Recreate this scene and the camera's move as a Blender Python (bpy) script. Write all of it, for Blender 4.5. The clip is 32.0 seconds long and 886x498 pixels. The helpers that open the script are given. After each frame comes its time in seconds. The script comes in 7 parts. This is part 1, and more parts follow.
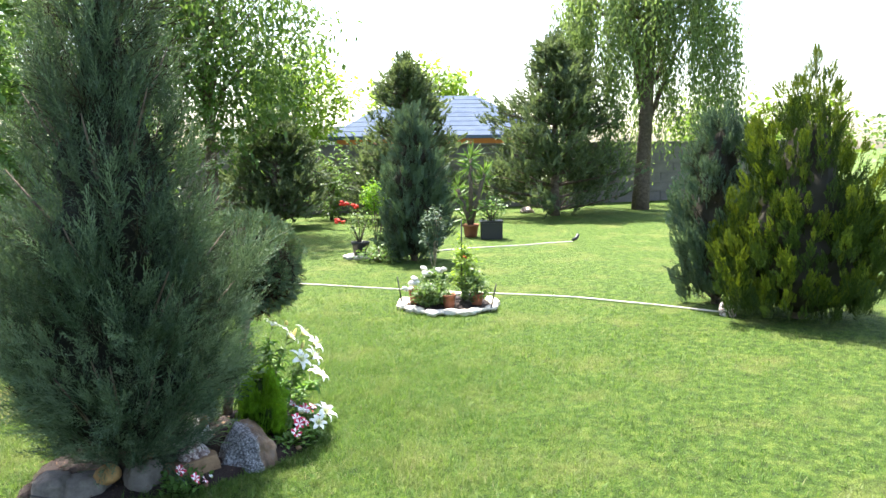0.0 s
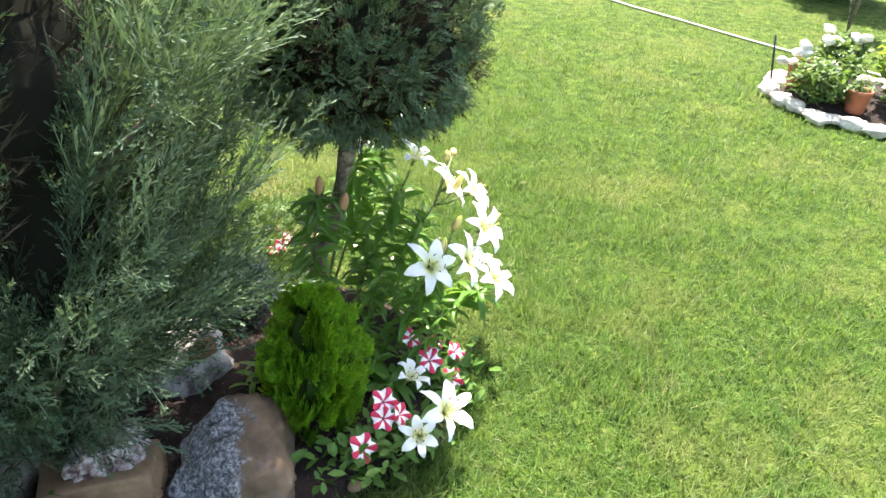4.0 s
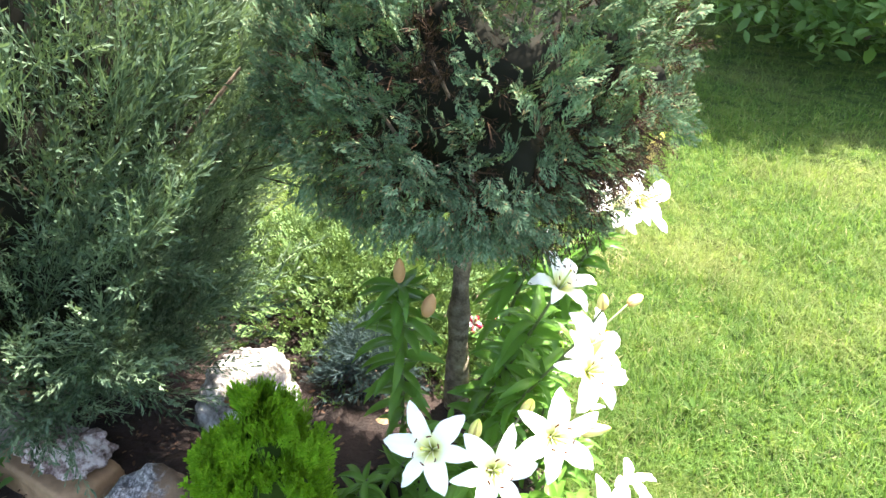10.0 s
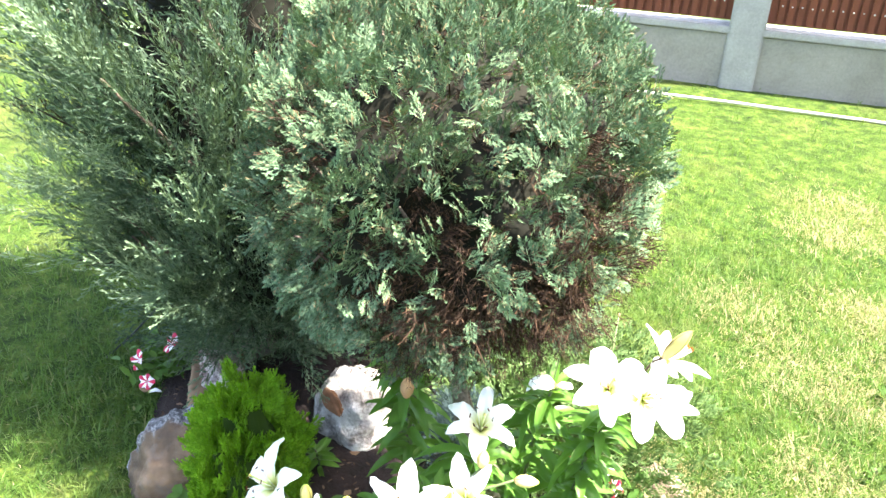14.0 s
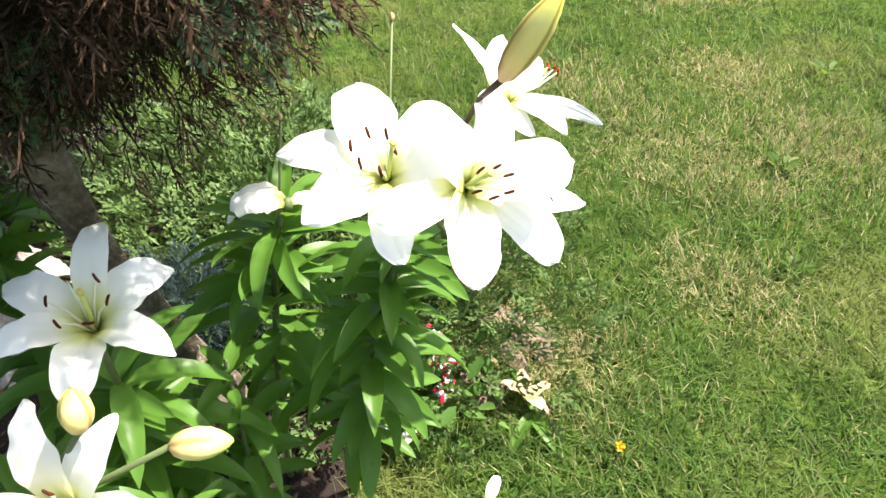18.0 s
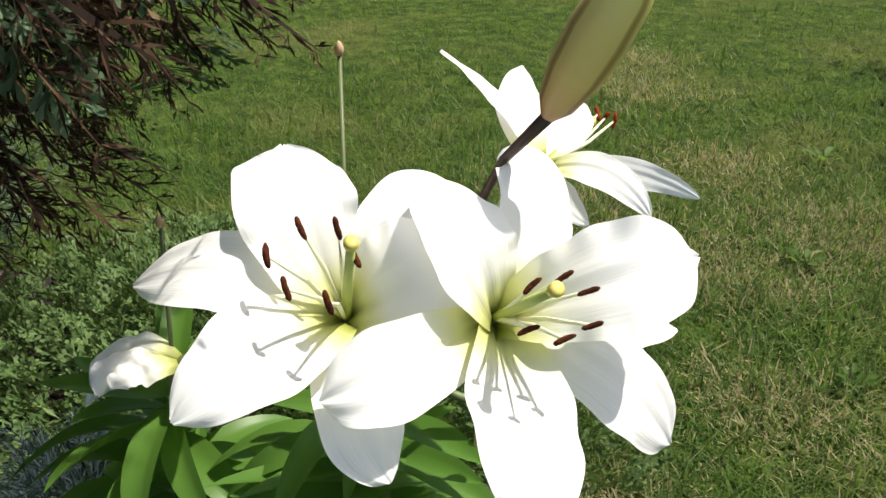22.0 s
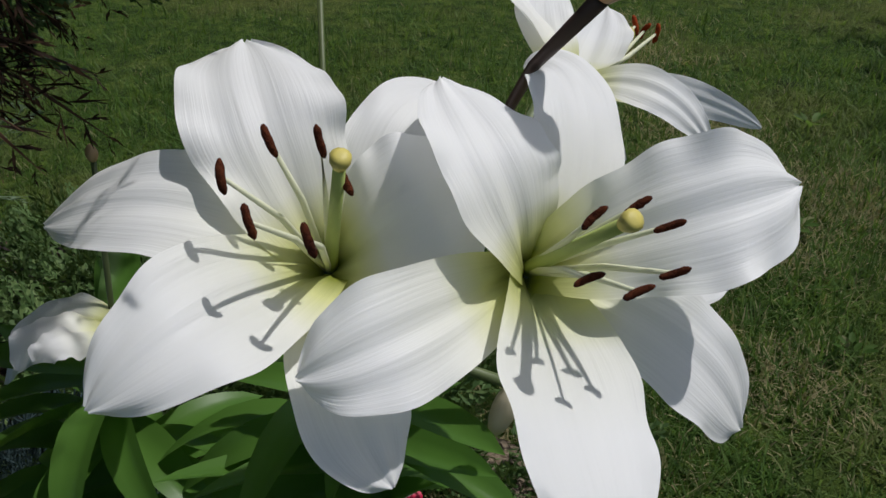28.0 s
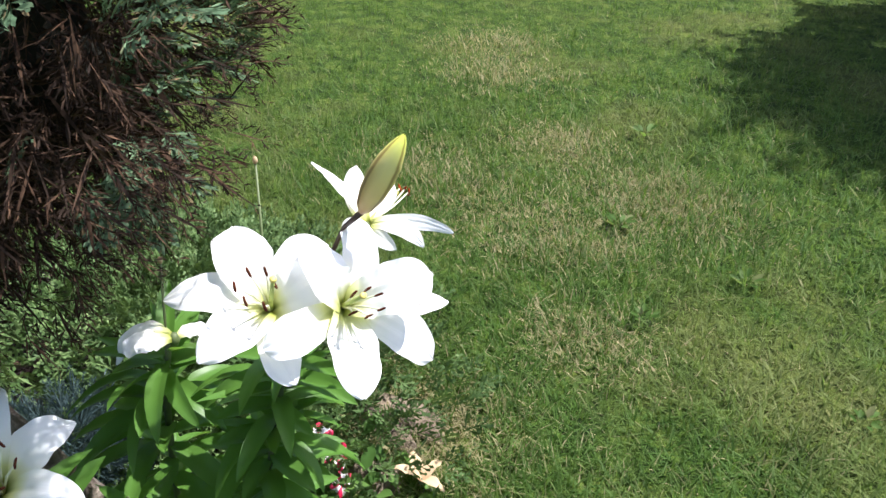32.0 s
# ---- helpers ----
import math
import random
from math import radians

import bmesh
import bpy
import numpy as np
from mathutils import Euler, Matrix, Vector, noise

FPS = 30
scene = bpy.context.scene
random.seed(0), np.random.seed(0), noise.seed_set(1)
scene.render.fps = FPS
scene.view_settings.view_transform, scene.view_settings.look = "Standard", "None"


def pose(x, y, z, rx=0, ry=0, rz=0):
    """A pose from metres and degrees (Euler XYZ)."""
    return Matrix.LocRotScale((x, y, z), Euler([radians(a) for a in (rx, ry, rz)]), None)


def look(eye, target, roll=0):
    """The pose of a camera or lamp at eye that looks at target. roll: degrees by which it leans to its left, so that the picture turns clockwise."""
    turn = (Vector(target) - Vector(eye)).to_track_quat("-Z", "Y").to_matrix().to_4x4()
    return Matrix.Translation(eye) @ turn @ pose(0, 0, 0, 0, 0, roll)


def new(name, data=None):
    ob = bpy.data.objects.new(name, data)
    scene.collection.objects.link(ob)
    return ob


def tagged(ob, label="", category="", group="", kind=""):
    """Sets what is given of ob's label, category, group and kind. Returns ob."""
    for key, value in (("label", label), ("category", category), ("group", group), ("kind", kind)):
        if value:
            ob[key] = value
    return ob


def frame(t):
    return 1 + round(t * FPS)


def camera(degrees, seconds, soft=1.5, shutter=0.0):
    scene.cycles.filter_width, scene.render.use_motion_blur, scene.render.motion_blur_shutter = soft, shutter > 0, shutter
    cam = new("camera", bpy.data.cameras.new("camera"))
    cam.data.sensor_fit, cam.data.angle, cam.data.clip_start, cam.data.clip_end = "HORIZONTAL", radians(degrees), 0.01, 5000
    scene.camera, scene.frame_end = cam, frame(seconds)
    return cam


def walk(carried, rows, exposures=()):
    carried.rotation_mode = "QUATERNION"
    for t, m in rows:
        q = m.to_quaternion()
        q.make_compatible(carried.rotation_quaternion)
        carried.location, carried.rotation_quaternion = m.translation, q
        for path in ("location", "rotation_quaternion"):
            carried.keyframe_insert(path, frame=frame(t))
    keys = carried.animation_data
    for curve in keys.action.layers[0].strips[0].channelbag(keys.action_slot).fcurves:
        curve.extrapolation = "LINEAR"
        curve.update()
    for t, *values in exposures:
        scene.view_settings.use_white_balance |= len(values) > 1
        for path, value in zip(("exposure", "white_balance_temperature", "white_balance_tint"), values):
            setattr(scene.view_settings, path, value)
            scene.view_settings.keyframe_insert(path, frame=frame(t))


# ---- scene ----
cam = camera(58.34, 32.0)
PATH = [
    (0.0, (-4.963, 0.891, 1.672), (-4.061, 1.305, 1.553), -0.86),
    (0.5, (-4.676, 1.133, 1.660), (-3.768, 1.521, 1.497), -1.16),
    (1.0, (-4.352, 1.355, 1.641), (-3.454, 1.771, 1.500), -0.89),
    (1.5, (-4.025, 1.587, 1.626), (-3.130, 1.985, 1.425), -1.02),
    (2.0, (-3.684, 1.781, 1.634), (-2.811, 2.194, 1.377), -3.22),
    (2.5, (-3.291, 1.852, 1.587), (-2.476, 2.334, 1.263), -1.58),
    (3.0, (-2.894, 1.980, 1.554), (-2.143, 2.520, 1.175), 0.49),
    (3.5, (-2.503, 2.168, 1.541), (-1.797, 2.749, 1.137), 2.29),
    (4.0, (-2.129, 2.282, 1.515), (-1.575, 2.950, 1.018), 4.72),
    (4.5, (-1.806, 2.397, 1.494), (-1.482, 3.128, 0.894), 1.80),
    (6.5, (-1.143, 2.581, 1.330), (-1.279, 3.287, 0.635), -0.01),
    (7.0, (-1.167, 2.590, 1.329), (-1.293, 3.300, 0.637), -0.25),
    (7.5, (-1.195, 2.579, 1.332), (-1.256, 3.312, 0.654), 2.17),
    (8.0, (-1.188, 2.576, 1.335), (-1.226, 3.320, 0.667), 1.82),
    (8.5, (-1.127, 2.583, 1.350), (-1.176, 3.353, 0.714), 1.11),
    (9.0, (-1.052, 2.580, 1.401), (-1.105, 3.388, 0.814), 0.77),
    (9.5, (-0.965, 2.624, 1.402), (-1.039, 3.460, 0.858), -0.49),
    (10.0, (-0.826, 2.723, 1.428), (-0.979, 3.563, 0.906), 1.95),
    (10.5, (-0.696, 2.784, 1.466), (-0.930, 3.621, 0.972), 0.33),
    (11.0, (-0.525, 2.856, 1.480), (-0.852, 3.672, 1.004), 2.38),
    (11.5, (-0.385, 2.893, 1.494), (-0.807, 3.678, 1.042), 0.67),
    (12.0, (-0.307, 2.980, 1.483), (-0.798, 3.742, 1.061), -0.66),
    (12.5, (-0.226, 3.099, 1.513), (-0.809, 3.798, 1.099), 0.69),
    (13.0, (-0.150, 3.156, 1.543), (-0.773, 3.825, 1.138), 1.25),
    (13.5, (-0.032, 3.266, 1.538), (-0.750, 3.835, 1.138), 1.94),
    (14.0, (0.086, 3.363, 1.512), (-0.674, 3.823, 1.053), 2.35),
    (14.5, (0.125, 3.421, 1.469), (-0.626, 3.807, 0.933), 2.70),
    (16.5, (-0.253, 3.689, 1.120), (-0.789, 4.176, 0.430), 2.94),
    (17.0, (-0.305, 3.753, 1.049), (-0.837, 4.303, 0.405), 2.73),
    (17.5, (-0.330, 3.820, 1.003), (-0.884, 4.388, 0.394), 2.42),
    (18.0, (-0.355, 3.880, 0.970), (-0.906, 4.458, 0.369), 1.25),
    (18.5, (-0.391, 3.918, 0.935), (-0.946, 4.510, 0.352), -0.24),
    (19.0, (-0.412, 3.936, 0.922), (-0.990, 4.551, 0.386), 0.58),
    (19.5, (-0.431, 3.949, 0.903), (-1.017, 4.574, 0.387), -0.40),
    (20.0, (-0.453, 3.974, 0.878), (-1.030, 4.607, 0.362), -0.95),
    (20.5, (-0.469, 3.992, 0.868), (-1.062, 4.616, 0.358), -0.86),
    (21.0, (-0.473, 4.006, 0.854), (-1.087, 4.612, 0.348), -0.13),
    (21.5, (-0.511, 4.021, 0.837), (-1.094, 4.676, 0.357), -1.51),
    (22.0, (-0.532, 4.042, 0.824), (-1.109, 4.709, 0.353), -1.43),
    (22.5, (-0.554, 4.057, 0.812), (-1.127, 4.720, 0.330), -1.30),
    (23.0, (-0.568, 4.064, 0.800), (-1.130, 4.728, 0.306), -1.15),
    (23.5, (-0.578, 4.077, 0.787), (-1.128, 4.747, 0.288), -0.65),
    (24.0, (-0.585, 4.089, 0.774), (-1.127, 4.757, 0.266), -0.63),
    (24.5, (-0.592, 4.097, 0.763), (-1.124, 4.765, 0.243), -0.36),
    (25.0, (-0.602, 4.104, 0.757), (-1.133, 4.772, 0.235), 0.08),
    (25.5, (-0.605, 4.101, 0.759), (-1.132, 4.774, 0.240), 0.28),
    (26.0, (-0.605, 4.098, 0.760), (-1.130, 4.774, 0.244), 0.31),
    (26.5, (-0.599, 4.094, 0.766), (-1.128, 4.773, 0.257), 0.13),
    (28.5, (-0.571, 4.062, 0.787), (-1.114, 4.738, 0.290), -0.05),
    (29.0, (-0.551, 4.032, 0.809), (-1.096, 4.711, 0.316), 0.77),
    (29.5, (-0.521, 3.996, 0.834), (-1.055, 4.662, 0.314), 1.19),
    (30.0, (-0.482, 3.954, 0.883), (-1.026, 4.617, 0.369), 0.92),
    (30.5, (-0.460, 3.935, 0.908), (-0.977, 4.615, 0.388), 0.19),
    (31.0, (-0.442, 3.920, 0.935), (-0.935, 4.617, 0.415), -0.77),
    (31.5, (-0.384, 3.880, 0.984), (-0.872, 4.579, 0.460), -0.67),
    (32.0, (-0.327, 3.841, 1.042), (-0.783, 4.560, 0.519), 0.07),
]
walk(cam, [(t, look(e, g, r)) for t, e, g, r in PATH],
     exposures=[(0.0, 2.20, 6500, 10), (1.0, 2.10, 6600, 10), (2.0, 2.25, 6700, 10), (3.0, 2.35, 6850, 10), (4.5, 2.42, 6950, 10), (7.0, 2.92, 6850, 10),
                (9.0, 2.95, 6820, 10), (11.0, 2.90, 6780, 10), (12.0, 2.95, 6720, 10), (14.5, 3.06, 6650, 10), (17.0, 2.00, 6950, 10), (18.0, 1.70, 6900, 10),
                (19.0, 1.40, 6850, 10), (20.0, 1.15, 6800, 10), (21.0, 0.95, 6790, 10), (22.0, 0.55, 6780, 10), (23.0, 0.05, 6760, 10), (24.0, -0.25, 6750, 10),
                (25.0, -0.52, 6620, 10), (26.0, -0.76, 6500, 10), (26.5, -0.80, 6420, 10), (28.5, -0.68, 6050, 12), (29.5, -0.30, 6000, 13), (30.5, 0.05, 5990, 13),
                (31.3, 0.58, 5960, 15), (32.0, 1.10, 5980, 15)])

# ---- light ----
SUN_DIR = Vector((0.66, 0.75, 0.0)).normalized()
SUN_EL = radians(63)
world = bpy.data.worlds.new("sky")
scene.world = world
world.use_nodes = True
wn = world.node_tree
sky = wn.nodes.new("ShaderNodeTexSky")
sky.sky_type = "NISHITA"
sky.sun_disc = False
sky.sun_elevation = SUN_EL
sky.sun_rotation = math.atan2(SUN_DIR.x, SUN_DIR.y)
sky.air_density, sky.dust_density, sky.ozone_density = 1.0, 2.5, 0.6
wn.links.new(sky.outputs[0], wn.nodes["Background"].inputs[0])
wn.nodes["Background"].inputs[1].default_value = 0.135
sun = new("sun", bpy.data.lights.new("sun", "SUN"))
sun.data.energy, sun.data.angle, sun.data.color = 5.0, radians(0.9), (1.0, 0.955, 0.88)
sun_at = Vector((SUN_DIR.x * math.cos(SUN_EL), SUN_DIR.y * math.cos(SUN_EL), math.sin(SUN_EL)))
sun.matrix_world = look(tuple(sun_at * 30), (0, 0, 0))

# ---- materials ----


def nodes_of(name):
    m = bpy.data.materials.new(name)
    m.use_nodes = True
    return m, m.node_tree.nodes, m.node_tree.links, m.node_tree.nodes["Principled BSDF"]


def noise_tex(n, l, scale, detail=4.0, rough=0.6, vec=None):
    t = n.new("ShaderNodeTexNoise")
    t.inputs["Scale"].default_value, t.inputs["Detail"].default_value, t.inputs["Roughness"].default_value = scale, detail, rough
    if vec is not None:
        l.new(vec, t.inputs["Vector"])
    return t


def ramp(n, l, fac, stops):
    r = n.new("ShaderNodeValToRGB")
    e = r.color_ramp.elements
    while len(e) < len(stops):
        e.new(0.5)
    for k, (p, c) in zip(e, stops):
        k.position, k.color = p, (*c, 1)
    l.new(fac, r.inputs[0])
    return r


def mixc(n, l, fac, a, b, mode="MIX"):
    m = n.new("ShaderNodeMix")
    m.data_type, m.blend_type = "RGBA", mode
    for sock, v in ((m.inputs[0], fac), (m.inputs[6], a), (m.inputs[7], b)):
        if hasattr(v, "links"):
            l.new(v, sock)
        elif isinstance(v, (int, float)):
            sock.default_value = v
        else:
            sock.default_value = (*v, 1)
    return m.outputs[2]


def coords(n):
    return n.new("ShaderNodeTexCoord").outputs["Object"]


def bump(n, l, p, height, strength=0.4, dist=0.01):
    b = n.new("ShaderNodeBump")
    b.inputs["Strength"].default_value, b.inputs["Distance"].default_value = strength, dist
    l.new(height, b.inputs["Height"])
    l.new(b.outputs[0], p.inputs["Normal"])


def leaf_mat(name, dark, mid, light, rough=0.5, thin=0.35, patch=4.0, extra=None, dry=None, spec=0.2, tuft=None):
    """Foliage: each piece has its own tone, on top of slow patches; some light passes through."""
    m, n, l, p = nodes_of(name)
    isl = n.new("ShaderNodeNewGeometry").outputs["Random Per Island"]
    stops = [(0.0, dark), (0.5, mid), (1.0, light)]
    if extra:
        stops = [(0.0, dark), (0.45, mid), (0.9, light), (0.93, extra)]
    r = ramp(n, l, isl, stops)
    nz = noise_tex(n, l, patch, 3, 0.6, coords(n))
    c = mixc(n, l, nz.outputs[0], r.outputs[0], mid)
    # clump tone: partly real colour variation, partly shading of tufts put into colour
    if tuft:
        tz = noise_tex(n, l, tuft[0], 3, 0.6, coords(n))
        tr_ = ramp(n, l, tz.outputs[0], [(0.32, (tuft[1],) * 3), (0.68, (tuft[2],) * 3)])
        c = mixc(n, l, 1.0, c, tr_.outputs[0], "MULTIPLY")
    if dry:
        dz = noise_tex(n, l, dry[0], 5, 0.65, coords(n))
        k = ramp(n, l, dz.outputs[0], [(dry[1], (0, 0, 0)), (dry[2], (0.8, 0.8, 0.8))])
        c = mixc(n, l, k.outputs[0], c, dry[3])
    l.new(c, p.inputs["Base Color"])
    p.inputs["Roughness"].default_value = rough
    p.inputs["Specular IOR Level"].default_value = spec
    tr = n.new("ShaderNodeBsdfTranslucent")
    l.new(mixc(n, l, 0.6, c, (light[0] * 1.5, light[1] * 1.7, light[2] * 0.8)), tr.inputs[0])
    mx = n.new("ShaderNodeMixShader")
    mx.inputs[0].default_value = thin
    l.new(p.outputs[0], mx.inputs[1])
    l.new(tr.outputs[0], mx.inputs[2])
    l.new(mx.outputs[0], n["Material Output"].inputs[0])
    return m


def surface(name, stops, scale=6.0, rough=0.8, fine=60.0, bump_s=0.4, bump_d=0.006, stain=None, metal=0.0, spec=0.4):
    """Stone, earth, bark, wall: two scales of tone, a fine relief, stains with a shape of their own."""
    m, n, l, p = nodes_of(name)
    co = coords(n)
    a = noise_tex(n, l, scale, 6, 0.65, co)
    b = noise_tex(n, l, fine, 5, 0.7, co)
    r = ramp(n, l, a.outputs[0], stops)
    c = mixc(n, l, 0.45, r.outputs[0], mixc(n, l, b.outputs[0], (0.15, 0.15, 0.15), (0.9, 0.9, 0.9)), "OVERLAY")
    if stain:
        s = noise_tex(n, l, stain[0], 5, 0.6, co)
        k = ramp(n, l, s.outputs[0], [(stain[1], (0, 0, 0)), (stain[1] + 0.06, (1, 1, 1))])
        c = mixc(n, l, k.outputs[0], c, stain[2])
    l.new(c, p.inputs["Base Color"])
    p.inputs["Roughness"].default_value, p.inputs["Metallic"].default_value = rough, metal
    p.inputs["Specular IOR Level"].default_value = spec
    h = n.new("ShaderNodeMath")
    h.operation = "ADD"
    l.new(a.outputs[0], h.inputs[0])
    l.new(b.outputs[0], h.inputs[1])
    bump(n, l, p, h.outputs[0], bump_s, bump_d)
    return m


def plain(name, c, rough=0.5, fine=80.0, spec=0.4, thin=0.0):
    m, n, l, p = nodes_of(name)
    a = noise_tex(n, l, fine, 4, 0.6, coords(n))
    col = mixc(n, l, a.outputs[0], tuple(v * 0.82 for v in c), tuple(min(1, v * 1.15) for v in c))
    l.new(col, p.inputs["Base Color"])
    p.inputs["Roughness"].default_value, p.inputs["Specular IOR Level"].default_value = rough, spec
    bump(n, l, p, a.outputs[0], 0.15, 0.002)
    if thin:
        tr = n.new("ShaderNodeBsdfTranslucent")
        l.new(col, tr.inputs[0])
        mx = n.new("ShaderNodeMixShader")
        mx.inputs[0].default_value = thin
        l.new(p.outputs[0], mx.inputs[1])
        l.new(tr.outputs[0], mx.inputs[2])
        l.new(mx.outputs[0], n["Material Output"].inputs[0])
    return m


M_JUNIPER = leaf_mat("juniper_green", (0.012, 0.026, 0.015), (0.046, 0.082, 0.049), (0.150, 0.205, 0.128), 0.6, 0.15, 3.0, None, None, 0.2, (7.0, 0.50, 1.25))
M_JUNIPER_TIP = leaf_mat("juniper_tips", (0.062, 0.102, 0.061), (0.118, 0.170, 0.103), (0.215, 0.275, 0.173), 0.65, 0.12, 3.0)
# brown inner wood, kept very dark to carry the shade inside the plants
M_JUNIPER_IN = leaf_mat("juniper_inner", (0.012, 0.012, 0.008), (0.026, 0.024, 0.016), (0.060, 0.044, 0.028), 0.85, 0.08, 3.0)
M_CYPRESS = leaf_mat("cypress_green", (0.018, 0.038, 0.020), (0.092, 0.150, 0.082), (0.200, 0.265, 0.150), 0.75, 0.06, 7.0, (0.30, 0.15, 0.08), None, 0.05, (30.0, 0.42, 1.35))
# near-black, standing in for the shade seen between sprays
M_CORE_SHADE = leaf_mat("core_shade", (0.006, 0.006, 0.004), (0.010, 0.010, 0.006), (0.018, 0.015, 0.009), 0.9, 0.0, 20.0)
# dead brown, darkened further to stand for the backlit shade under the ball
M_CYPRESS_DRY_SHADE = leaf_mat("cypress_dry_shade", (0.007, 0.004, 0.003), (0.026, 0.015, 0.009), (0.135, 0.075, 0.042), 0.9, 0.03, 6.0)
M_THUJA = leaf_mat("thuja_green", (0.020, 0.066, 0.005), (0.122, 0.275, 0.016), (0.320, 0.490, 0.044), 0.5, 0.28, 14.0, None, None, 0.2, (32.0, 0.50, 1.25))
# far darker copy of the thuja green, for shade between its sprays
M_THUJA_SHADE = leaf_mat("thuja_inner", (0.008, 0.018, 0.002), (0.022, 0.045, 0.005), (0.05, 0.08, 0.01), 0.7, 0.05, 14.0)
M_GOLD = leaf_mat("gold_thuja", (0.018, 0.038, 0.004), (0.075, 0.110, 0.010), (0.225, 0.255, 0.022), 0.55, 0.15, 9.0)
M_GOLD_IN = leaf_mat("gold_thuja_inner", (0.008, 0.020, 0.004), (0.030, 0.055, 0.008), (0.085, 0.120, 0.016), 0.6, 0.1, 6.0)
M_BLUE = leaf_mat("blue_conifer", (0.022, 0.042, 0.026), (0.060, 0.095, 0.062), (0.140, 0.190, 0.130), 0.65, 0.15, 2.0)
M_PINE = leaf_mat("pine_needles", (0.030, 0.048, 0.026), (0.082, 0.112, 0.060), (0.195, 0.230, 0.125), 0.6, 0.22, 0.8)
M_WILLOW = leaf_mat("willow_leaves", (0.035, 0.060, 0.022), (0.095, 0.140, 0.055), (0.220, 0.280, 0.120), 0.5, 0.4, 0.6)
M_BROAD = leaf_mat("broad_leaves", (0.030, 0.062, 0.018), (0.070, 0.124, 0.034), (0.155, 0.225, 0.068), 0.45, 0.27, 0.8)
M_FRESH = leaf_mat("fresh_leaves", (0.070, 0.120, 0.015), (0.140, 0.220, 0.030), (0.250, 0.340, 0.065), 0.5, 0.4, 0.8)
M_SHRUB = leaf_mat("shrub_leaves", (0.042, 0.084, 0.021), (0.091, 0.168, 0.042), (0.196, 0.280, 0.084), 0.4, 0.25, 1.2)
M_CREEP = leaf_mat("creeping_juniper", (0.020, 0.046, 0.013), (0.068, 0.122, 0.036), (0.190, 0.255, 0.095), 0.6, 0.15, 6.0)
M_SPRUCE = leaf_mat("dwarf_spruce", (0.012, 0.024, 0.025), (0.028, 0.050, 0.052), (0.070, 0.104, 0.104), 0.6, 0.12, 8.0)
M_LILYLEAF = leaf_mat("lily_leaf", (0.026, 0.075, 0.012), (0.070, 0.160, 0.026), (0.200, 0.320, 0.066), 0.36, 0.32, 12.0)
M_PETLEAF = leaf_mat("petunia_leaf", (0.04, 0.09, 0.02), (0.08, 0.165, 0.035), (0.15, 0.25, 0.06), 0.5, 0.3, 12.0)
M_GRASS = leaf_mat("grass", (0.016, 0.046, 0.008), (0.066, 0.135, 0.024), (0.190, 0.270, 0.085), 0.55, 0.34, 9.0, (0.34, 0.29, 0.15), (1.3, 0.50, 0.72, (0.190, 0.195, 0.070)), 0.12, (13.0, 0.5, 1.0))
M_LITTER = leaf_mat("leaf_litter", (0.025, 0.013, 0.009), (0.075, 0.042, 0.030), (0.26, 0.18, 0.13), 0.9, 0.1, 8.0)
M_STRAW = leaf_mat("dry_grass", (0.170, 0.150, 0.075), (0.290, 0.255, 0.135), (0.400, 0.350, 0.200), 0.7, 0.3, 3.0)
M_DRYSOIL = surface("dry_earth", [(0.3, (0.16, 0.12, 0.08)), (0.7, (0.30, 0.24, 0.165))], 22, 0.95, 90, 1.0, 0.012)
M_BARK = surface("bark", [(0.3, (0.05, 0.036, 0.026)), (0.7, (0.17, 0.13, 0.095))], 14, 0.9, 70, 0.7, 0.01)
M_BARK_GREY = surface("grey_bark", [(0.36, (0.11, 0.082, 0.060)), (0.5, (0.26, 0.205, 0.155)), (0.66, (0.45, 0.38, 0.31))], 34, 0.9, 120, 1.0, 0.012)
M_SOIL = surface("soil", [(0.3, (0.010, 0.006, 0.005)), (0.7, (0.038, 0.022, 0.017))], 9, 0.95, 70, 1.0, 0.02)
M_SLAB = surface("brown_stone", [(0.3, (0.15, 0.088, 0.045)), (0.7, (0.26, 0.165, 0.092))], 7, 0.75, 60, 0.45, 0.004, (11, 0.68, (0.34, 0.26, 0.18)))
M_LICHEN = surface("lichen_rock", [(0.38, (0.10, 0.055, 0.048)), (0.48, (0.36, 0.27, 0.25)), (0.58, (0.68, 0.59, 0.56))], 34, 0.95, 90, 1.0, 0.016)
M_WHITESTONE = surface("white_stone", [(0.36, (0.12, 0.10, 0.088)), (0.48, (0.42, 0.38, 0.345)), (0.60, (0.74, 0.71, 0.67))], 17, 0.9, 80, 1.0, 0.012)
M_RUST = surface("rust_patch", [(0.3, (0.20, 0.08, 0.035)), (0.7, (0.33, 0.16, 0.08))], 20, 0.85, 90, 0.5, 0.004)
M_GREYSTONE = surface("grey_stone", [(0.3, (0.085, 0.073, 0.060)), (0.7, (0.215, 0.19, 0.16))], 8, 0.85, 70, 0.6, 0.006)
M_OCHRE = surface("ochre_stone", [(0.3, (0.25, 0.13, 0.045)), (0.7, (0.46, 0.28, 0.11))], 9, 0.7, 60, 0.4, 0.004)
M_LIME = surface("lime_stone", [(0.3, (0.42, 0.37, 0.30)), (0.7, (0.68, 0.63, 0.54))], 8, 0.85, 60, 0.5, 0.006)
M_CONCRETE = surface("plinth_concrete", [(0.3, (0.205, 0.185, 0.155)), (0.7, (0.330, 0.300, 0.260))], 1.6, 0.85, 50, 0.35, 0.004, (0.9, 0.60, (0.14, 0.125, 0.105)))
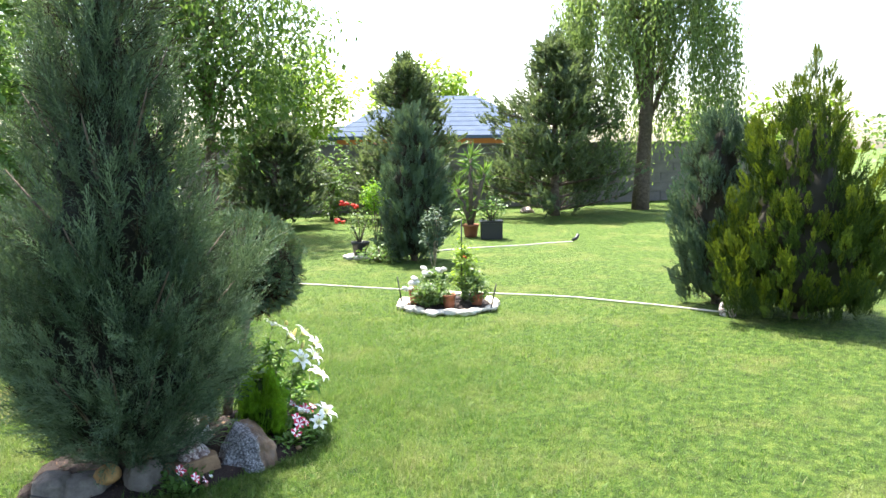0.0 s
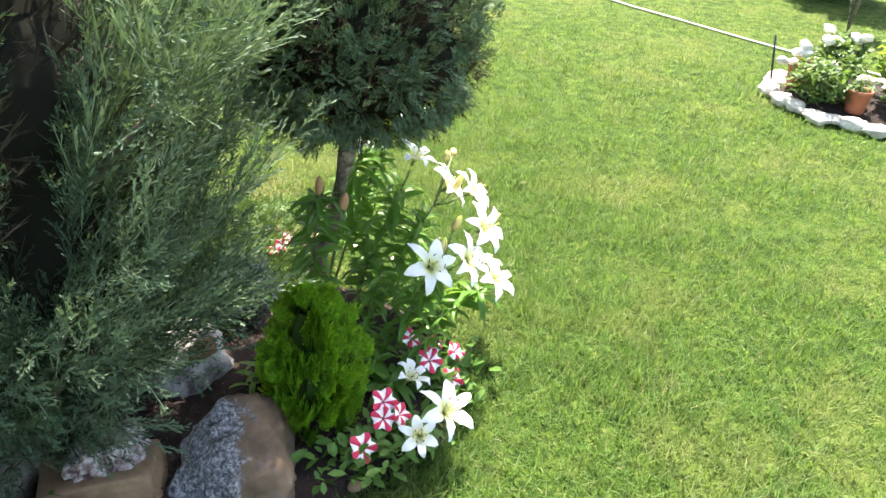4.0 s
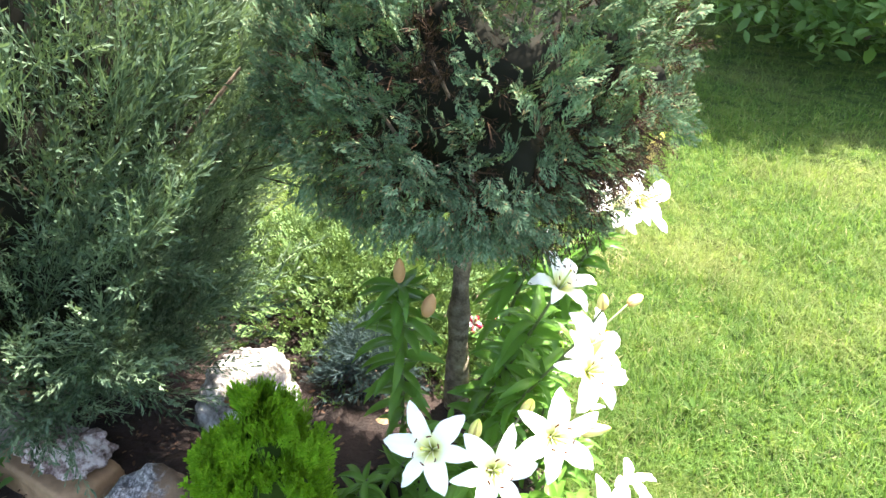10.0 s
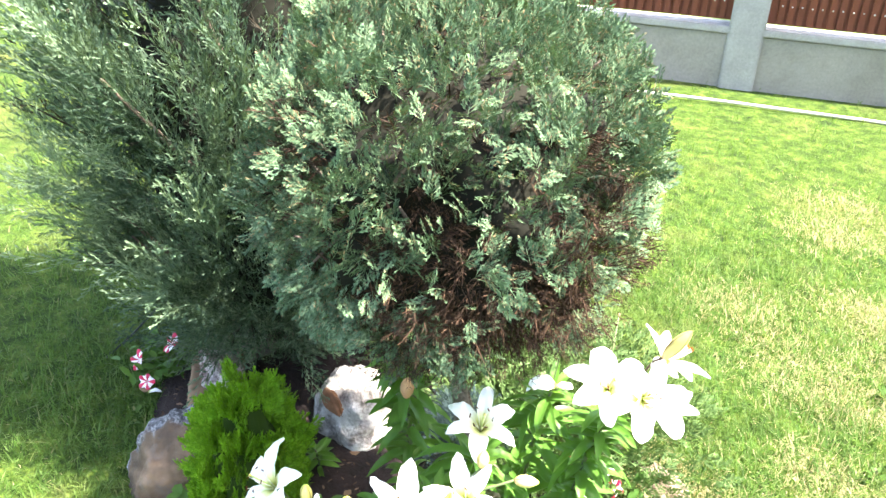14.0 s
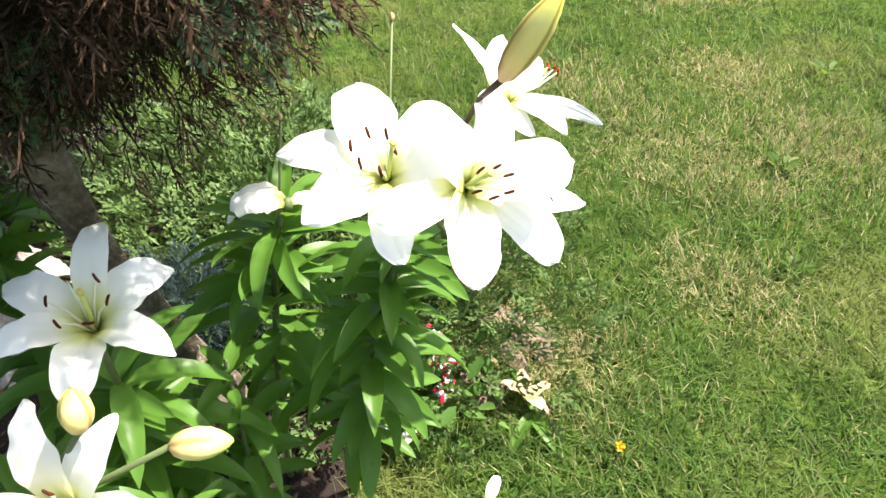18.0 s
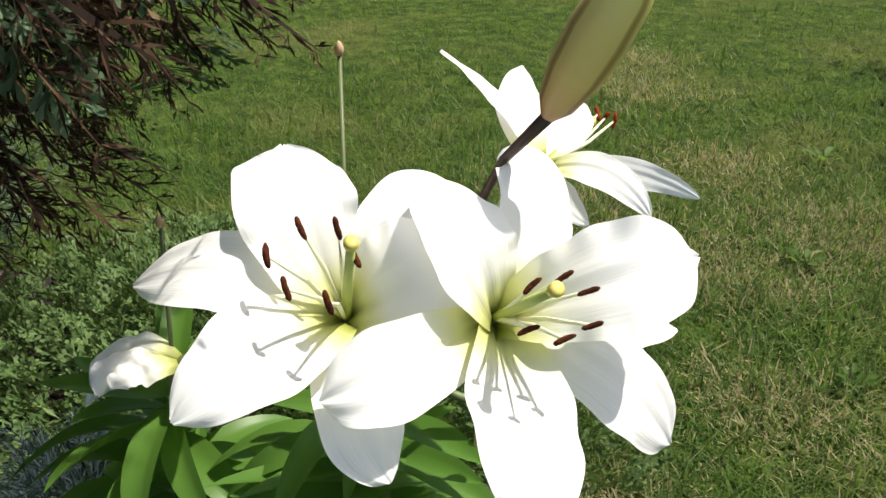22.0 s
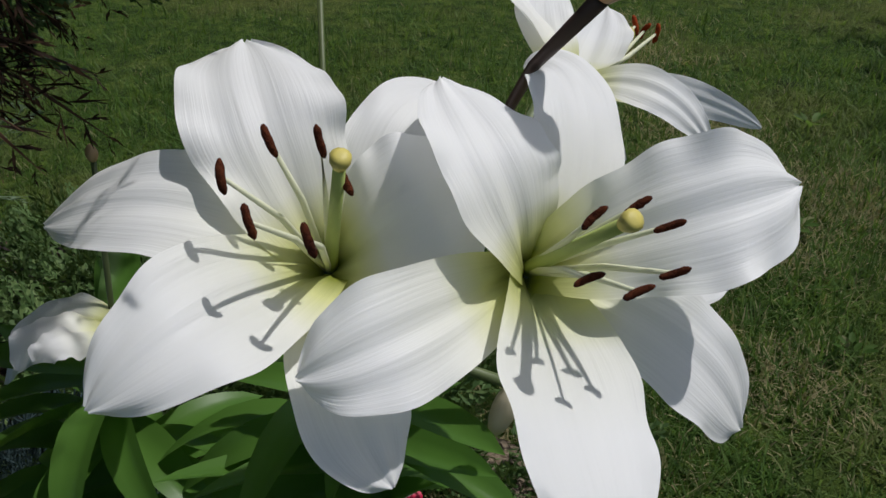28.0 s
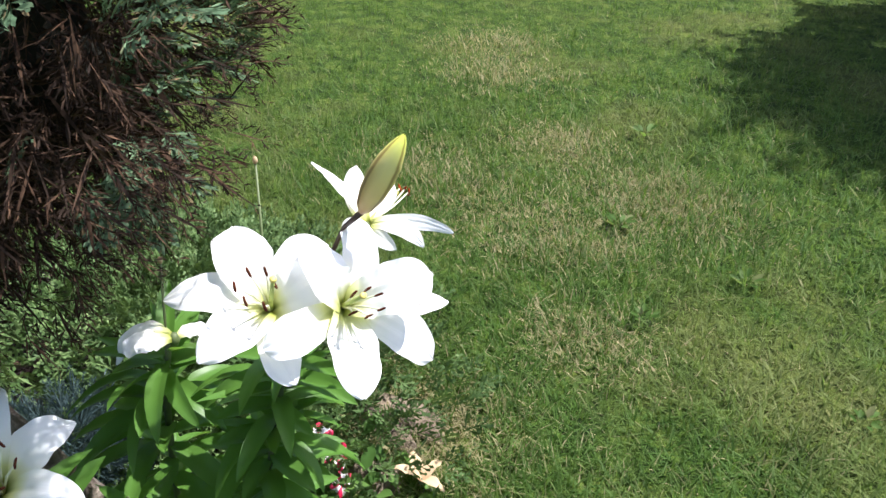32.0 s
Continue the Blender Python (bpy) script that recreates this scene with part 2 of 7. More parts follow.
M_CAP = surface("plinth_cap", [(0.3, (0.27, 0.255, 0.235)), (0.7, (0.38, 0.365, 0.34))], 3, 0.85, 60, 0.2, 0.003)
M_WALL = surface("grey_wall", [(0.3, (0.095, 0.085, 0.078)), (0.7, (0.190, 0.170, 0.158))], 1.4, 0.9, 30, 0.5, 0.01)
M_BROWNMETAL = surface("brown_sheet_metal", [(0.3, (0.125, 0.032, 0.015)), (0.7, (0.185, 0.052, 0.024))], 2.0, 0.5, 40, 0.08, 0.002, None, 0.0, 0.35)
M_STEEL = plain("rivet_steel", (0.6, 0.58, 0.55), 0.35)
M_TERRA = plain("terracotta", (0.30, 0.105, 0.055), 0.8)
M_BLACKPOT = plain("black_plastic", (0.02, 0.02, 0.022), 0.45)
M_BLACKROD = plain("black_rod", (0.02, 0.02, 0.02), 0.5)
M_HOSE = plain("white_edging", (0.62, 0.58, 0.48), 0.6)
M_ROOF = surface("blue_roof_tiles", [(0.3, (0.058, 0.082, 0.130)), (0.7, (0.088, 0.116, 0.168))], 2, 0.9, 30, 0.3, 0.01, None, 0.0, 0.1)
M_ORANGE = plain("orange_render", (0.55, 0.20, 0.07), 0.7, 6)
M_CREAM = plain("cream_render", (0.62, 0.58, 0.48), 0.8, 4)
M_GLASS = plain("window_pane", (0.04, 0.05, 0.06), 0.08, 3, 0.6)
M_STEM = plain("lily_stem", (0.10, 0.13, 0.05), 0.5, 60)
M_STEM_DARK = plain("dark_stem", (0.075, 0.045, 0.035), 0.5, 60)
M_ANTHER = surface("anther_brown", [(0.3, (0.035, 0.010, 0.006)), (0.7, (0.13, 0.036, 0.014))], 260, 0.95, 900, 1.0, 0.0012, None, 0.0, 0.1)
M_ANTHER_RED = surface("anther_red", [(0.3, (0.22, 0.03, 0.01)), (0.7, (0.45, 0.08, 0.02))], 260, 0.9, 900, 1.0, 0.0012, None, 0.0, 0.1)
M_FILAMENT = plain("filament", (0.80, 0.81, 0.60), 0.45, 60, 0.4, 0.3)
M_PISTIL = plain("pistil_green", (0.50, 0.58, 0.18), 0.45, 60, 0.4, 0.2)
M_STIGMA = plain("stigma", (0.56, 0.48, 0.12), 0.5, 200)
M_WHITEFLOWER = plain("white_blossom", (0.8, 0.78, 0.74), 0.6, 30, 0.3, 0.3)
M_YELLOW = plain("yellow_blossom", (0.75, 0.42, 0.02), 0.6, 60, 0.3, 0.2)
M_REDFLOWER = plain("red_blossom", (0.6, 0.05, 0.03), 0.6, 30, 0.3, 0.3)
M_WILTED = plain("wilted_petal", (0.62, 0.45, 0.27), 0.7, 60, 0.3, 0.3)
M_CREAMBUD = plain("cream_bud", (0.74, 0.66, 0.48), 0.6, 60, 0.3, 0.3)
M_BUDTAN = plain("faded_bud", (0.58, 0.34, 0.18), 0.7, 60, 0.3, 0.3)


def petal_mat():
    """White tepal: green throat, fine long ribs, thin enough to let light through. UV x runs across, y from throat to tip."""
    m, n, l, p = nodes_of("lily_petal")
    uv = n.new("ShaderNodeTexCoord").outputs["UV"]
    sep = n.new("ShaderNodeSeparateXYZ")
    l.new(uv, sep.inputs[0])
    mp = n.new("ShaderNodeMapping")
    mp.inputs["Scale"].default_value = (14, 0.9, 1)
    l.new(uv, mp.inputs[0])
    ribs = noise_tex(n, l, 1.6, 3, 0.5, mp.outputs[0])
    blot = noise_tex(n, l, 5, 3, 0.5, uv)
    throat = ramp(n, l, sep.outputs[1], [(0.0, (0.07, 0.09, 0.012)), (0.05, (0.32, 0.36, 0.05)), (0.17, (0.76, 0.77, 0.36)), (0.32, (0.91, 0.905, 0.82)), (0.6, (0.95, 0.95, 0.945))])
    c = mixc(n, l, 0.06, throat.outputs[0], ribs.outputs[0], "OVERLAY")
    c = mixc(n, l, 0.05, c, blot.outputs[0], "OVERLAY")
    l.new(c, p.inputs["Base Color"])
    p.inputs["Roughness"].default_value, p.inputs["Specular IOR Level"].default_value = 0.48, 0.35
    bump(n, l, p, ribs.outputs[0], 0.25, 0.0014)
    tr = n.new("ShaderNodeBsdfTranslucent")
    l.new(c, tr.inputs[0])
    mx = n.new("ShaderNodeMixShader")
    mx.inputs[0].default_value = 0.36
    l.new(p.outputs[0], mx.inputs[1])
    l.new(tr.outputs[0], mx.inputs[2])
    l.new(mx.outputs[0], n["Material Output"].inputs[0])
    return m


def bud_mat():
    m, n, l, p = nodes_of("lily_bud")
    uv = n.new("ShaderNodeTexCoord").outputs["UV"]
    sep = n.new("ShaderNodeSeparateXYZ")
    l.new(uv, sep.inputs[0])
    r = ramp(n, l, sep.outputs[1], [(0.0, (0.42, 0.22, 0.09)), (0.25, (0.68, 0.52, 0.19)), (0.7, (0.78, 0.70, 0.24)), (1.0, (0.72, 0.78, 0.12))])
    w = n.new("ShaderNodeTexWave")
    w.bands_direction = "X"
    w.inputs["Scale"].default_value, w.inputs["Distortion"].default_value = 0.955, 0.6
    l.new(uv, w.inputs["Vector"])
    groove = ramp(n, l, w.outputs[1], [(0.0, (0.30, 0.19, 0.07)), (0.16, (1, 1, 1))])
    c = mixc(n, l, 0.7, r.outputs[0], groove.outputs[0], "MULTIPLY")
    l.new(c, p.inputs["Base Color"])
    p.inputs["Roughness"].default_value = 0.45
    return m


def petunia_mat():
    """Striped trumpet: five white bars on crimson. UV x runs round the flower, y from throat to rim."""
    m, n, l, p = nodes_of("petunia_petal")
    uv = n.new("ShaderNodeTexCoord").outputs["UV"]
    w = n.new("ShaderNodeTexWave")
    w.bands_direction = "X"
    w.inputs["Scale"].default_value, w.inputs["Distortion"].default_value = 1.5915, 0.35
    l.new(uv, w.inputs["Vector"])
    s = ramp(n, l, w.outputs[1], [(0.38, (0.52, 0.010, 0.055)), (0.50, (0.86, 0.78, 0.78))])
    l.new(s.outputs[0], p.inputs["Base Color"])
    p.inputs["Roughness"].default_value = 0.55
    return m


def boulder_mat():
    """Tan weathered face, with a blue-grey speckled crust over one flank and the crown."""
    m, n, l, p = nodes_of("boulder_stone")
    co = coords(n)
    a, b = noise_tex(n, l, 7, 6, 0.65, co), noise_tex(n, l, 95, 6, 0.78, co)
    tan = ramp(n, l, a.outputs[0], [(0.32, (0.055, 0.036, 0.022)), (0.5, (0.140, 0.088, 0.050)), (0.68, (0.25, 0.165, 0.10))])
    grey = ramp(n, l, b.outputs[0], [(0.40, (0.022, 0.023, 0.026)), (0.5, (0.110, 0.113, 0.122)), (0.60, (0.36, 0.36, 0.365))])
    sep = n.new("ShaderNodeSeparateXYZ")
    l.new(co, sep.inputs[0])
    way = a.outputs[0]
    for axis, much in ((0, -3.0), (1, 0.9), (2, 0.9)):
        k = n.new("ShaderNodeMath")
        k.operation = "MULTIPLY_ADD"
        l.new(sep.outputs[axis], k.inputs[0])
        k.inputs[1].default_value = much
        l.new(way, k.inputs[2])
        way = k.outputs[0]
    edge = ramp(n, l, way, [(0.555, (0, 0, 0)), (0.63, (0.95, 0.95, 0.95))])
    blot = noise_tex(n, l, 13, 6, 0.7, co)
    film = ramp(n, l, blot.outputs[0], [(0.54, (0, 0, 0)), (0.68, (0.55, 0.55, 0.55))])
    c = mixc(n, l, film.outputs[0], tan.outputs[0], (0.135, 0.132, 0.135))
    c = mixc(n, l, edge.outputs[0], c, grey.outputs[0])
    l.new(c, p.inputs["Base Color"])
    p.inputs["Roughness"].default_value = 0.75
    bump(n, l, p, b.outputs[0], 0.9, 0.005)
    return m


M_BOULDER = boulder_mat()
M_PETAL, M_BUD, M_PETUNIA = petal_mat(), bud_mat(), petunia_mat()


def lawn_mat():
    """Turf seen past the blades: mown green with paler dry patches, and dark flecks for bare soil and the shade between
    blades.
    """
    m, n, l, p = nodes_of("lawn")
    co = coords(n)
    big = noise_tex(n, l, 1.3, 5, 0.65, co)
    med = noise_tex(n, l, 11, 5, 0.7, co)
    fine = noise_tex(n, l, 85, 4, 0.75, co)
    a = ramp(n, l, med.outputs[0], [(0.32, (0.016, 0.038, 0.004)), (0.5, (0.056, 0.104, 0.010)), (0.68, (0.128, 0.176, 0.028))])
    dry = ramp(n, l, big.outputs[0], [(0.50, (0, 0, 0)), (0.72, (0.7, 0.7, 0.7))])
    c = mixc(n, l, dry.outputs[0], a.outputs[0], (0.152, 0.158, 0.042))
    f = ramp(n, l, fine.outputs[0], [(0.34, (0.06, 0.06, 0.06)), (0.5, (0.45, 0.45, 0.45)), (0.66, (0.92, 0.92, 0.92))])
    c = mixc(n, l, 0.48, c, f.outputs[0], "OVERLAY")
    l.new(c, p.inputs["Base Color"])
    p.inputs["Roughness"].default_value, p.inputs["Specular IOR Level"].default_value = 0.9, 0.2
    bump(n, l, p, fine.outputs[0], 1.0, 0.03)
    return m


M_LAWN = lawn_mat()

# ---- building blocks ----
RNG = np.random.default_rng(7)


def raw_mesh(name, V, F, mat, smooth=False, uv=None):
    """A mesh from arrays: V (n, 3), F (k, 3 or 4), all faces of one size."""
    V, F = np.asarray(V, np.float32), np.asarray(F, np.int32)
    me = bpy.data.meshes.new(name)
    k = F.shape[1]
    me.vertices.add(len(V))
    me.vertices.foreach_set("co", V.ravel())
    me.loops.add(F.size)
    me.loops.foreach_set("vertex_index", F.ravel())
    me.polygons.add(len(F))
    me.polygons.foreach_set("loop_start", np.arange(0, F.size, k, dtype=np.int32))
    if smooth:
        me.polygons.foreach_set("use_smooth", np.ones(len(F), bool))
    if uv is not None:
        me.uv_layers.new(name="UVMap").data.foreach_set("uv", np.asarray(uv, np.float32)[F.ravel()].ravel())
    me.update(calc_edges=True)
    me.materials.append(mat)
    return me


def thing(name, at, label, category, group="", kind=""):
    ob = new(name)
    ob.location = at
    ob.empty_display_size = 0.05
    return tagged(ob, label, category, group, kind)


def origin_of(ob):
    v = Vector(ob.location)
    while ob.parent:
        ob = ob.parent
        v += Vector(ob.location)
    return v


def part(name, data, mat, parent, label="", kind=""):
    """One mesh object under a thing or a part. data: a bmesh, or (V, F) or (V, F, uv) in world metres."""
    if isinstance(data, bmesh.types.BMesh):
        me = bpy.data.meshes.new(name)
        data.to_mesh(me)
        data.free()
        me.materials.append(mat)
        co = np.empty(len(me.vertices) * 3, np.float32)
        me.vertices.foreach_get("co", co)
        co = co.reshape(-1, 3) - np.array(origin_of(parent), np.float32)
        me.vertices.foreach_set("co", co.ravel())
        me.update()
    else:
        V, F = data[0], data[1]
        uv = data[2] if len(data) > 2 else None
        me = raw_mesh(name, np.asarray(V) - np.array(origin_of(parent)), F, mat, uv is not None or len(F[0]) == 4 and kind == "", uv)
    ob = new(name, me)
    ob.parent = parent
    return tagged(ob, label, kind=kind)


def solid(name, data, mat, label, category, group="", kind=""):
    """A thing that is one mesh, with its origin at its own base."""
    V = np.asarray(data[0], float)
    base = np.array([V[:, 0].mean(), V[:, 1].mean(), V[:, 2].min()])
    me = raw_mesh(name, V - base, data[1], mat, len(data[1][0]) == 4 and kind != "stuff", data[2] if len(data) > 2 else None)
    ob = new(name, me)
    ob.location = base
    return tagged(ob, label, category, group, kind)


def unit(v):
    v = np.asarray(v, float)
    return v / np.maximum(np.linalg.norm(v, axis=-1, keepdims=True), 1e-9)


def frames_to(D, roll=None):
    """Rotations that take z to each direction of D, with a roll about it."""
    D = unit(D)
    k = len(D)
    ref = np.where(np.abs(D[:, 2:3]) > 0.95, np.array([[1.0, 0, 0]]), np.array([[0, 0, 1.0]]))
    X = unit(np.cross(ref, D))
    Y = np.cross(D, X)
    if roll is None:
        roll = RNG.uniform(0, 2 * np.pi, k)
    c, s = np.cos(roll)[:, None], np.sin(roll)[:, None]
    return np.stack([c * X + s * Y, c * Y - s * X, D], 2)


def scatter(templates, P, R, S):
    """Copies of the templates (V, F) at the places P, turned by R, scaled by S, as one mesh."""
    Vs, Fs, off = [], [], 0
    pick = RNG.integers(0, len(templates), len(P))
    for k, (V, F) in enumerate(templates):
        i = np.where(pick == k)[0]
        if not len(i):
            continue
        W = np.einsum("nij,vj->nvi", R[i], V) * S[i][:, None, None] + P[i][:, None, :]
        Vs.append(W.reshape(-1, 3))
        Fs.append((F[None] + (np.arange(len(i)) * len(V))[:, None, None] + off).reshape(-1, F.shape[1]))
        off += len(i) * len(V)
    return np.concatenate(Vs), np.concatenate(Fs)


def core_lump(c, profile, seed, rough=0.14):
    """A rough closed lump round an upright axis: (height, radius) pairs. Coloured dark, it stands in for the shade
    inside a plant.
    """
    V, F, seg = [], [], 28
    zs = np.linspace(profile[0][0], profile[-1][0], 26)
    for z in zs:
        R = np.interp(z, [p[0] for p in profile], [p[1] for p in profile])
        for k in range(seg):
            a = 2 * np.pi * k / seg
            q = R * (1 + rough * noise.noise(Vector((math.cos(a) * 3, math.sin(a) * 3, z * 5 + seed))) + rough * 0.8 * noise.noise(Vector((math.cos(a) * 9, math.sin(a) * 9, z * 16 + seed))))
            V.append([c[0] + math.cos(a) * q, c[1] + math.sin(a) * q, c[2] + z])
    for i in range(len(zs) - 1):
        for k in range(seg):
            F.append([i * seg + k, i * seg + (k + 1) % seg, (i + 1) * seg + (k + 1) % seg, (i + 1) * seg + k])
    return np.array(V), np.array(F)


def join(*meshes):
    Vs, Fs, off = [], [], 0
    for V, F in meshes:
        Vs.append(V)
        Fs.append(np.asarray(F) + off)
        off += len(V)
    return np.concatenate(Vs), np.concatenate(Fs)


def blade(a, d, n, length, width):
    """A thin lozenge from a along d, in the plane square to n."""
    d, n = unit(d), unit(n)
    s = np.cross(d, n) * width * 0.5
    return [a, a + d * length * 0.45 + s, a + d * length, a + d * length * 0.45 - s]


def spray(length, pairs, spread, sub, width, flat, seed):
    """A conifer shoot of unit habit: an axis with side twigs, each with small side shoots. flat: 1 for fans, 0 for tufts."""
    r = np.random.default_rng(seed)
    V, F = [], []

    def add(q):
        F.append([len(V), len(V) + 1, len(V) + 2, len(V) + 3])
        V.extend(q)
    bend = np.array([r.normal(0, 0.12), r.normal(0, 0.12), 1])
    add(blade(np.zeros(3), bend, [0, 1, 0], length, width * 1.3))
    for i in range(pairs):
        s = (i + 0.6) / pairs
        a = unit(bend) * length * s * 0.95
        for side in (-1, 1):
            phi = (0 if side > 0 else np.pi) + r.normal(0, 0.25) + (0 if flat else r.uniform(-1.6, 1.6))
            d = np.array([np.cos(phi) * np.sin(spread), np.sin(phi) * np.sin(spread) * (1 - flat * 0.75), np.cos(spread)]) + r.normal(0, 0.1, 3)
            ln = length * (0.42 * (1 - s) + 0.13) * r.uniform(0.7, 1.2)
            nn = np.cross(d, [0, 0, 1]) if not flat else np.array([0, 1.0, 0])
            if not flat:
                nn = np.cross(nn, d) + r.normal(0, 0.5, 3)
            add(blade(a, d, nn, ln, width))
            for j in range(sub):
                b = a + unit(d) * ln * (0.3 + 0.6 * j / max(1, sub))
                e = unit(d) + (np.array([0, 0, 1.0]) if j % 2 else unit(np.array([d[0], d[1], -0.1]))) * 0.7 + r.normal(0, 0.15, 3)
                add(blade(b, e, nn + r.normal(0, 0.3, 3), ln * 0.42, width * 0.8))
    return np.array(V), np.array(F)


def lobe(a, d, n, length, width):
    """A blunt scale-leaf lobe from a along d, widest near its end."""
    d = unit(d)
    w = np.cross(d, n)
    w = w / max(1e-6, np.linalg.norm(w)) * width * 0.5
    return [a, a + d * length * 0.68 + w, a + d * length, a + d * length * 0.68 - w]


def frond(seed, pairs=6, spread=0.72, lobes=3, width=0.075, warp=0.10):
    """A flat spray of scale leaves in the xz plane: an axis, side twigs left and right, blunt lobes along each."""
    r = np.random.default_rng(seed)
    V, F = [], []

    def add(q):
        F.append([len(V), len(V) + 1, len(V) + 2, len(V) + 3])
        V.extend(q)
    bow = r.normal(0, 0.14)
    axis = lambda s: np.array([bow * s * s, 0.10 * s * s, s])
    nrm = lambda: np.array([0, 1.0, 0]) + r.normal(0, 0.30, 3)
    for k in range(3):
        add(lobe(axis(k / 3.2), axis((k + 1) / 3.2) - axis(k / 3.2), nrm(), 0.40, width * 0.7))
    for i in range(pairs):
        for side in (-1, 1):
            s = (i + 0.35 + 0.3 * (side > 0)) / pairs * 0.9
            sp = spread * r.uniform(0.75, 1.2)
            d = np.array([side * math.sin(sp), r.normal(0, warp), math.cos(sp)])
            L = (0.46 * (1 - s) ** 0.8 + 0.12) * r.uniform(0.75, 1.15)
            add(lobe(axis(s), d, nrm(), L, width * 0.8))
            for j in range(lobes):
                q = axis(s) + d * L * (0.28 + 0.62 * j / lobes)
                e = d + np.array([(-side if j % 2 else side) * 0.35, r.normal(0, 0.22), 0.55 if j % 2 else -0.10])
                add(lobe(q, e, nrm(), 0.11 + 0.16 * L, width))
    return np.array(V), np.array(F)


def tube(pts, radii, seg=8):
    """A round limb through the points, as quads."""
    pts = np.asarray(pts, float)
    V, F = [], []
    for i, p in enumerate(pts):
        d = pts[min(i + 1, len(pts) - 1)] - pts[max(i - 1, 0)]
        R = frames_to(d[None], np.zeros(1))[0]
        for k in range(seg):
            a = 2 * np.pi * k / seg
            V.append(p + R @ np.array([np.cos(a), np.sin(a), 0]) * radii[i])
    for i in range(len(pts) - 1):
        for k in range(seg):
            F.append([i * seg + k, i * seg + (k + 1) % seg, (i + 1) * seg + (k + 1) % seg, (i + 1) * seg + k])
    n0 = len(V)
    V.append(pts[0])
    V.append(pts[-1])
    for k in range(0, seg, 2):
        F.append([n0, (k + 2) % seg, (k + 1) % seg, k])
        t = (len(pts) - 1) * seg
        F.append([n0 + 1, t + k, t + (k + 1) % seg, t + (k + 2) % seg])
    return np.array(V), np.array(F)


def lathe(profile, at, seg=24):
    """A turned shape from (radius, height) pairs."""
    V, F = [], []
    for r, z in profile:
        for k in range(seg):
            a = 2 * np.pi * k / seg
            V.append([at[0] + r * np.cos(a), at[1] + r * np.sin(a), at[2] + z])
    for i in range(len(profile) - 1):
        for k in range(seg):
            F.append([i * seg + k, i * seg + (k + 1) % seg, (i + 1) * seg + (k + 1) % seg, (i + 1) * seg + k])
    return np.array(V), np.array(F)


def box(c, size, rz=0.0, bevel=0.0):
    """A block with its edges taken off: c is the middle, rz in degrees."""
    bm = bmesh.new()
    bmesh.ops.create_cube(bm, size=1)
    bmesh.ops.scale(bm, vec=size, verts=bm.verts)
    if bevel:
        bmesh.ops.bevel(bm, geom=bm.edges[:], offset=bevel, segments=2, affect="EDGES")
    bmesh.ops.rotate(bm, cent=(0, 0, 0), matrix=Matrix.Rotation(radians(rz), 3, "Z"), verts=bm.verts)
    bmesh.ops.translate(bm, vec=c, verts=bm.verts)
    return bm


def rock(c, size, rz, seed, rough=0.25, block=0.0, tilt=0.0, level=4, taper=0.0):
    """A weathered stone: a ball pushed about by noise, squared off by block; sunk a little."""
    bm = bmesh.new()
    bmesh.ops.create_icosphere(bm, subdivisions=level, radius=1)
    off = Vector((seed * 3.1, seed * 1.7, seed * 0.9))
    for v in bm.verts:
        d = v.co.normalized()
        p = Vector([math.copysign(abs(x) ** (1 - block), x) for x in d])
        k = 1 + rough * noise.noise(d * 1.6 + off) + rough * 0.45 * noise.noise(d * 4 + off) + rough * 0.18 * noise.noise(d * 11 + off)
        w = 1 - taper * max(0.0, p.z)
        v.co = Vector((p.x * size[0] * w, p.y * size[1] * w, p.z * size[2])) * k
    for f in bm.faces:
        f.smooth = True
    m = Matrix.Translation(c) @ Euler((radians(tilt), radians(tilt * 0.5), radians(rz))).to_matrix().to_4x4()
    bmesh.ops.transform(bm, matrix=m, verts=bm.verts)
    return bm


def cut_stone(name, c, cuts, seed, mat, label, rough=0.06, sharp=12, level=5, group=""):
    """A broken stone: a lump bounded by cut faces (azimuth, elevation, distance), their edges worn round."""
    bm = bmesh.new()
    bmesh.ops.create_icosphere(bm, subdivisions=level, radius=1)
    N = [(Vector((math.cos(radians(a)) * math.cos(radians(e)), math.sin(radians(a)) * math.cos(radians(e)), math.sin(radians(e)))), d) for a, e, d in cuts]
    off = Vector((seed * 2.3, seed * 1.1, seed * 0.7))
    for v in bm.verts:
        d = v.co.normalized()
        k = sum(max(0.0, n.dot(d) / w) ** sharp for n, w in N) ** (-1 / sharp)
        v.co = d * k * (1 + rough * noise.noise(d * 2.2 + off) + rough * 0.6 * noise.noise(d * 6 + off) + rough * 0.35 * noise.noise(d * 17 + off))
    for f in bm.faces:
        f.smooth = True
    me = bpy.data.meshes.new(name)
    bm.to_mesh(me)
    bm.free()
    me.materials.append(mat)
    ob = new(name, me)
    ob.location = c
    return tagged(ob, label, "stone", group)


def stone(name, c, size, rz, seed, mat, label, rough=0.25, block=0.0, tilt=0.0, group="", level=4, taper=0.0):
    bm = rock((0, 0, 0), size, rz, seed, rough, block, tilt, level, taper)
    me = bpy.data.meshes.new(name)
    bm.to_mesh(me)
    bm.free()
    me.materials.append(mat)
    ob = new(name, me)
    ob.location = c
    return tagged(ob, label, "stone", group)

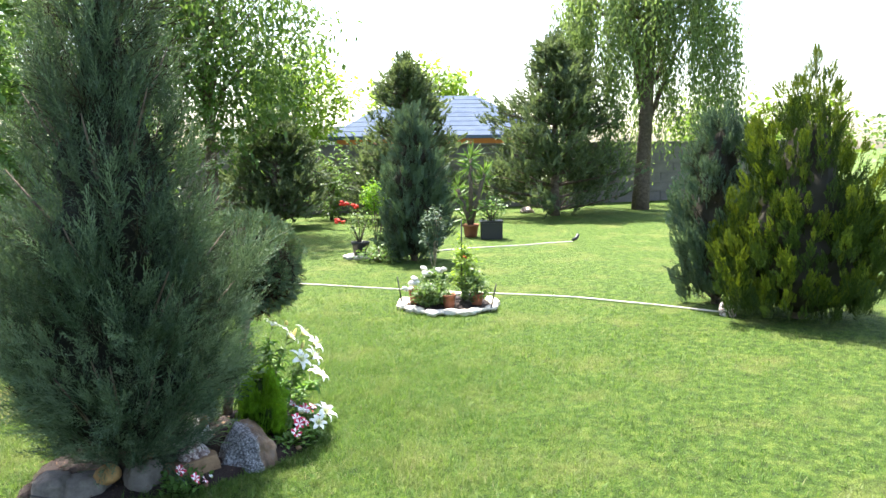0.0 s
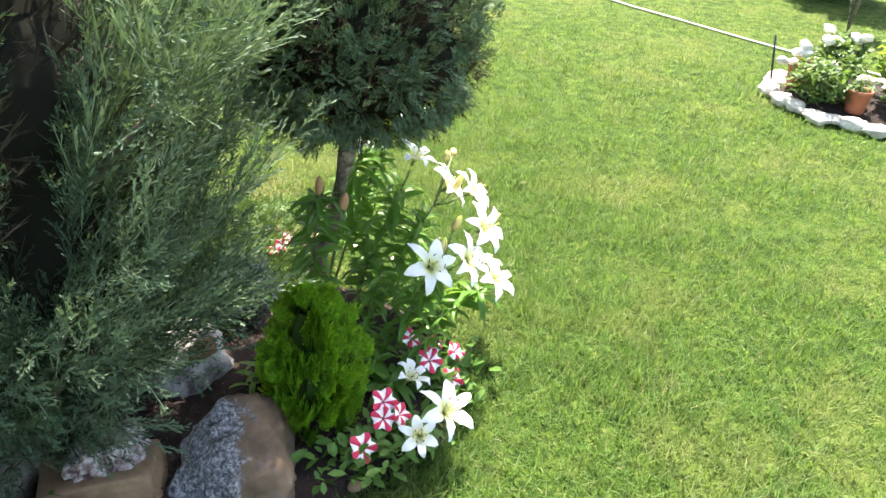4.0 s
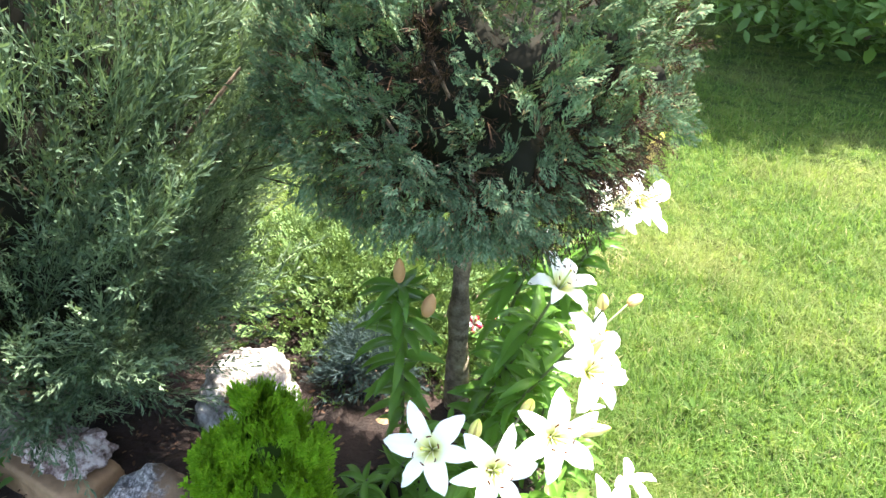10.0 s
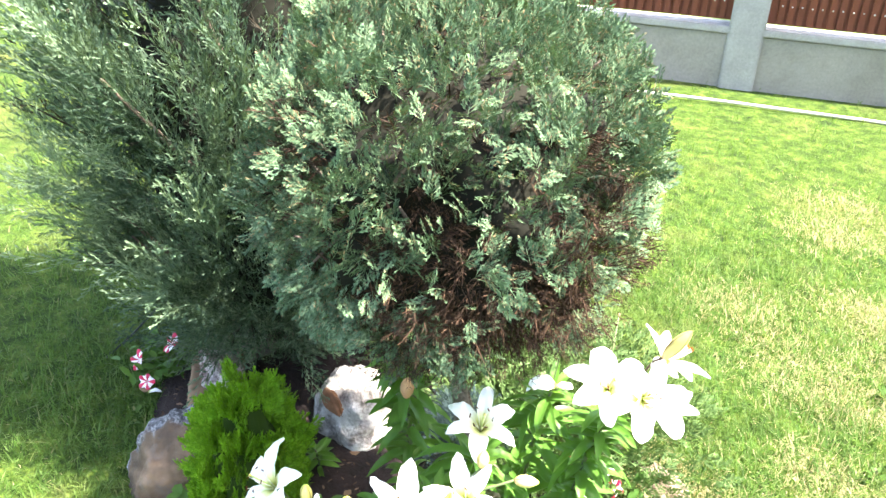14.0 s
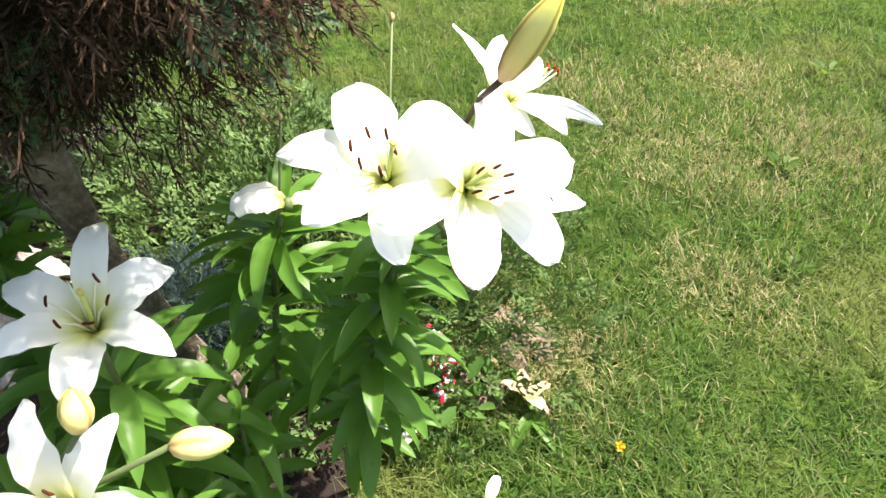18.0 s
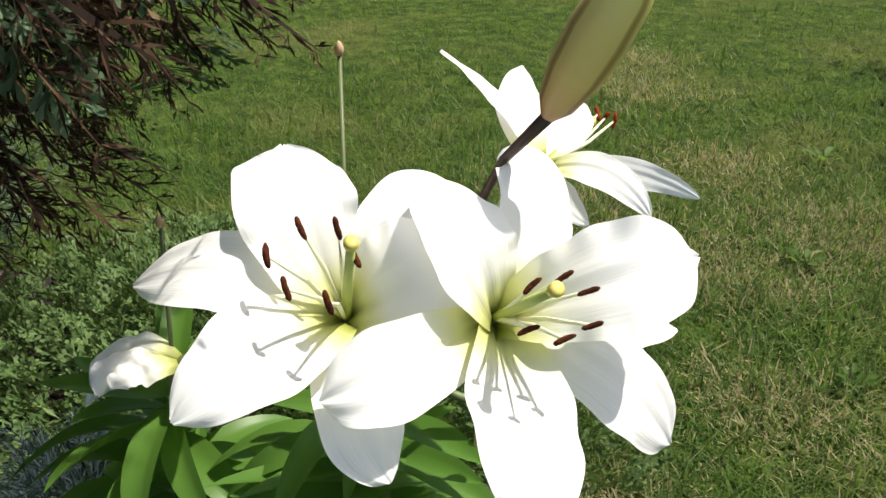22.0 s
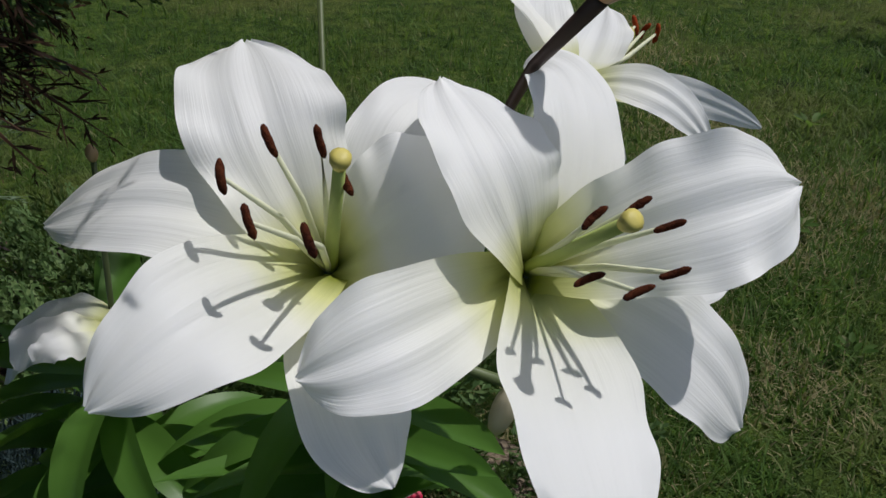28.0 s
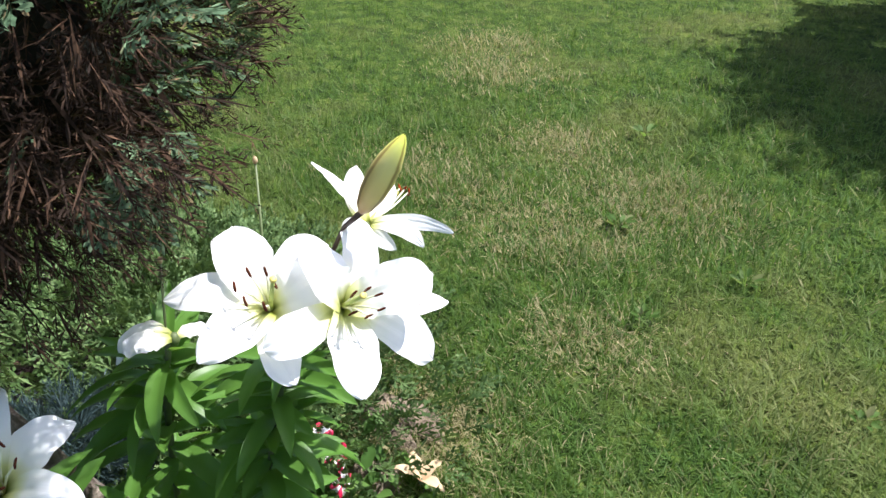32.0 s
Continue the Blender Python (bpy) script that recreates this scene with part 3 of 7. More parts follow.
# ---- ground ----
BED = [(-2.20, 3.84), (-2.06, 3.64), (-1.86, 3.565), (-1.68, 3.51), (-1.52, 3.45), (-1.3, 3.42), (-1.05, 3.46), (-0.86, 3.66), (-0.74, 3.88),
       (-0.80, 4.18), (-0.95, 4.40), (-1.15, 4.62), (-1.6, 4.75), (-2.1, 4.7), (-2.5, 4.45), (-2.5, 4.0)]
ISLAND = (2.92, 4.45)


def inside(P, poly):
    x, y = P[:, 0], P[:, 1]
    hit = np.zeros(len(P), bool)
    for (x0, y0), (x1, y1) in zip(poly, poly[1:] + poly[:1]):
        c = ((y0 > y) != (y1 > y)) & (x < (x1 - x0) * (y - y0) / (y1 - y0 + 1e-12) + x0)
        hit ^= c
    return hit


def ground_sheet():
    """One lawn sheet out to the horizon, finer and slightly uneven near the beds."""
    ax = np.concatenate([[-900, -300, -100, -50, -30, -20, -14, -10], np.arange(-7, 9, 0.5), [10, 13, 17, 22, 30, 50, 100, 300, 900]])
    ay = np.concatenate([[-900, -300, -100, -50, -30, -18, -10, -6], np.arange(-3, 12, 0.5), [13, 16, 20, 30, 50, 100, 300, 900]])
    X, Y = np.meshgrid(ax, ay, indexing="ij")
    Z = np.array([[0.012 * noise.noise(Vector((x * 0.7, y * 0.7, 0))) - 0.004 if abs(x) < 8 and abs(y) < 12 else 0.0 for y in ay] for x in ax])
    V = np.stack([X, Y, Z], 2).reshape(-1, 3)
    a, b = len(ax), len(ay)
    i, j = np.meshgrid(np.arange(a - 1), np.arange(b - 1), indexing="ij")
    q = (i * b + j).ravel()
    F = np.stack([q, q + b, q + b + 1, q + 1], 1)
    ob = new("ground", raw_mesh("ground", V, F, M_LAWN, True))
    return tagged(ob, "mown green lawn with paler dry patches", "lawn", kind="structure")


ground_sheet()


def mound(name, poly, h, label):
    """Bare soil raised a little above the turf, crumbly on top."""
    poly = np.array(poly, float)
    c = poly.mean(0)
    V, F, rings, k = [], [], 9, len(poly) * 4
    t = np.linspace(0, len(poly), k, endpoint=False)
    edge = np.array([poly[int(u)] * (1 - u % 1) + poly[(int(u) + 1) % len(poly)] * (u % 1) for u in t])
    for r in range(rings):
        s = 1 - r / (rings - 1)
        for p in edge:
            q = c + (p - c) * s
            z = h * (1 - s ** 3) + 0.014 * noise.noise(Vector((q[0] * 9, q[1] * 9, 1))) + 0.008 * noise.noise(Vector((q[0] * 30, q[1] * 30, 4)))
            V.append([q[0], q[1], z + (0.016 if r else -0.02)])
    for r in range(rings - 1):
        for j in range(k):
            F.append([r * k + j, r * k + (j + 1) % k, (r + 1) * k + (j + 1) % k, (r + 1) * k + j])
    ob = new(name, raw_mesh(name, V, F, M_SOIL, True))
    return tagged(ob, label, "soil", kind="structure")


mound("soil_bed", BED, 0.03, "dark crumbly soil of the flower bed")
mound("soil_island", [(ISLAND[0] + 0.50 * math.cos(a / 10 * math.pi), ISLAND[1] + 0.50 * math.sin(a / 10 * math.pi)) for a in range(20)], 0.05,
      "brown soil of the round island bed")


def strip_line(name, pts, r, label):
    pts = [(x, y, r * 0.8 + 0.012 * noise.noise(Vector((x, y, 2)))) for x, y in pts]
    fine = []
    for a, b in zip(pts, pts[1:]):
        k = max(2, int(math.dist(a, b) / 0.25))
        fine += [np.array(a) + (np.array(b) - np.array(a)) * i / k for i in range(k)]
    fine.append(np.array(pts[-1]))
    fine = [p + np.array([0.012 * noise.noise(Vector((p[0] * 2, p[1] * 2, 7))), 0.012 * noise.noise(Vector((p[0] * 2, p[1] * 2, 9))), 0]) for p in fine]
    return solid(name, tube(fine, [r * (1 + 0.15 * noise.noise(Vector((p[0] * 4, p[1] * 4, 3)))) for p in fine], 8), M_HOSE, label, "garden hose")


strip_line("garden_hose", [(3.66, 7.9), (3.62, 6.9), (3.66, 5.4), (3.86, 3.8), (3.88, 3.28), (3.7, 2.3), (3.58, 1.6)], 0.0095, "long pale garden hose lying across the lawn")
strip_line("garden_hose", [(7.3, 6.7), (7.9, 6.3), (8.6, 5.5), (9.1, 5.2), (9.5, 4.85)], 0.011, "short pale garden hose lying on the far lawn")
strip_line("garden_hose", [(-4.6, 6.62), (-3.6, 7.5), (-2.75, 8.22), (-1.5, 9.12), (-0.15, 9.86), (0.9, 10.6)], 0.011, "pale garden hose lying along the foot of the fence")

# ---- fence of brown sheet metal on a concrete plinth ----
FA0, FDIR = np.array([-3.9, 7.88]), unit(np.array([0.78, 0.625]))
FNRM = np.array([FDIR[1], -FDIR[0]])
FRZ = math.degrees(math.atan2(FDIR[1], FDIR[0]))


def fence_at(u, w, z):
    p = FA0 + FDIR * u + FNRM * w
    return (p[0], p[1], z)


def fence():
    f = thing("metal_fence", fence_at(0, 0, 0), "brown sheet metal fence on a grey concrete plinth with pale posts", "fence")
    part("plinth", box(fence_at(1, -0.10, 0.17), (16, 0.2, 0.40), FRZ, 0.008), M_CONCRETE, f, "weathered grey concrete plinth")
    part("plinth_cap", box(fence_at(1, -0.10, 0.395), (16, 0.24, 0.05), FRZ, 0.008), M_CAP, f, "pale concrete coping")
    posts = [0.27 + 2.62 * k for k in range(-2, 4)]
    for u in posts:
        part("post", box(fence_at(u, -0.10, 0.93), (0.24, 0.262, 1.98), FRZ, 0.014), M_CAP, f, "pale rendered post")
    part("sheet", box(fence_at(1, -0.108, 1.115), (15.6, 0.006, 1.34), FRZ), M_BROWNMETAL, f, "brown corrugated sheet")
    for z in (0.62, 1.5):
        part("rail", box(fence_at(1, -0.13, z), (15.6, 0.03, 0.05), FRZ), M_BROWNMETAL, f)
    bm = box((0, 0, 0), (0.044, 0.014, 1.33), 0, 0.004)
    for v in bm.verts:
        v.co.y += 0.006 * math.cos(v.co.x / 0.022 * math.pi)
    me = bpy.data.meshes.new("board")
    bm.to_mesh(me)
    bm.free()
    me.materials.append(M_BROWNMETAL)
    rv = bmesh.new()
    bmesh.ops.create_uvsphere(rv, u_segments=8, v_segments=4, radius=0.006)
    rm = bpy.data.meshes.new("rivet")
    rv.to_mesh(rm)
    rv.free()
    rm.materials.append(M_STEEL)
    n = int(15.6 / 0.064)
    for k in range(n):
        u = -6.7 + k * 0.064
        if min(abs(u - p) for p in posts) < 0.14:
            continue
        b = new("board", me)
        b.parent = f
        b.location = Vector(fence_at(u, -0.09 + (0.016 if k % 2 else 0), 1.115)) - Vector(f.location)
        b.rotation_euler = (0, 0, radians(FRZ + 180))
        r = new("rivet", rm)
        r.parent = f
        r.location = Vector(fence_at(u, -0.073 + (0.016 if k % 2 else 0), 0.575)) - Vector(f.location)


fence()


# ---- far wall of grey blocks ----
WA, WB = np.array([11.0, 17.0]), np.array([27.5, 0.3])
WD = unit(WB - WA)
WRZ = math.degrees(math.atan2(WD[1], WD[0]))


def far_wall():
    L = float(np.linalg.norm(WB - WA))
    mid = (WA + WB) / 2
    w = new("wall_garden", None)
    w.location = (mid[0], mid[1], 0)
    tagged(w, "long grey concrete block garden wall", "wall", kind="structure")
    part("core", box((mid[0], mid[1], 0.96), (L, 0.14, 1.92), WRZ), M_WALL, w)
    bm = box((0, 0, 0), (0.97, 0.19, 0.305), 0, 0.015)
    me = bpy.data.meshes.new("block")
    bm.to_mesh(me)
    bm.free()
    me.materials.append(M_WALL)
    r = random.Random(3)
    for row in range(6):
        for k in range(int(L) - 1):
            p = WA + WD * (k + 0.75 + 0.5 * (row % 2))
            b = new("block", me)
            b.parent = w
            b.location = (p[0] - mid[0] + r.uniform(-.008, .008), p[1] - mid[1], 0.16 + row * 0.322)
            b.rotation_euler = (0, 0, radians(WRZ))
    part("coping", box((mid[0], mid[1], 1.95), (L, 0.26, 0.05), WRZ, 0.01), M_WALL, w)


far_wall()

# ---- conifer shoots ----
T_JUN = [spray(1.0, 9, 0.55, 4, 0.022, 0, s) for s in range(4)]
T_CREEP = [frond(160 + s, 4, 0.75, 2, 0.11, 0.3) for s in range(4)]
T_DEAD = [spray(1.0, 5, 0.75, 2, 0.034, 0, 180 + s) for s in range(3)]
T_FROND = [frond(400 + s, 6, 0.72, 4, 0.058, 0.10) for s in range(6)]
T_FROND_THU = [frond(420 + s, 6, 0.55, 4, 0.062, 0.08) for s in range(5)]
T_MID = [spray(1.0, 5, 0.55, 1, 0.085, 1, 200 + s) for s in range(4)]
T_FAR = [spray(1.0, 4, 0.6, 1, 0.14, 0, 60 + s) for s in range(4)]
T_DRY = [spray(1.0, 5, 0.7, 2, 0.02, 0, 80 + s) for s in range(3)]


def radius_at(profile, z):
    return np.interp(z, [p[0] for p in profile], [p[1] for p in profile])


def column_points(n, profile, lo, hi, seed, lobes=0.12):
    """Places in the outer shell of a plant of that profile, with a slightly lobed outline."""
    r = np.random.default_rng(seed)
    zs = np.linspace(profile[0][0], profile[-1][0], 200)
    wts = radius_at(profile, zs) + 0.02
    z = r.choice(zs, n, p=wts / wts.sum()) + r.uniform(-0.02, 0.02, n)
    a = r.uniform(0, 2 * np.pi, n)
    k = r.uniform(lo, hi, n)
    R = radius_at(profile, z) * (1 + lobes * np.sin(3 * a + z * 2.3 + seed) + lobes * 0.7 * np.sin(7 * a - z * 5 + seed))
    return np.stack([np.cos(a) * R * k, np.sin(a) * R * k, z], 1), a, k


def conifer(name, at, profile, label, category, mat, inner, n, n_in, size, tilt, templates, seed, trunk_r=0.06, trunk_h=None, up=0.0, inner_label="dark inner mass toned for the shade within"):
    at = np.array(at, float)
    t = thing(name, tuple(at), label, category)
    h = profile[-1][0]
    th = trunk_h or h * 0.9
    part("trunk", tube([at + [0.02 * math.sin(3 * s), 0.02 * math.cos(2 * s), s * th - 0.03] for s in np.linspace(0, 1, 7)],
                       [trunk_r * (1 - 0.85 * s) for s in np.linspace(0, 1, 7)], 8), M_BARK, t)
    r = np.random.default_rng(seed + 5)
    g = max(4, n // (6 if h > 1 else 16))
    C, a, k = column_points(g, profile, 0.66, 1.0, seed)
    who = r.integers(0, g, n)
    P, a = C[who] + r.normal(0, size[1] * 0.16, (n, 3)), a[who]
    el = np.clip(tilt + r.normal(0, 0.22, n) + up * (P[:, 2] / h), 0.1, 1.55)
    az = a + r.normal(0, 0.35, n)
    D = np.stack([np.cos(az) * np.cos(el), np.sin(az) * np.cos(el), np.sin(el)], 1)
    S = r.uniform(size[0], size[1], n)
    part("foliage", scatter(templates, P + at, frames_to(D, r.uniform(0, 6.28, n)), S), mat, t, kind="stuff")
    P, a, k = column_points(n_in, profile, 0.1, 0.75, seed + 1)
    D = np.stack([np.cos(a), np.sin(a), r.uniform(0.2, 1.6, n_in)], 1)
    # dark lump in place of inner shade; it also closes see-through gaps
    part("shade_core", core_lump(at, [(profile[0][0] + 0.02 * h, 0.01)] + [(q[0], q[1] * 0.55) for q in profile[1:-1]] + [(h * 0.96, 0.005)], seed, 0.3), inner, t, inner_label)
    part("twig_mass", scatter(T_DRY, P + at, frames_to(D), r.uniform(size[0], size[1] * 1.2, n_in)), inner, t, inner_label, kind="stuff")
    lv, lf = [], []
    for i in range(26):
        z0 = r.uniform(profile[0][0], h * 0.75)
        b = r.uniform(0, 6.28)
        R = radius_at(profile, min(h, z0 + 0.25)) * 0.8
        p0 = at + [0, 0, max(0.02, z0 - 0.1)]
        p1 = at + [math.cos(b) * R * 0.6, math.sin(b) * R * 0.6, z0 + 0.08]
        p2 = at + [math.cos(b) * R, math.sin(b) * R, z0 + 0.3]
        lv.append(tube([p0, p1, p2], [trunk_r * 0.3, trunk_r * 0.18, trunk_r * 0.06], 5))
    part("branchwork", join(*lv), M_BARK, t, kind="stuff")
    return t


JUN = np.array([-2.02, 4.06, 0.0])
JUN_PROFILE = [(0.09, 0.14), (0.18, 0.28), (0.34, 0.43), (0.65, 0.56), (0.9, 0.61), (1.3, 0.57), (1.7, 0.45), (2.1, 0.34), (2.5, 0.22), (2.9, 0.11), (3.15, 0.02)]


def plume(seed, fat=1.0):
    """A feathery juniper shoot: a bowed axis, side shoots all round it, and scale needles along each."""
    r = np.random.default_rng(seed)
    V, F = [], []

    def add(q):
        F.append([len(V), len(V) + 1, len(V) + 2, len(V) + 3])
        V.extend(q)
    bow = r.normal(0, 0.10, 2)
    axis = lambda s: np.array([bow[0] * s * s, bow[1] * s * s, s])
    for k in range(4):
        a, b = axis(k / 4), axis((k + 1) / 4)
        add(blade(a - (b - a) * 0.1, b - a, r.normal(0, 1, 3), np.linalg.norm(b - a) * 1.25, 0.016 * (1.2 - k * 0.2)))
    for i in range(13):
        s = 0.12 + 0.84 * i / 13
        phi = (i % 2) * math.pi + r.normal(0, 0.75)
        sp = r.uniform(0.38, 0.62)
        d = np.array([math.cos(phi) * math.sin(sp), math.sin(phi) * math.sin(sp), math.cos(sp)])
        L = (0.36 * (1 - s) + 0.09) * r.uniform(0.7, 1.2)
        add(lobe(axis(s), d, r.normal(0, 1, 3), L * 1.05, 0.009 * fat))
        for j in range(6):
            q = axis(s) + d * L * (0.08 + 0.88 * j / 6)
            e = unit(d) + unit(np.cross(d, r.normal(0, 1, 3))) * 0.55
            add(lobe(q, e, r.normal(0, 1, 3), L * 0.11 + 0.034, 0.0165 * fat))
    return np.array(V), np.array(F)


def juniper():
    t = thing("juniper", tuple(JUN), "tall grey-green juniper with feathery upright plumes", "juniper")
    r = np.random.default_rng(17)
    part("trunk", tube([JUN + [0.02 * math.sin(3 * s), 0.02 * math.cos(2 * s), s * 3.0 - 0.03] for s in np.linspace(0, 1, 7)], [0.055 * (1 - 0.85 * s) for s in np.linspace(0, 1, 7)], 9), M_BARK, t)
    T = [plume(300 + k) for k in range(5)]
    per = 8
    low = [q for q in JUN_PROFILE if q[0] < 1.5]
    C, a, k = [np.concatenate(q) for q in zip(column_points(215, JUN_PROFILE, 0.55, 0.90, 11, 0.12), column_points(190, low, 0.60, 0.93, 14, 0.12), column_points(60, [q for q in JUN_PROFILE if q[0] > 1.6], 0.3, 0.9, 15, 0.12))]
    m = len(C)
    el = np.clip(1.0 + r.normal(0, 0.20, m) + 0.3 * (C[:, 2] / 3.4) - 0.7 * np.exp(-C[:, 2] / 0.3), 0.05, 1.5)
    az = a + r.normal(0, 0.35, m)
    D = np.stack([np.cos(az) * np.cos(el), np.sin(az) * np.cos(el), np.sin(el)], 1)
    S = r.uniform(0.20, 0.36, m)
    # each bough ends in a bunch of shoots that part along it
    D2 = unit(np.repeat(D, per, 0) + r.normal(0, 0.24, (m * per, 3)))
    P = np.repeat(C, per, 0) + np.repeat(D, per, 0) * r.uniform(-0.20, 0.06, (m * per, 1)) + r.normal(0, 0.016, (m * per, 3))
    part("foliage", scatter(T, P + JUN, frames_to(D2), np.repeat(S, per) * r.uniform(0.55, 1.05, m * per)), M_JUNIPER, t, kind="stuff")
    # pale shoots weighted low, making up for sky light on the lower flank
    low_first = np.where(C[:, 2] < 1.1, 1.7, 0.55)
    who = r.choice(m, 560, p=low_first / low_first.sum())
    D = unit(D[who] + r.normal(0, 0.2, (560, 3)))
    T2 = [(V * [0.7, 0.7, 1.0], F) for V, F in [plume(340 + q, 1.1) for q in range(4)]]
    part("young_growth", scatter(T2, C[who] + D * r.uniform(-0.04, 0.05, (560, 1)) + JUN, frames_to(D), r.uniform(0.20, 0.38, 560)), M_JUNIPER_TIP, t, "pale silvery green young shoots", "stuff")
    n = 230
    P, a, k = column_points(n, [q for q in JUN_PROFILE if q[0] < 1.3], 0.84, 0.98, 16, 0.12)
    D = unit(np.stack([np.cos(a), np.sin(a), r.uniform(0.35, 1.3, n)], 1) + r.normal(0, 0.25, (n, 3)))
    per = 3
    D = unit(np.repeat(D, per, 0) + r.normal(0, 0.22, (n * per, 3)))
    part("low_growth", scatter(T2, np.repeat(P, per, 0) - D * 0.08 + r.normal(0, 0.02, (n * per, 3)) + JUN, frames_to(D), r.uniform(0.13, 0.28, n * per)), M_JUNIPER_TIP, t, "pale grey-green shoots low on the flank", "stuff")
    # dark lump added so that gaps between the plumes look shaded
    part("shade_core", core_lump(JUN, [(0.16, 0.02), (0.28, 0.24), (0.6, 0.33), (0.9, 0.34), (1.3, 0.28), (1.7, 0.20), (2.1, 0.11), (2.4, 0.05), (2.6, 0.01)], 4, 0.35), M_CORE_SHADE, t, "dark inner lump standing in for the shade between sprays")
    n = 900
    P, a, k = column_points(n, JUN_PROFILE, 0.1, 0.8, 12)
    D = np.stack([np.cos(a), np.sin(a), r.uniform(0.2, 1.6, n)], 1)
    part("inner_wood", scatter(T_DRY, P + JUN, frames_to(D), r.uniform(0.14, 0.28, n)), M_JUNIPER_IN, t, "brown dry inner wood, darkened for the shade inside", kind="stuff")
    lv = []
    for i in range(34):
        z0 = r.uniform(0.1, 2.5)
        b = r.uniform(0, 6.28)
        R = radius_at(JUN_PROFILE, min(3.3, z0 + 0.25)) * 0.95
        lv.append(tube([JUN + [0, 0, max(0.03, z0 - 0.15)], JUN + [math.cos(b) * R * 0.55, math.sin(b) * R * 0.55, z0 + 0.05], JUN + [math.cos(b) * R, math.sin(b) * R, z0 + 0.35]], [0.016, 0.010, 0.003], 5))
    part("branchwork", join(*lv), M_BARK, t, kind="stuff")


juniper()


# ---- clipped ball tree ----
def ball_tree():
    c, R = np.array([-1.030, 4.060, 0.985]), 0.364
    t = thing("ball_cypress", (-1.05, 4.22, 0), "clipped ball-shaped cypress on a bare stem, browning underneath", "topiary tree")
    part("trunk", tube([(-1.055, 4.24, -0.03), (-1.05, 4.2, 0.2), (-1.04, 4.12, 0.4), (-1.03, 4.07, 0.6), (-1.01, 4.05, 0.8), (-1.0, 4.04, 1.05)],
                       [0.033, 0.029, 0.027, 0.026, 0.022, 0.01], 12), M_BARK_GREY, t, "smooth grey-brown stem")
    r = np.random.default_rng(3)
    # bunches of flat sprays over the ball, with gaps that show brown twigs and the shade-dark core
    m = 640
    i = np.arange(m) + 0.5
    ph, th = np.arccos(1 - 2 * i / m), math.pi * (1 + 5 ** 0.5) * i
    C = np.stack([np.cos(th) * np.sin(ph), np.sin(th) * np.sin(ph), np.cos(ph)], 1) + r.normal(0, 0.06, (m, 3))
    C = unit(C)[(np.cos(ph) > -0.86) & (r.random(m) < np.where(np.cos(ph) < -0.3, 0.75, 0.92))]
    # the underside and the side towards the open lawn have browned; extra dead sprays there also stand for shade
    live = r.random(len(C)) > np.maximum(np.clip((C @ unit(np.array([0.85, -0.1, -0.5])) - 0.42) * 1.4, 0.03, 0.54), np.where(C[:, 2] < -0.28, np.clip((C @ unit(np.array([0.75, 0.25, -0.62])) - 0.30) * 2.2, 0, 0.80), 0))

    def tufts(C, per, lo, hi, size):
        k = len(C)
        D = unit(np.repeat(C, per, 0) + r.normal(0, 0.075, (k * per, 3)))
        lvl = np.repeat(r.uniform(lo, hi, k), per) + r.normal(0, 0.03, len(D))
        P = c + D * (R * lvl)[:, None] * [1.03, 1.03, 0.99]
        under = D[:, 2] < -0.15
        lift = np.where(under, 0.05, 0.55)
        G = D * np.where(under, 1.0, 0.62)[:, None] + np.repeat(r.normal(0, 0.42, (k, 3)), per, 0) + r.normal(0, 0.34, D.shape) + np.stack([0 * lift, 0 * lift, lift], 1)
        roll = np.repeat(r.uniform(-1.57, 1.57, k), per) * np.where(under, 0.35, 1.0) + r.normal(0, 0.35, len(D))
        return P, frames_to(G, roll), r.uniform(size[0], size[1], len(D))
    part("crown", scatter(T_FROND, *tufts(C[live], 11, 0.74, 0.955, (0.027, 0.050))), M_CYPRESS, t, "dense blue-green sprays of scale foliage", "stuff")
    part("dead_crown", scatter(T_DEAD, *tufts(C[~live], 20, 0.74, 0.96, (0.028, 0.055))), M_CYPRESS_DRY_SHADE, t, "brown dead outer sprays, darkened for the shaded side", "stuff")
    # dry twigs gathered low, partly to darken the shaded underside
    n = 2000
    D = unit(r.normal(0, 1, (n, 3)) - [-0.2, -0.1, 0.75])
    P = c + D * (R * r.uniform(0.55, 0.84, n))[:, None]
    part("dry_mass", scatter(T_DEAD, P, frames_to(D + r.normal(0, 0.6, (n, 3))), r.uniform(0.040, 0.080, n)), M_CYPRESS_DRY_SHADE, t, "brown dry inner twigs, darkened for the shade inside the ball", "stuff")
    # lump coloured near black for the shade inside the ball
    part("shade_core", core_lump(c, [(-0.27, 0.02), (-0.21, 0.15), (-0.10, 0.23), (0.03, 0.25), (0.14, 0.21), (0.22, 0.11), (0.25, 0.01)], 9, 0.45), M_CORE_SHADE, t, "dark inner lump standing in for the shade between sprays")
    limbs = []
    for i in range(34):
        d = unit(r.normal(0, 1, 3) + [0, 0, 0.1])
        s = np.array([-1.015, 4.05, r.uniform(0.68, 0.98)])
        e = c + d * R * 0.86
        limbs.append(tube([s, (s + e) / 2 + r.normal(0, 0.02, 3), e], [0.008, 0.005, 0.002], 5))
    part("branchwork", join(*limbs), M_BARK, t, kind="stuff")


ball_tree()

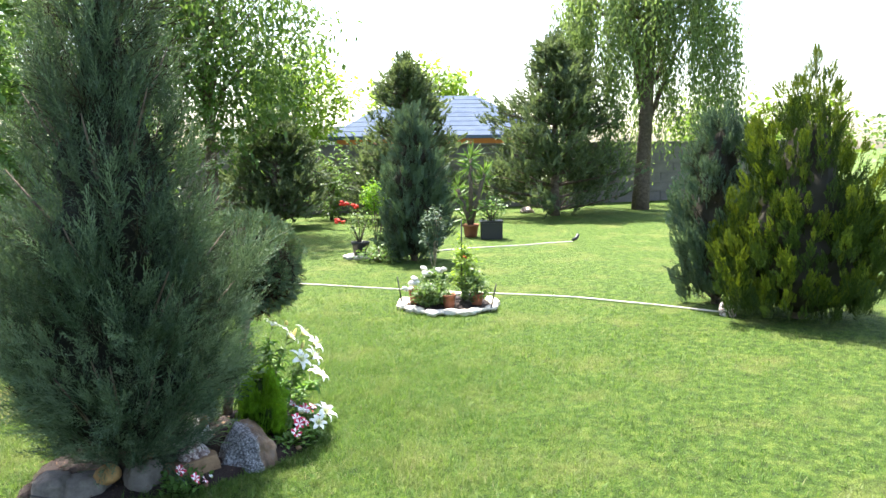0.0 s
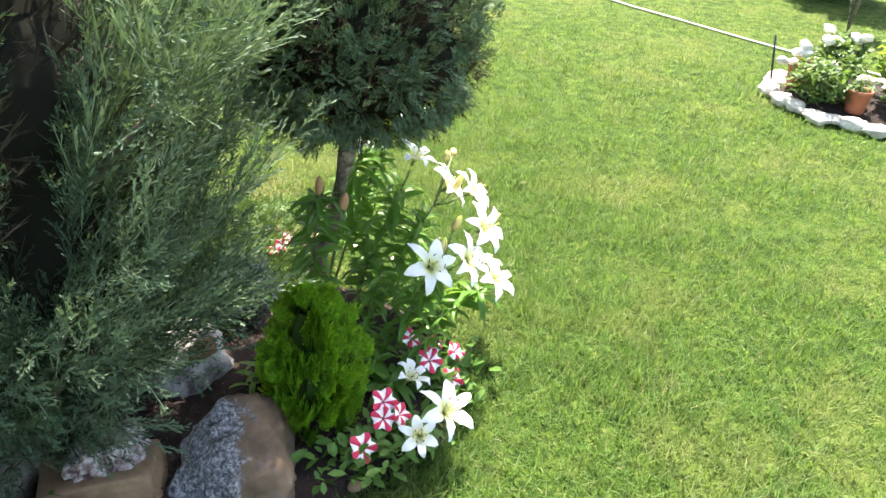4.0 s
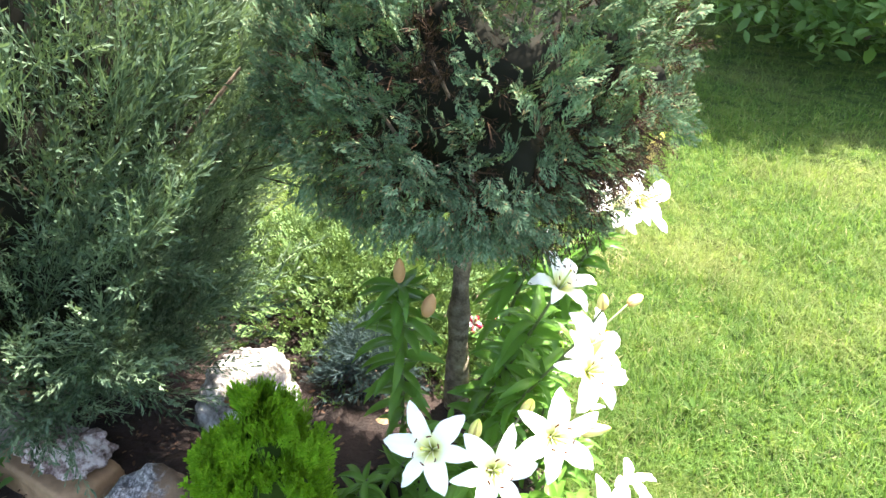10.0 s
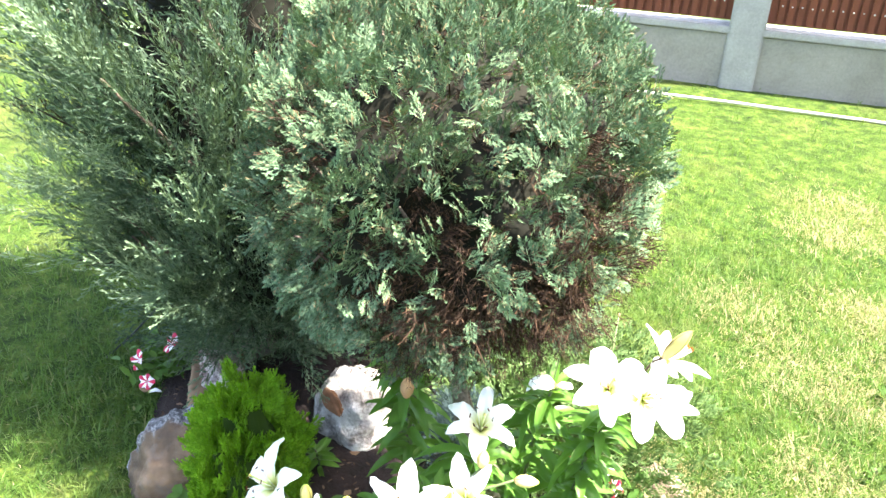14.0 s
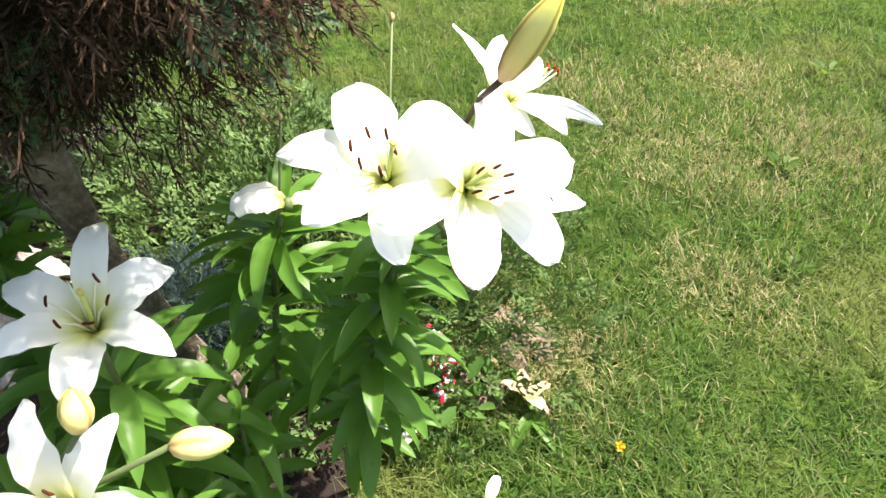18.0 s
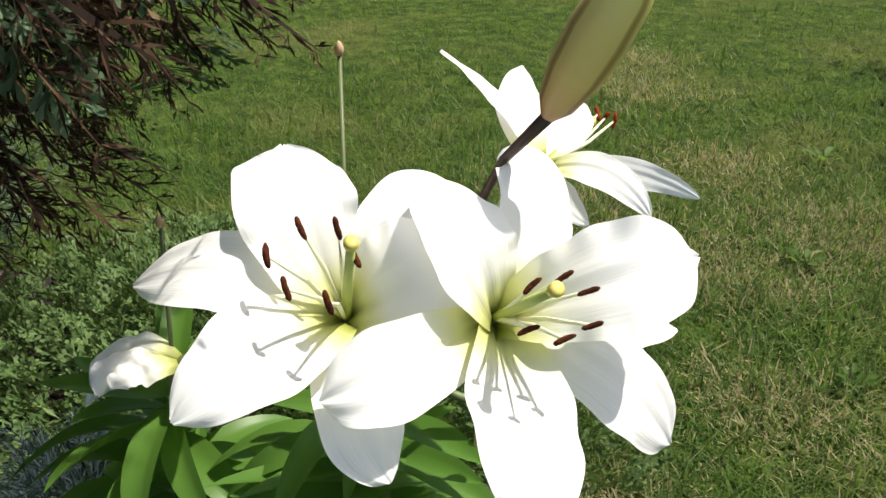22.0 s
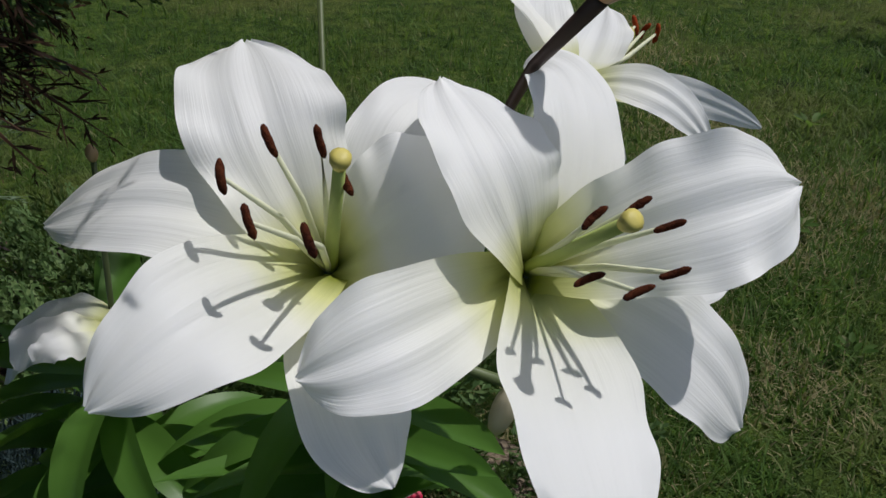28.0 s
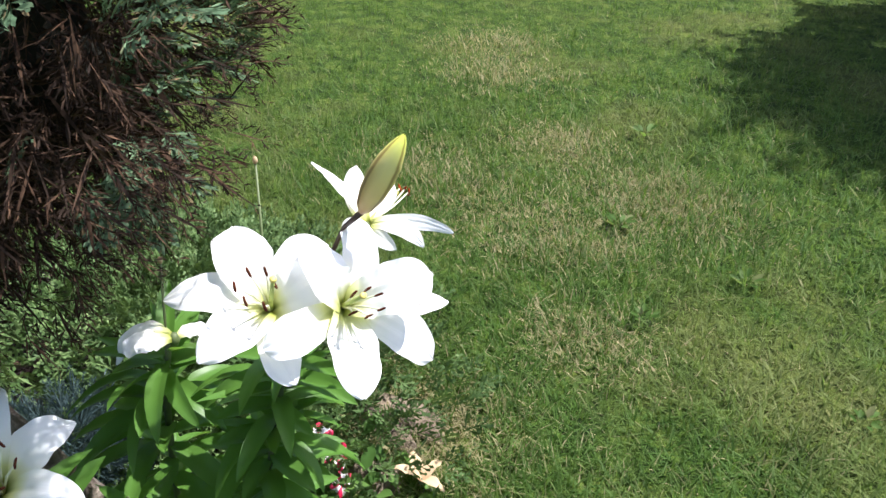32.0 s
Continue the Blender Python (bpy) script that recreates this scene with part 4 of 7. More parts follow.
# ---- small bright thuja, creeping plants ----
def dwarf_thuja(at, profile, n, seed):
    """A small egg-shaped bush of upright sprays that stand edge-on round its middle."""
    at = np.array(at, float)
    t = thing("dwarf_thuja", tuple(at), "small bright green dwarf thuja", "thuja")
    r = np.random.default_rng(seed)
    part("trunk", tube([at + [0, 0, -0.03], at + [0.004, 0, 0.12], at + [0, 0.003, 0.26]], [0.012, 0.009, 0.003], 8), M_BARK, t)
    # lump painted dark where the gaps between sprays would be in shade
    part("shade_core", core_lump(at, [(0.02, 0.01)] + [(q[0], q[1] * 0.56) for q in profile[1:-1]] + [(profile[-1][0] * 0.86, 0.004)], seed, 0.35), M_THUJA_SHADE, t, "dark green inner lump standing in for shade between shoots")
    g = 150
    C, a, k = column_points(g, profile, 0.70, 0.96, seed, 0.08)
    per = n // g
    a = np.repeat(a, per) + r.normal(0, 0.15, g * per)
    P = np.repeat(C, per, 0) + r.normal(0, 0.008, (g * per, 3)) - [0, 0, 0.035]
    rad = np.stack([np.cos(a), np.sin(a), 0 * a], 1)
    D = unit(rad * r.uniform(0.05, 0.42, (g * per, 1)) + r.normal(0, 0.12, (g * per, 3)) + [0, 0, 1.0])
    X = unit(rad + np.repeat(r.normal(0, 0.45, (g, 3)), per, 0))
    X = unit(X - D * (X * D).sum(1, keepdims=True))
    part("foliage", scatter(T_FROND_THU, P + at, np.stack([X, np.cross(D, X), D], 2), r.uniform(0.042, 0.074, g * per)), M_THUJA, t, kind="stuff")


dwarf_thuja((-1.338, 3.72, 0.02), [(0.03, 0.08), (0.085, 0.114), (0.17, 0.126), (0.255, 0.114), (0.34, 0.082), (0.395, 0.046), (0.43, 0.014)], 1350, 21)


def creeper(name, c, size, h, n, mat, label, templates, s, seed):
    t = thing(name, (c[0], c[1], 0.0), label, "shrub")
    r = np.random.default_rng(seed)
    q = r.normal(0, 0.42, (n, 2))
    q = q[np.hypot(q[:, 0], q[:, 1]) < 1]
    n = len(q)
    dome = np.sqrt(np.maximum(0, 1 - (q ** 2).sum(1)))
    P = np.stack([c[0] + q[:, 0] * size[0], c[1] + q[:, 1] * size[1], 0.01 + h * dome * r.uniform(0.35, 1, n)], 1)
    D = np.stack([q[:, 0], q[:, 1], r.uniform(0.1, 0.9, n)], 1) + r.normal(0, 0.35, (n, 3))
    D[:, 2] = np.abs(D[:, 2])
    part("foliage", scatter(templates, P, frames_to(D), r.uniform(s[0], s[1], n)), mat, t, kind="stuff")
    st = []
    for i in range(14):
        a = r.uniform(0, 6.28)
        st.append(tube([(c[0], c[1], 0.0), (c[0] + math.cos(a) * size[0] * 0.4, c[1] + math.sin(a) * size[1] * 0.4, h * 0.5), (c[0] + math.cos(a) * size[0] * 0.8, c[1] + math.sin(a) * size[1] * 0.8, h * 0.35)],
                       [0.008, 0.006, 0.002], 5))
    part("stem_growth", join(*st), M_BARK, t, kind="stuff")


creeper("creeping_juniper", (-1.42, 4.62), (0.62, 0.46), 0.20, 2600, M_CREEP, "low pale green creeping juniper over the soil", T_CREEP, (0.035, 0.065), 31)
creeper("creeping_juniper", (-1.21, 4.50), (0.33, 0.27), 0.09, 1500, M_CREEP, "low pale green creeping juniper beside the lilies", T_CREEP, (0.03, 0.06), 32)
creeper("dwarf_spruce", (-1.30, 4.27), (0.10, 0.10), 0.17, 260, M_SPRUCE, "small blue-grey dwarf spruce", T_JUN, (0.06, 0.11), 33)

# ---- stones of the bed ----
cut_stone("boulder", (-1.58, 3.645, 0.03), [(205, 20, 0.138), (272, 24, 0.142), (143, 24, 0.152), (330, 14, 0.128), (322, 44, 0.146), (8, 16, 0.178), (50, 22, 0.150), (100, 24, 0.150), (235, 74, 0.158), (172, 44, 0.152), (300, 62, 0.152), (0, -90, 0.1)], 4,
          M_BOULDER, "large angular boulder, speckled blue-grey and tan, in the soil", 0.13, 24)
cut_stone("flat_stone", (-1.857, 3.778, 0.052), [(250, 4, 0.072), (70, 8, 0.078), (-14, 10, 0.135), (160, 12, 0.150), (200, 20, 0.150), (95, 84, 0.050), (0, -90, 0.06), (-45, 12, 0.125)], 9,
          M_SLAB, "brown block-shaped stone with flat broken faces", 0.05, 22)
cut_stone("lichen_stone", (-1.848, 3.795, 0.128), [(262, 20, 0.045), (82, 14, 0.054), (-10, 14, 0.086), (165, 14, 0.080), (300, 60, 0.038), (120, 70, 0.032), (0, -90, 0.030)], 12,
          M_LICHEN, "pitted pinkish stone crusted with white, lying on a brown stone", 0.26, 9)
cut_stone("white_boulder", (-1.553, 4.088, 0.092), [(250, 20, 0.100), (300, 8, 0.110), (20, 15, 0.105), (110, 10, 0.105), (180, 12, 0.108), (270, 62, 0.118), (60, 70, 0.125), (150, 50, 0.118), (0, -90, 0.10)], 15,
          M_WHITESTONE, "white weathered boulder, pitted and stained", 0.13, 5)
stone("rust_stone", (-1.516, 4.008, 0.150), (0.042, 0.016, 0.036), 14, 16, M_RUST, "rusty brown stone lodged in the white boulder", 0.4)
stone("grey_stone", (-2.065, 3.925, 0.06), (0.11, 0.09, 0.09), 30, 18, M_GREYSTONE, "dull grey stone under the juniper", 0.2, 0.2)
stone("pebble", (-2.038, 3.927, 0.150), (0.045, 0.035, 0.028), 0, 19, M_SLAB, "smooth rounded stone on a grey stone", 0.12)
stone("ochre_stone", (-2.20, 4.03, 0.10), (0.075, 0.06, 0.05), 10, 20, M_OCHRE, "smooth ochre stone under the juniper", 0.1)
stone("grey_stone", (-2.27, 4.12, 0.05), (0.12, 0.10, 0.06), -20, 22, M_GREYSTONE, "flat grey stone at the bed's edge", 0.15, 0.3)
stone("grey_stone", (-2.36, 4.22, 0.06), (0.11, 0.09, 0.075), 35, 24, M_GREYSTONE, "flat layered grey stone at the bed's edge", 0.18, 0.3)
for i, (x, y, s) in enumerate([(-1.37, 3.46, 0.02), (-1.98, 3.60, 0.018), (-1.42, 4.02, 0.03), (-1.30, 3.95, 0.022), (-1.22, 4.12, 0.025), (-1.10, 3.92, 0.018)]):
    stone("pebble", (x, y, 0.03), (s, s * 0.8, s * 0.6), i * 40, 30 + i, M_SLAB, "small tan pebble on the soil", 0.2, group="pebbles in the bed", level=2)

# ---- lilies ----
def tepal(base, tip, axis, width, lift=0.5, curl=0.35, seed=0, nu=9, nv=15, ruffle=0.0):
    """One lily petal from the throat to its tip: it leaves along the axis, opens outwards and curls back, with a groove down its middle."""
    base, tip, axis = np.array(base, float), np.array(tip, float), unit(axis)
    d = tip - base
    L = np.linalg.norm(d)
    out = unit(d - axis * (d @ axis))
    c1 = base + axis * L * lift * 0.55 + out * L * 0.12
    c2 = base + d * 0.72 + axis * L * (0.20 + curl * 0.28)
    r = np.random.default_rng(seed)
    ph = r.uniform(0, 6.28)
    V, uv = [], []
    for j in range(nv):
        s = j / (nv - 1)
        p = (1 - s) ** 3 * base + 3 * s * (1 - s) ** 2 * c1 + 3 * s * s * (1 - s) * c2 + s ** 3 * tip
        t = unit(3 * (1 - s) ** 2 * (c1 - base) + 6 * s * (1 - s) * (c2 - c1) + 3 * s * s * (tip - c2))
        side = unit(np.cross(axis, out))
        n = unit(np.cross(t, side))
        w = width * 0.5 * (0.14 + 0.86 * math.sin(math.pi * min(1, s * 0.93 + 0.055) ** 0.92) ** 0.85) * (1 if s < 0.86 else max(0.03, 1 - ((s - 0.86) / 0.14) ** 2) ** 0.6)
        for i in range(nu):
            u = i / (nu - 1) * 2 - 1
            cup = 0.22 * width * (u * u) * (1 - 1.5 * s) - 0.05 * width * math.exp(-(u / 0.16) ** 2) * (1 - s) + 0.028 * width * math.exp(-((abs(u) - 0.33) / 0.13) ** 2) * (1 - 0.6 * s)
            wave = ruffle * width * abs(u) ** 3 * (math.sin(s * 15 + ph + (2 if u > 0 else 0)) + 0.5 * math.sin(s * 37 + ph * 2 + (1 if u > 0 else 0))) * s
            V.append(p + side * w * u + n * (cup + wave))
            uv.append((u * 0.5 + 0.5, s))
    F = [[j * nu + i, j * nu + i + 1, (j + 1) * nu + i + 1, (j + 1) * nu + i] for j in range(nv - 1) for i in range(nu - 1)]
    return np.array(V), np.array(F), np.array(uv)


def petal_sheet(pts, face, width, peak=0.5, blunt=2.2, cup=0.2, roll=0.0, ruffle=0.02, seed=0, nu=21, nv=52):
    """A broad lily petal along a bowed spine: a narrow claw, its widest place at peak, a blunt or pointed end, a grooved midrib and a wavy edge."""
    pts = np.array(pts, float)
    at = [0.0, 0.5, 1.0] if len(pts) == 3 else [0.0, 0.42, 0.72, 1.0]
    r = np.random.default_rng(seed)
    ph = r.uniform(0, 6.28, 4)

    def spine(s):
        return sum(p * math.prod((s - b) / (a - b) for b in at if b != a) for a, p in zip(at, pts))
    face = unit(face)
    V, uv = [], []
    for j in range(nv):
        s = j / (nv - 1)
        p, t = spine(s), unit(spine(s + 0.01) - spine(s - 0.01))
        f = unit(face - t * (face @ t))
        q = np.cross(t, f)
        c, k = math.cos(radians(roll)), math.sin(radians(roll))
        n = f * c + q * k
        side = q * c - f * k
        if s < peak:
            w = 0.34 + 0.66 * math.sin(s / peak * math.pi / 2) ** 1.15
        else:
            w = max(0.02, 1 - ((s - peak) / (1 - peak)) ** blunt) ** 0.62
        w *= width * 0.5
        for i in range(nu):
            u = i / (nu - 1) * 2 - 1
            edge = abs(u) ** 3 * min(1.0, 2.5 * s) * ruffle * width
            z = cup * width * u * u * (1.15 - 1.5 * s)
            z -= width * 0.030 * math.exp(-(u / 0.16) ** 2) * (1 - 0.85 * s) - width * 0.018 * math.exp(-((abs(u) - 0.30) / 0.14) ** 2) * (1 - 0.7 * s)
            z += edge * (math.sin(s * 13 + ph[0] + u) + 0.6 * math.sin(s * 29 + ph[1] * u))
            z += 0.012 * width * math.sin(u * 9 + ph[2] + s * 2) * s
            V.append(p + side * (w * u * (1 + 0.03 * math.sin(s * 17 + ph[3] + 3 * u) * abs(u)) ) + n * z)
            uv.append((u * 0.5 + 0.5, s))
    F = [[j * nu + i, j * nu + i + 1, (j + 1) * nu + i + 1, (j + 1) * nu + i] for j in range(nv - 1) for i in range(nu - 1)]
    return np.array(V), np.array(F), np.array(uv)


def anther(p, d, size):
    """A grainy curved pollen sac, with a seam's unevenness along it."""
    r = np.random.default_rng(int(abs(p[0] * 1e5 + p[2] * 7e4)) % 9999)
    side = unit(np.cross(d, [0.3, 0.5, 0.8]))
    s = np.linspace(-0.5, 0.5, 12)
    rad = size * 0.125 * np.sqrt(np.maximum(0.03, 1 - (s / 0.51) ** 4)) * (1 + r.normal(0, 0.045, 12))
    V, F = tube([p + d * size * k + side * size * 0.10 * (k * k * 4 - 0.4) for k in s], rad, 12)
    return V + r.normal(0, size * 0.008, V.shape), F


def stamens(f, c, axis, ends, stig, mat, size, seed=0, way=None, stout=1.0):
    r = np.random.default_rng(seed)
    axis = unit(axis)
    for e in ends:
        e = np.array(e, float)
        m = c + (e - c) * 0.5 + axis * 0.006
        fil = part("filament", tube([c + (e - c) * 0.06, m, e], [0.0011, 0.0010, 0.0006], 6), M_FILAMENT, f)
        out = unit((e - c) - axis * ((e - c) @ axis) + 1e-6)
        d = unit(np.cross(axis, out) * r.choice([-1, 1]) * 0.8 + r.normal(0, 0.25, 3) + np.array([0, 0, 0.55]))
        if way is not None:
            d = unit(np.array(way) + r.normal(0, 0.16, 3))
        part("anther", anther(e, d, size), mat, f)
    stig = np.array(stig, float)
    m = c + (stig - c) * 0.5 - axis * 0.001
    part("pistil", tube([c, m, stig], [0.0024 * stout, 0.0018 * stout, 0.0016 * stout], 10), M_PISTIL, f, "pale green pistil")
    part("stigma", tube([stig - axis * 0.002, stig + axis * 0.0005, stig + axis * 0.0025, stig + axis * 0.0032], [0.0016 * stout, 0.0025 * stout, 0.0026 * stout, 0.0013 * stout], 12), M_STIGMA, f, "yellow stigma")


def flower_core(parent, c, axis):
    axis = unit(axis)
    return part("flower", tube([c - axis * 0.012, c - axis * 0.004, c + axis * 0.003], [0.0035, 0.006, 0.003], 8), M_STEM, parent, "open white lily flower")


def lily_flower(parent, c, axis, radius, seed, cup=0.35, tone=None):
    """A six-pointed lily: three broad inner petals, three narrower outer ones."""
    c, axis = np.array(c, float), unit(np.array(axis, float))
    r = np.random.default_rng(seed)
    f = flower_core(parent, c, axis)
    R = frames_to(axis[None], np.array([r.uniform(0, 6.28)]))[0]
    for k in range(6):
        a = k * math.pi / 3 + r.normal(0, 0.09)
        out = R @ np.array([math.cos(a), math.sin(a), 0])
        L = radius * r.uniform(0.93, 1.07)
        rise = L * (cup + r.normal(0, 0.07) - (0.06 if k % 2 else 0))
        mid = c + out * L * 0.50 + axis * (rise * 0.72 + L * 0.16)
        tip = c + out * L * math.cos(cup * 0.8) + axis * rise * 0.8
        part("petal", petal_sheet([c, mid, tip], axis, radius * (0.45 if k % 2 else 0.35), 0.46, 1.45, 0.12, r.normal(0, 8), 0.04, seed * 7 + k, 11, 24), M_PETAL, f)
    ends = []
    for k in range(6):
        a = k * math.pi / 3 + 0.5
        out = R @ np.array([math.cos(a), math.sin(a), 0])
        ends.append(c + axis * radius * 0.62 + out * radius * 0.26)
    stamens(f, c, axis, ends, c + axis * radius * 0.74 + R @ np.array([0.004, 0.003, 0]), M_ANTHER, radius * 0.11, seed)
    return f


def bud(parent, base, tip, r0, name="bud", mat=None, label="closed green-white lily bud"):
    base, tip = np.array(base, float), np.array(tip, float)
    R = frames_to((tip - base)[None], np.zeros(1))[0]
    L = np.linalg.norm(tip - base)
    V, uv, nu = [], [], 19
    prof = [(0, 0.25), (0.08, 0.62), (0.25, 0.9), (0.45, 1.0), (0.65, 0.9), (0.82, 0.62), (0.93, 0.36), (1.0, 0.08)]
    for s, k in prof:
        for i in range(nu):
            a = 2 * math.pi * i / (nu - 1)
            rr = r0 * k * (1 - 0.09 * abs(math.cos(1.5 * a)) ** 6)
            V.append(base + R @ np.array([math.cos(a) * rr, math.sin(a) * rr, s * L]))
            uv.append((i / (nu - 1), s))
    F = [[j * nu + i, j * nu + i + 1, (j + 1) * nu + i + 1, (j + 1) * nu + i] for j in range(len(prof) - 1) for i in range(nu - 1)]
    return part(name, (np.array(V), np.array(F), np.array(uv)), mat or M_BUD, parent, label)


def leaf_mesh(name, L, w, droop, fold, seed):
    """A lance-shaped leaf, folded along its rib and drooping; its base is at the origin, it runs along x."""
    V, nv = [], 9
    r = np.random.default_rng(seed)
    tw = r.normal(0, 0.25)
    for j in range(nv):
        s = j / (nv - 1)
        x, z = L * s * (1 - 0.18 * droop * s), L * (0.30 * s - droop * s * s * 0.62)
        hw = w * 0.5 * max(0.22 * (1 - s), s ** 0.5 * (1 - s) ** 0.75 / 0.431)
        for u in (-1, -0.5, 0, 0.5, 1):
            V.append([x, u * hw * math.cos(tw * s), z + abs(u) * hw * fold + u * hw * math.sin(tw * s)])
    F = [[j * 5 + i, j * 5 + i + 1, (j + 1) * 5 + i + 1, (j + 1) * 5 + i] for j in range(nv - 1) for i in range(4)]
    return raw_mesh(name, V, F, M_LILYLEAF, True)


LEAVES = [leaf_mesh("leaf", 0.088, 0.021, 0.55, 0.4, 1), leaf_mesh("leaf", 0.100, 0.021, 0.9, 0.4, 2), leaf_mesh("leaf", 0.078, 0.018, 0.25, 0.45, 3),
          leaf_mesh("leaf", 0.104, 0.019, 1.15, 0.35, 4), leaf_mesh("leaf", 0.068, 0.020, 0.4, 0.45, 5)]


def lily_plant(pts, n, lo, hi, seed, label, group="lilies", size=1.0, mat=None):
    """A leafy lily stem through the points, leaves all round it between the shares lo and hi of its height."""
    pts = np.array(pts, float)
    t = thing("lily_plant", (pts[0][0], pts[0][1], 0.0), label, "lily", group)
    s = np.linspace(0, len(pts) - 1, 14)
    path = np.array([pts[int(min(k, len(pts) - 2))] * (1 - (k - int(min(k, len(pts) - 2)))) + pts[int(min(k, len(pts) - 2)) + 1] * (k - int(min(k, len(pts) - 2))) for k in s])
    sm = path.copy()
    for _ in range(3):
        sm[1:-1] = (sm[:-2] + sm[1:-1] * 2 + sm[2:]) / 4
    part("stem", tube(sm, np.linspace(0.0052, 0.0030, len(sm)) * size, 8), mat or M_STEM, t)
    r = np.random.default_rng(seed)
    n = int(n * 1.25)
    for k in range(n):
        q = lo + (hi - lo) * (k + r.uniform(0, 0.8)) / n
        i = q * (len(sm) - 1)
        j = int(min(i, len(sm) - 2))
        p = sm[j] * (1 - (i - j)) + sm[j + 1] * (i - j)
        b = new("leaf", LEAVES[r.integers(0, len(LEAVES))])
        b.parent = t
        b.location = Vector(p) - Vector(t.location)
        b.rotation_euler = (r.normal(0, 0.25), r.normal(0.12, 0.22) - 0.25 * q, k * 2.399 + r.normal(0, 0.3))
        sc = size * r.uniform(0.8, 1.15) * (0.75 + 0.5 * math.sin(math.pi * min(1, q * 0.9)))
        b.scale = (sc, sc, sc)
    return t


def stalk(t, a, b, mat=None, r=0.0024, sag=0.008):
    a, b = np.array(a, float), np.array(b, float)
    part("flower_stalk", tube([a, (a + b) / 2 + [0, 0, -sag], b], [r * 1.1, r, r * 0.9], 7), mat or M_STEM, t)


def petals(f, c, axis, rows, seed, nu=21, nv=52):
    for k, (pts, w, peak, blunt, cup, roll, ruf) in enumerate(rows):
        part("petal", petal_sheet([c] + pts, axis, w, peak, blunt, cup, roll, ruf, seed + k, nu, nv), M_PETAL, f)


# the two large open lilies, with one behind them, one below and a bud
top = lily_plant([(-0.93, 4.31, 0.0), (-0.88, 4.29, 0.2), (-0.81, 4.26, 0.42), (-0.765, 4.262, 0.575)], 74, 0.30, 0.97, 5,
                 "tall white lily with open flowers and a closed bud", "lilies", 0.95)
crown = np.array([-0.752, 4.268, 0.60])
CA, AXA = np.array((-0.7443, 4.2246, 0.6444)), np.array([0.029, -0.018, 0.053])
CB, AXB = np.array((-0.6941, 4.2594, 0.6465)), np.array([0.040, -0.015, 0.038])
stalk(top, (-0.765, 4.262, 0.575), crown)
stalk(top, crown, CA - unit(AXA) * 0.012)
stalk(top, crown, CB - unit(AXB) * 0.012)
fa = flower_core(top, CA, AXA)
petals(fa, CA, AXA, [
    ([(-0.7547, 4.2168, 0.6865), (-0.7875, 4.2361, 0.7075)], 0.047, 0.60, 4.2, 0.08, 0, 0.040),
    ([(-0.7655, 4.1899, 0.6746), (-0.8087, 4.1698, 0.6627)], 0.036, 0.50, 2.0, 0.08, 0, 0.020),
    ([(-0.7323, 4.1723, 0.6612), (-0.7391, 4.1393, 0.6486)], 0.040, 0.45, 1.6, 0.14, -4, 0.020),
    ([(-0.7107, 4.1967, 0.6328), (-0.6891, 4.1913, 0.6125)], 0.032, 0.50, 2.2, 0.15, 0, 0.020),
    ([(-0.7181, 4.2331, 0.6690), (-0.7141, 4.2631, 0.6688)], 0.047, 0.52, 2.6, 0.06, 14, 0.030),
    ([(-0.7341, 4.2407, 0.6763), (-0.7362, 4.2609, 0.6893), (-0.7370, 4.2968, 0.6744)], 0.031, 0.55, 2.4, 0.05, 0, 0.020)], 100)
stamens(fa, CA, AXA, [(-0.7391, 4.203, 0.6965), (-0.7297, 4.2122, 0.6957), (-0.739, 4.1867, 0.6923), (-0.7254, 4.1831, 0.6854), (-0.7105, 4.1886, 0.6829), (-0.7199, 4.2108, 0.6881)],
        (-0.7164, 4.2062, 0.6955), M_ANTHER, 0.0092, 3, (-0.25, 0.05, 0.9), 1.1)
fb = flower_core(top, CB, AXB)
petals(fb, CB, AXB, [
    ([(-0.6945, 4.2478, 0.6828), (-0.7293, 4.2628, 0.7003)], 0.037, 0.50, 3.2, 0.10, 0, 0.030),
    ([(-0.6929, 4.2859, 0.6760), (-0.7093, 4.3036, 0.6932), (-0.7275, 4.3062, 0.6924)], 0.033, 0.50, 2.2, 0.06, 0, 0.020),
    ([(-0.6534, 4.2693, 0.6730), (-0.6309, 4.3045, 0.6776)], 0.043, 0.60, 3.2, 0.10, 0, 0.050),
    ([(-0.6502, 4.2785, 0.6286), (-0.6305, 4.3027, 0.5863)], 0.037, 0.58, 2.8, 0.06, 0, 0.020),
    ([(-0.6552, 4.2252, 0.6366), (-0.6272, 4.2006, 0.6197)], 0.043, 0.48, 2.0, 0.18, 0, 0.020),
    ([(-0.6950, 4.2052, 0.6528), (-0.7126, 4.1815, 0.6444)], 0.035, 0.50, 2.2, 0.12, 0, 0.020)], 120)
stamens(fb, CB, AXB, [(-0.6603, 4.2359, 0.6859), (-0.6535, 4.2445, 0.6877), (-0.6469, 4.2509, 0.6816), (-0.6566, 4.229, 0.6731), (-0.6463, 4.2357, 0.6701), (-0.6422, 4.247, 0.6715)],
        (-0.6513, 4.2353, 0.6877), M_ANTHER, 0.0082, 4, (0.55, 0.45, 0.55), 1.1)
CC, AXC = np.array((-0.7295, 4.3425, 0.6749)), np.array([0.030, 0.045, 0.010])
stalk(top, crown, CC - unit(AXC) * 0.012)
fc = flower_core(top, CC, AXC)
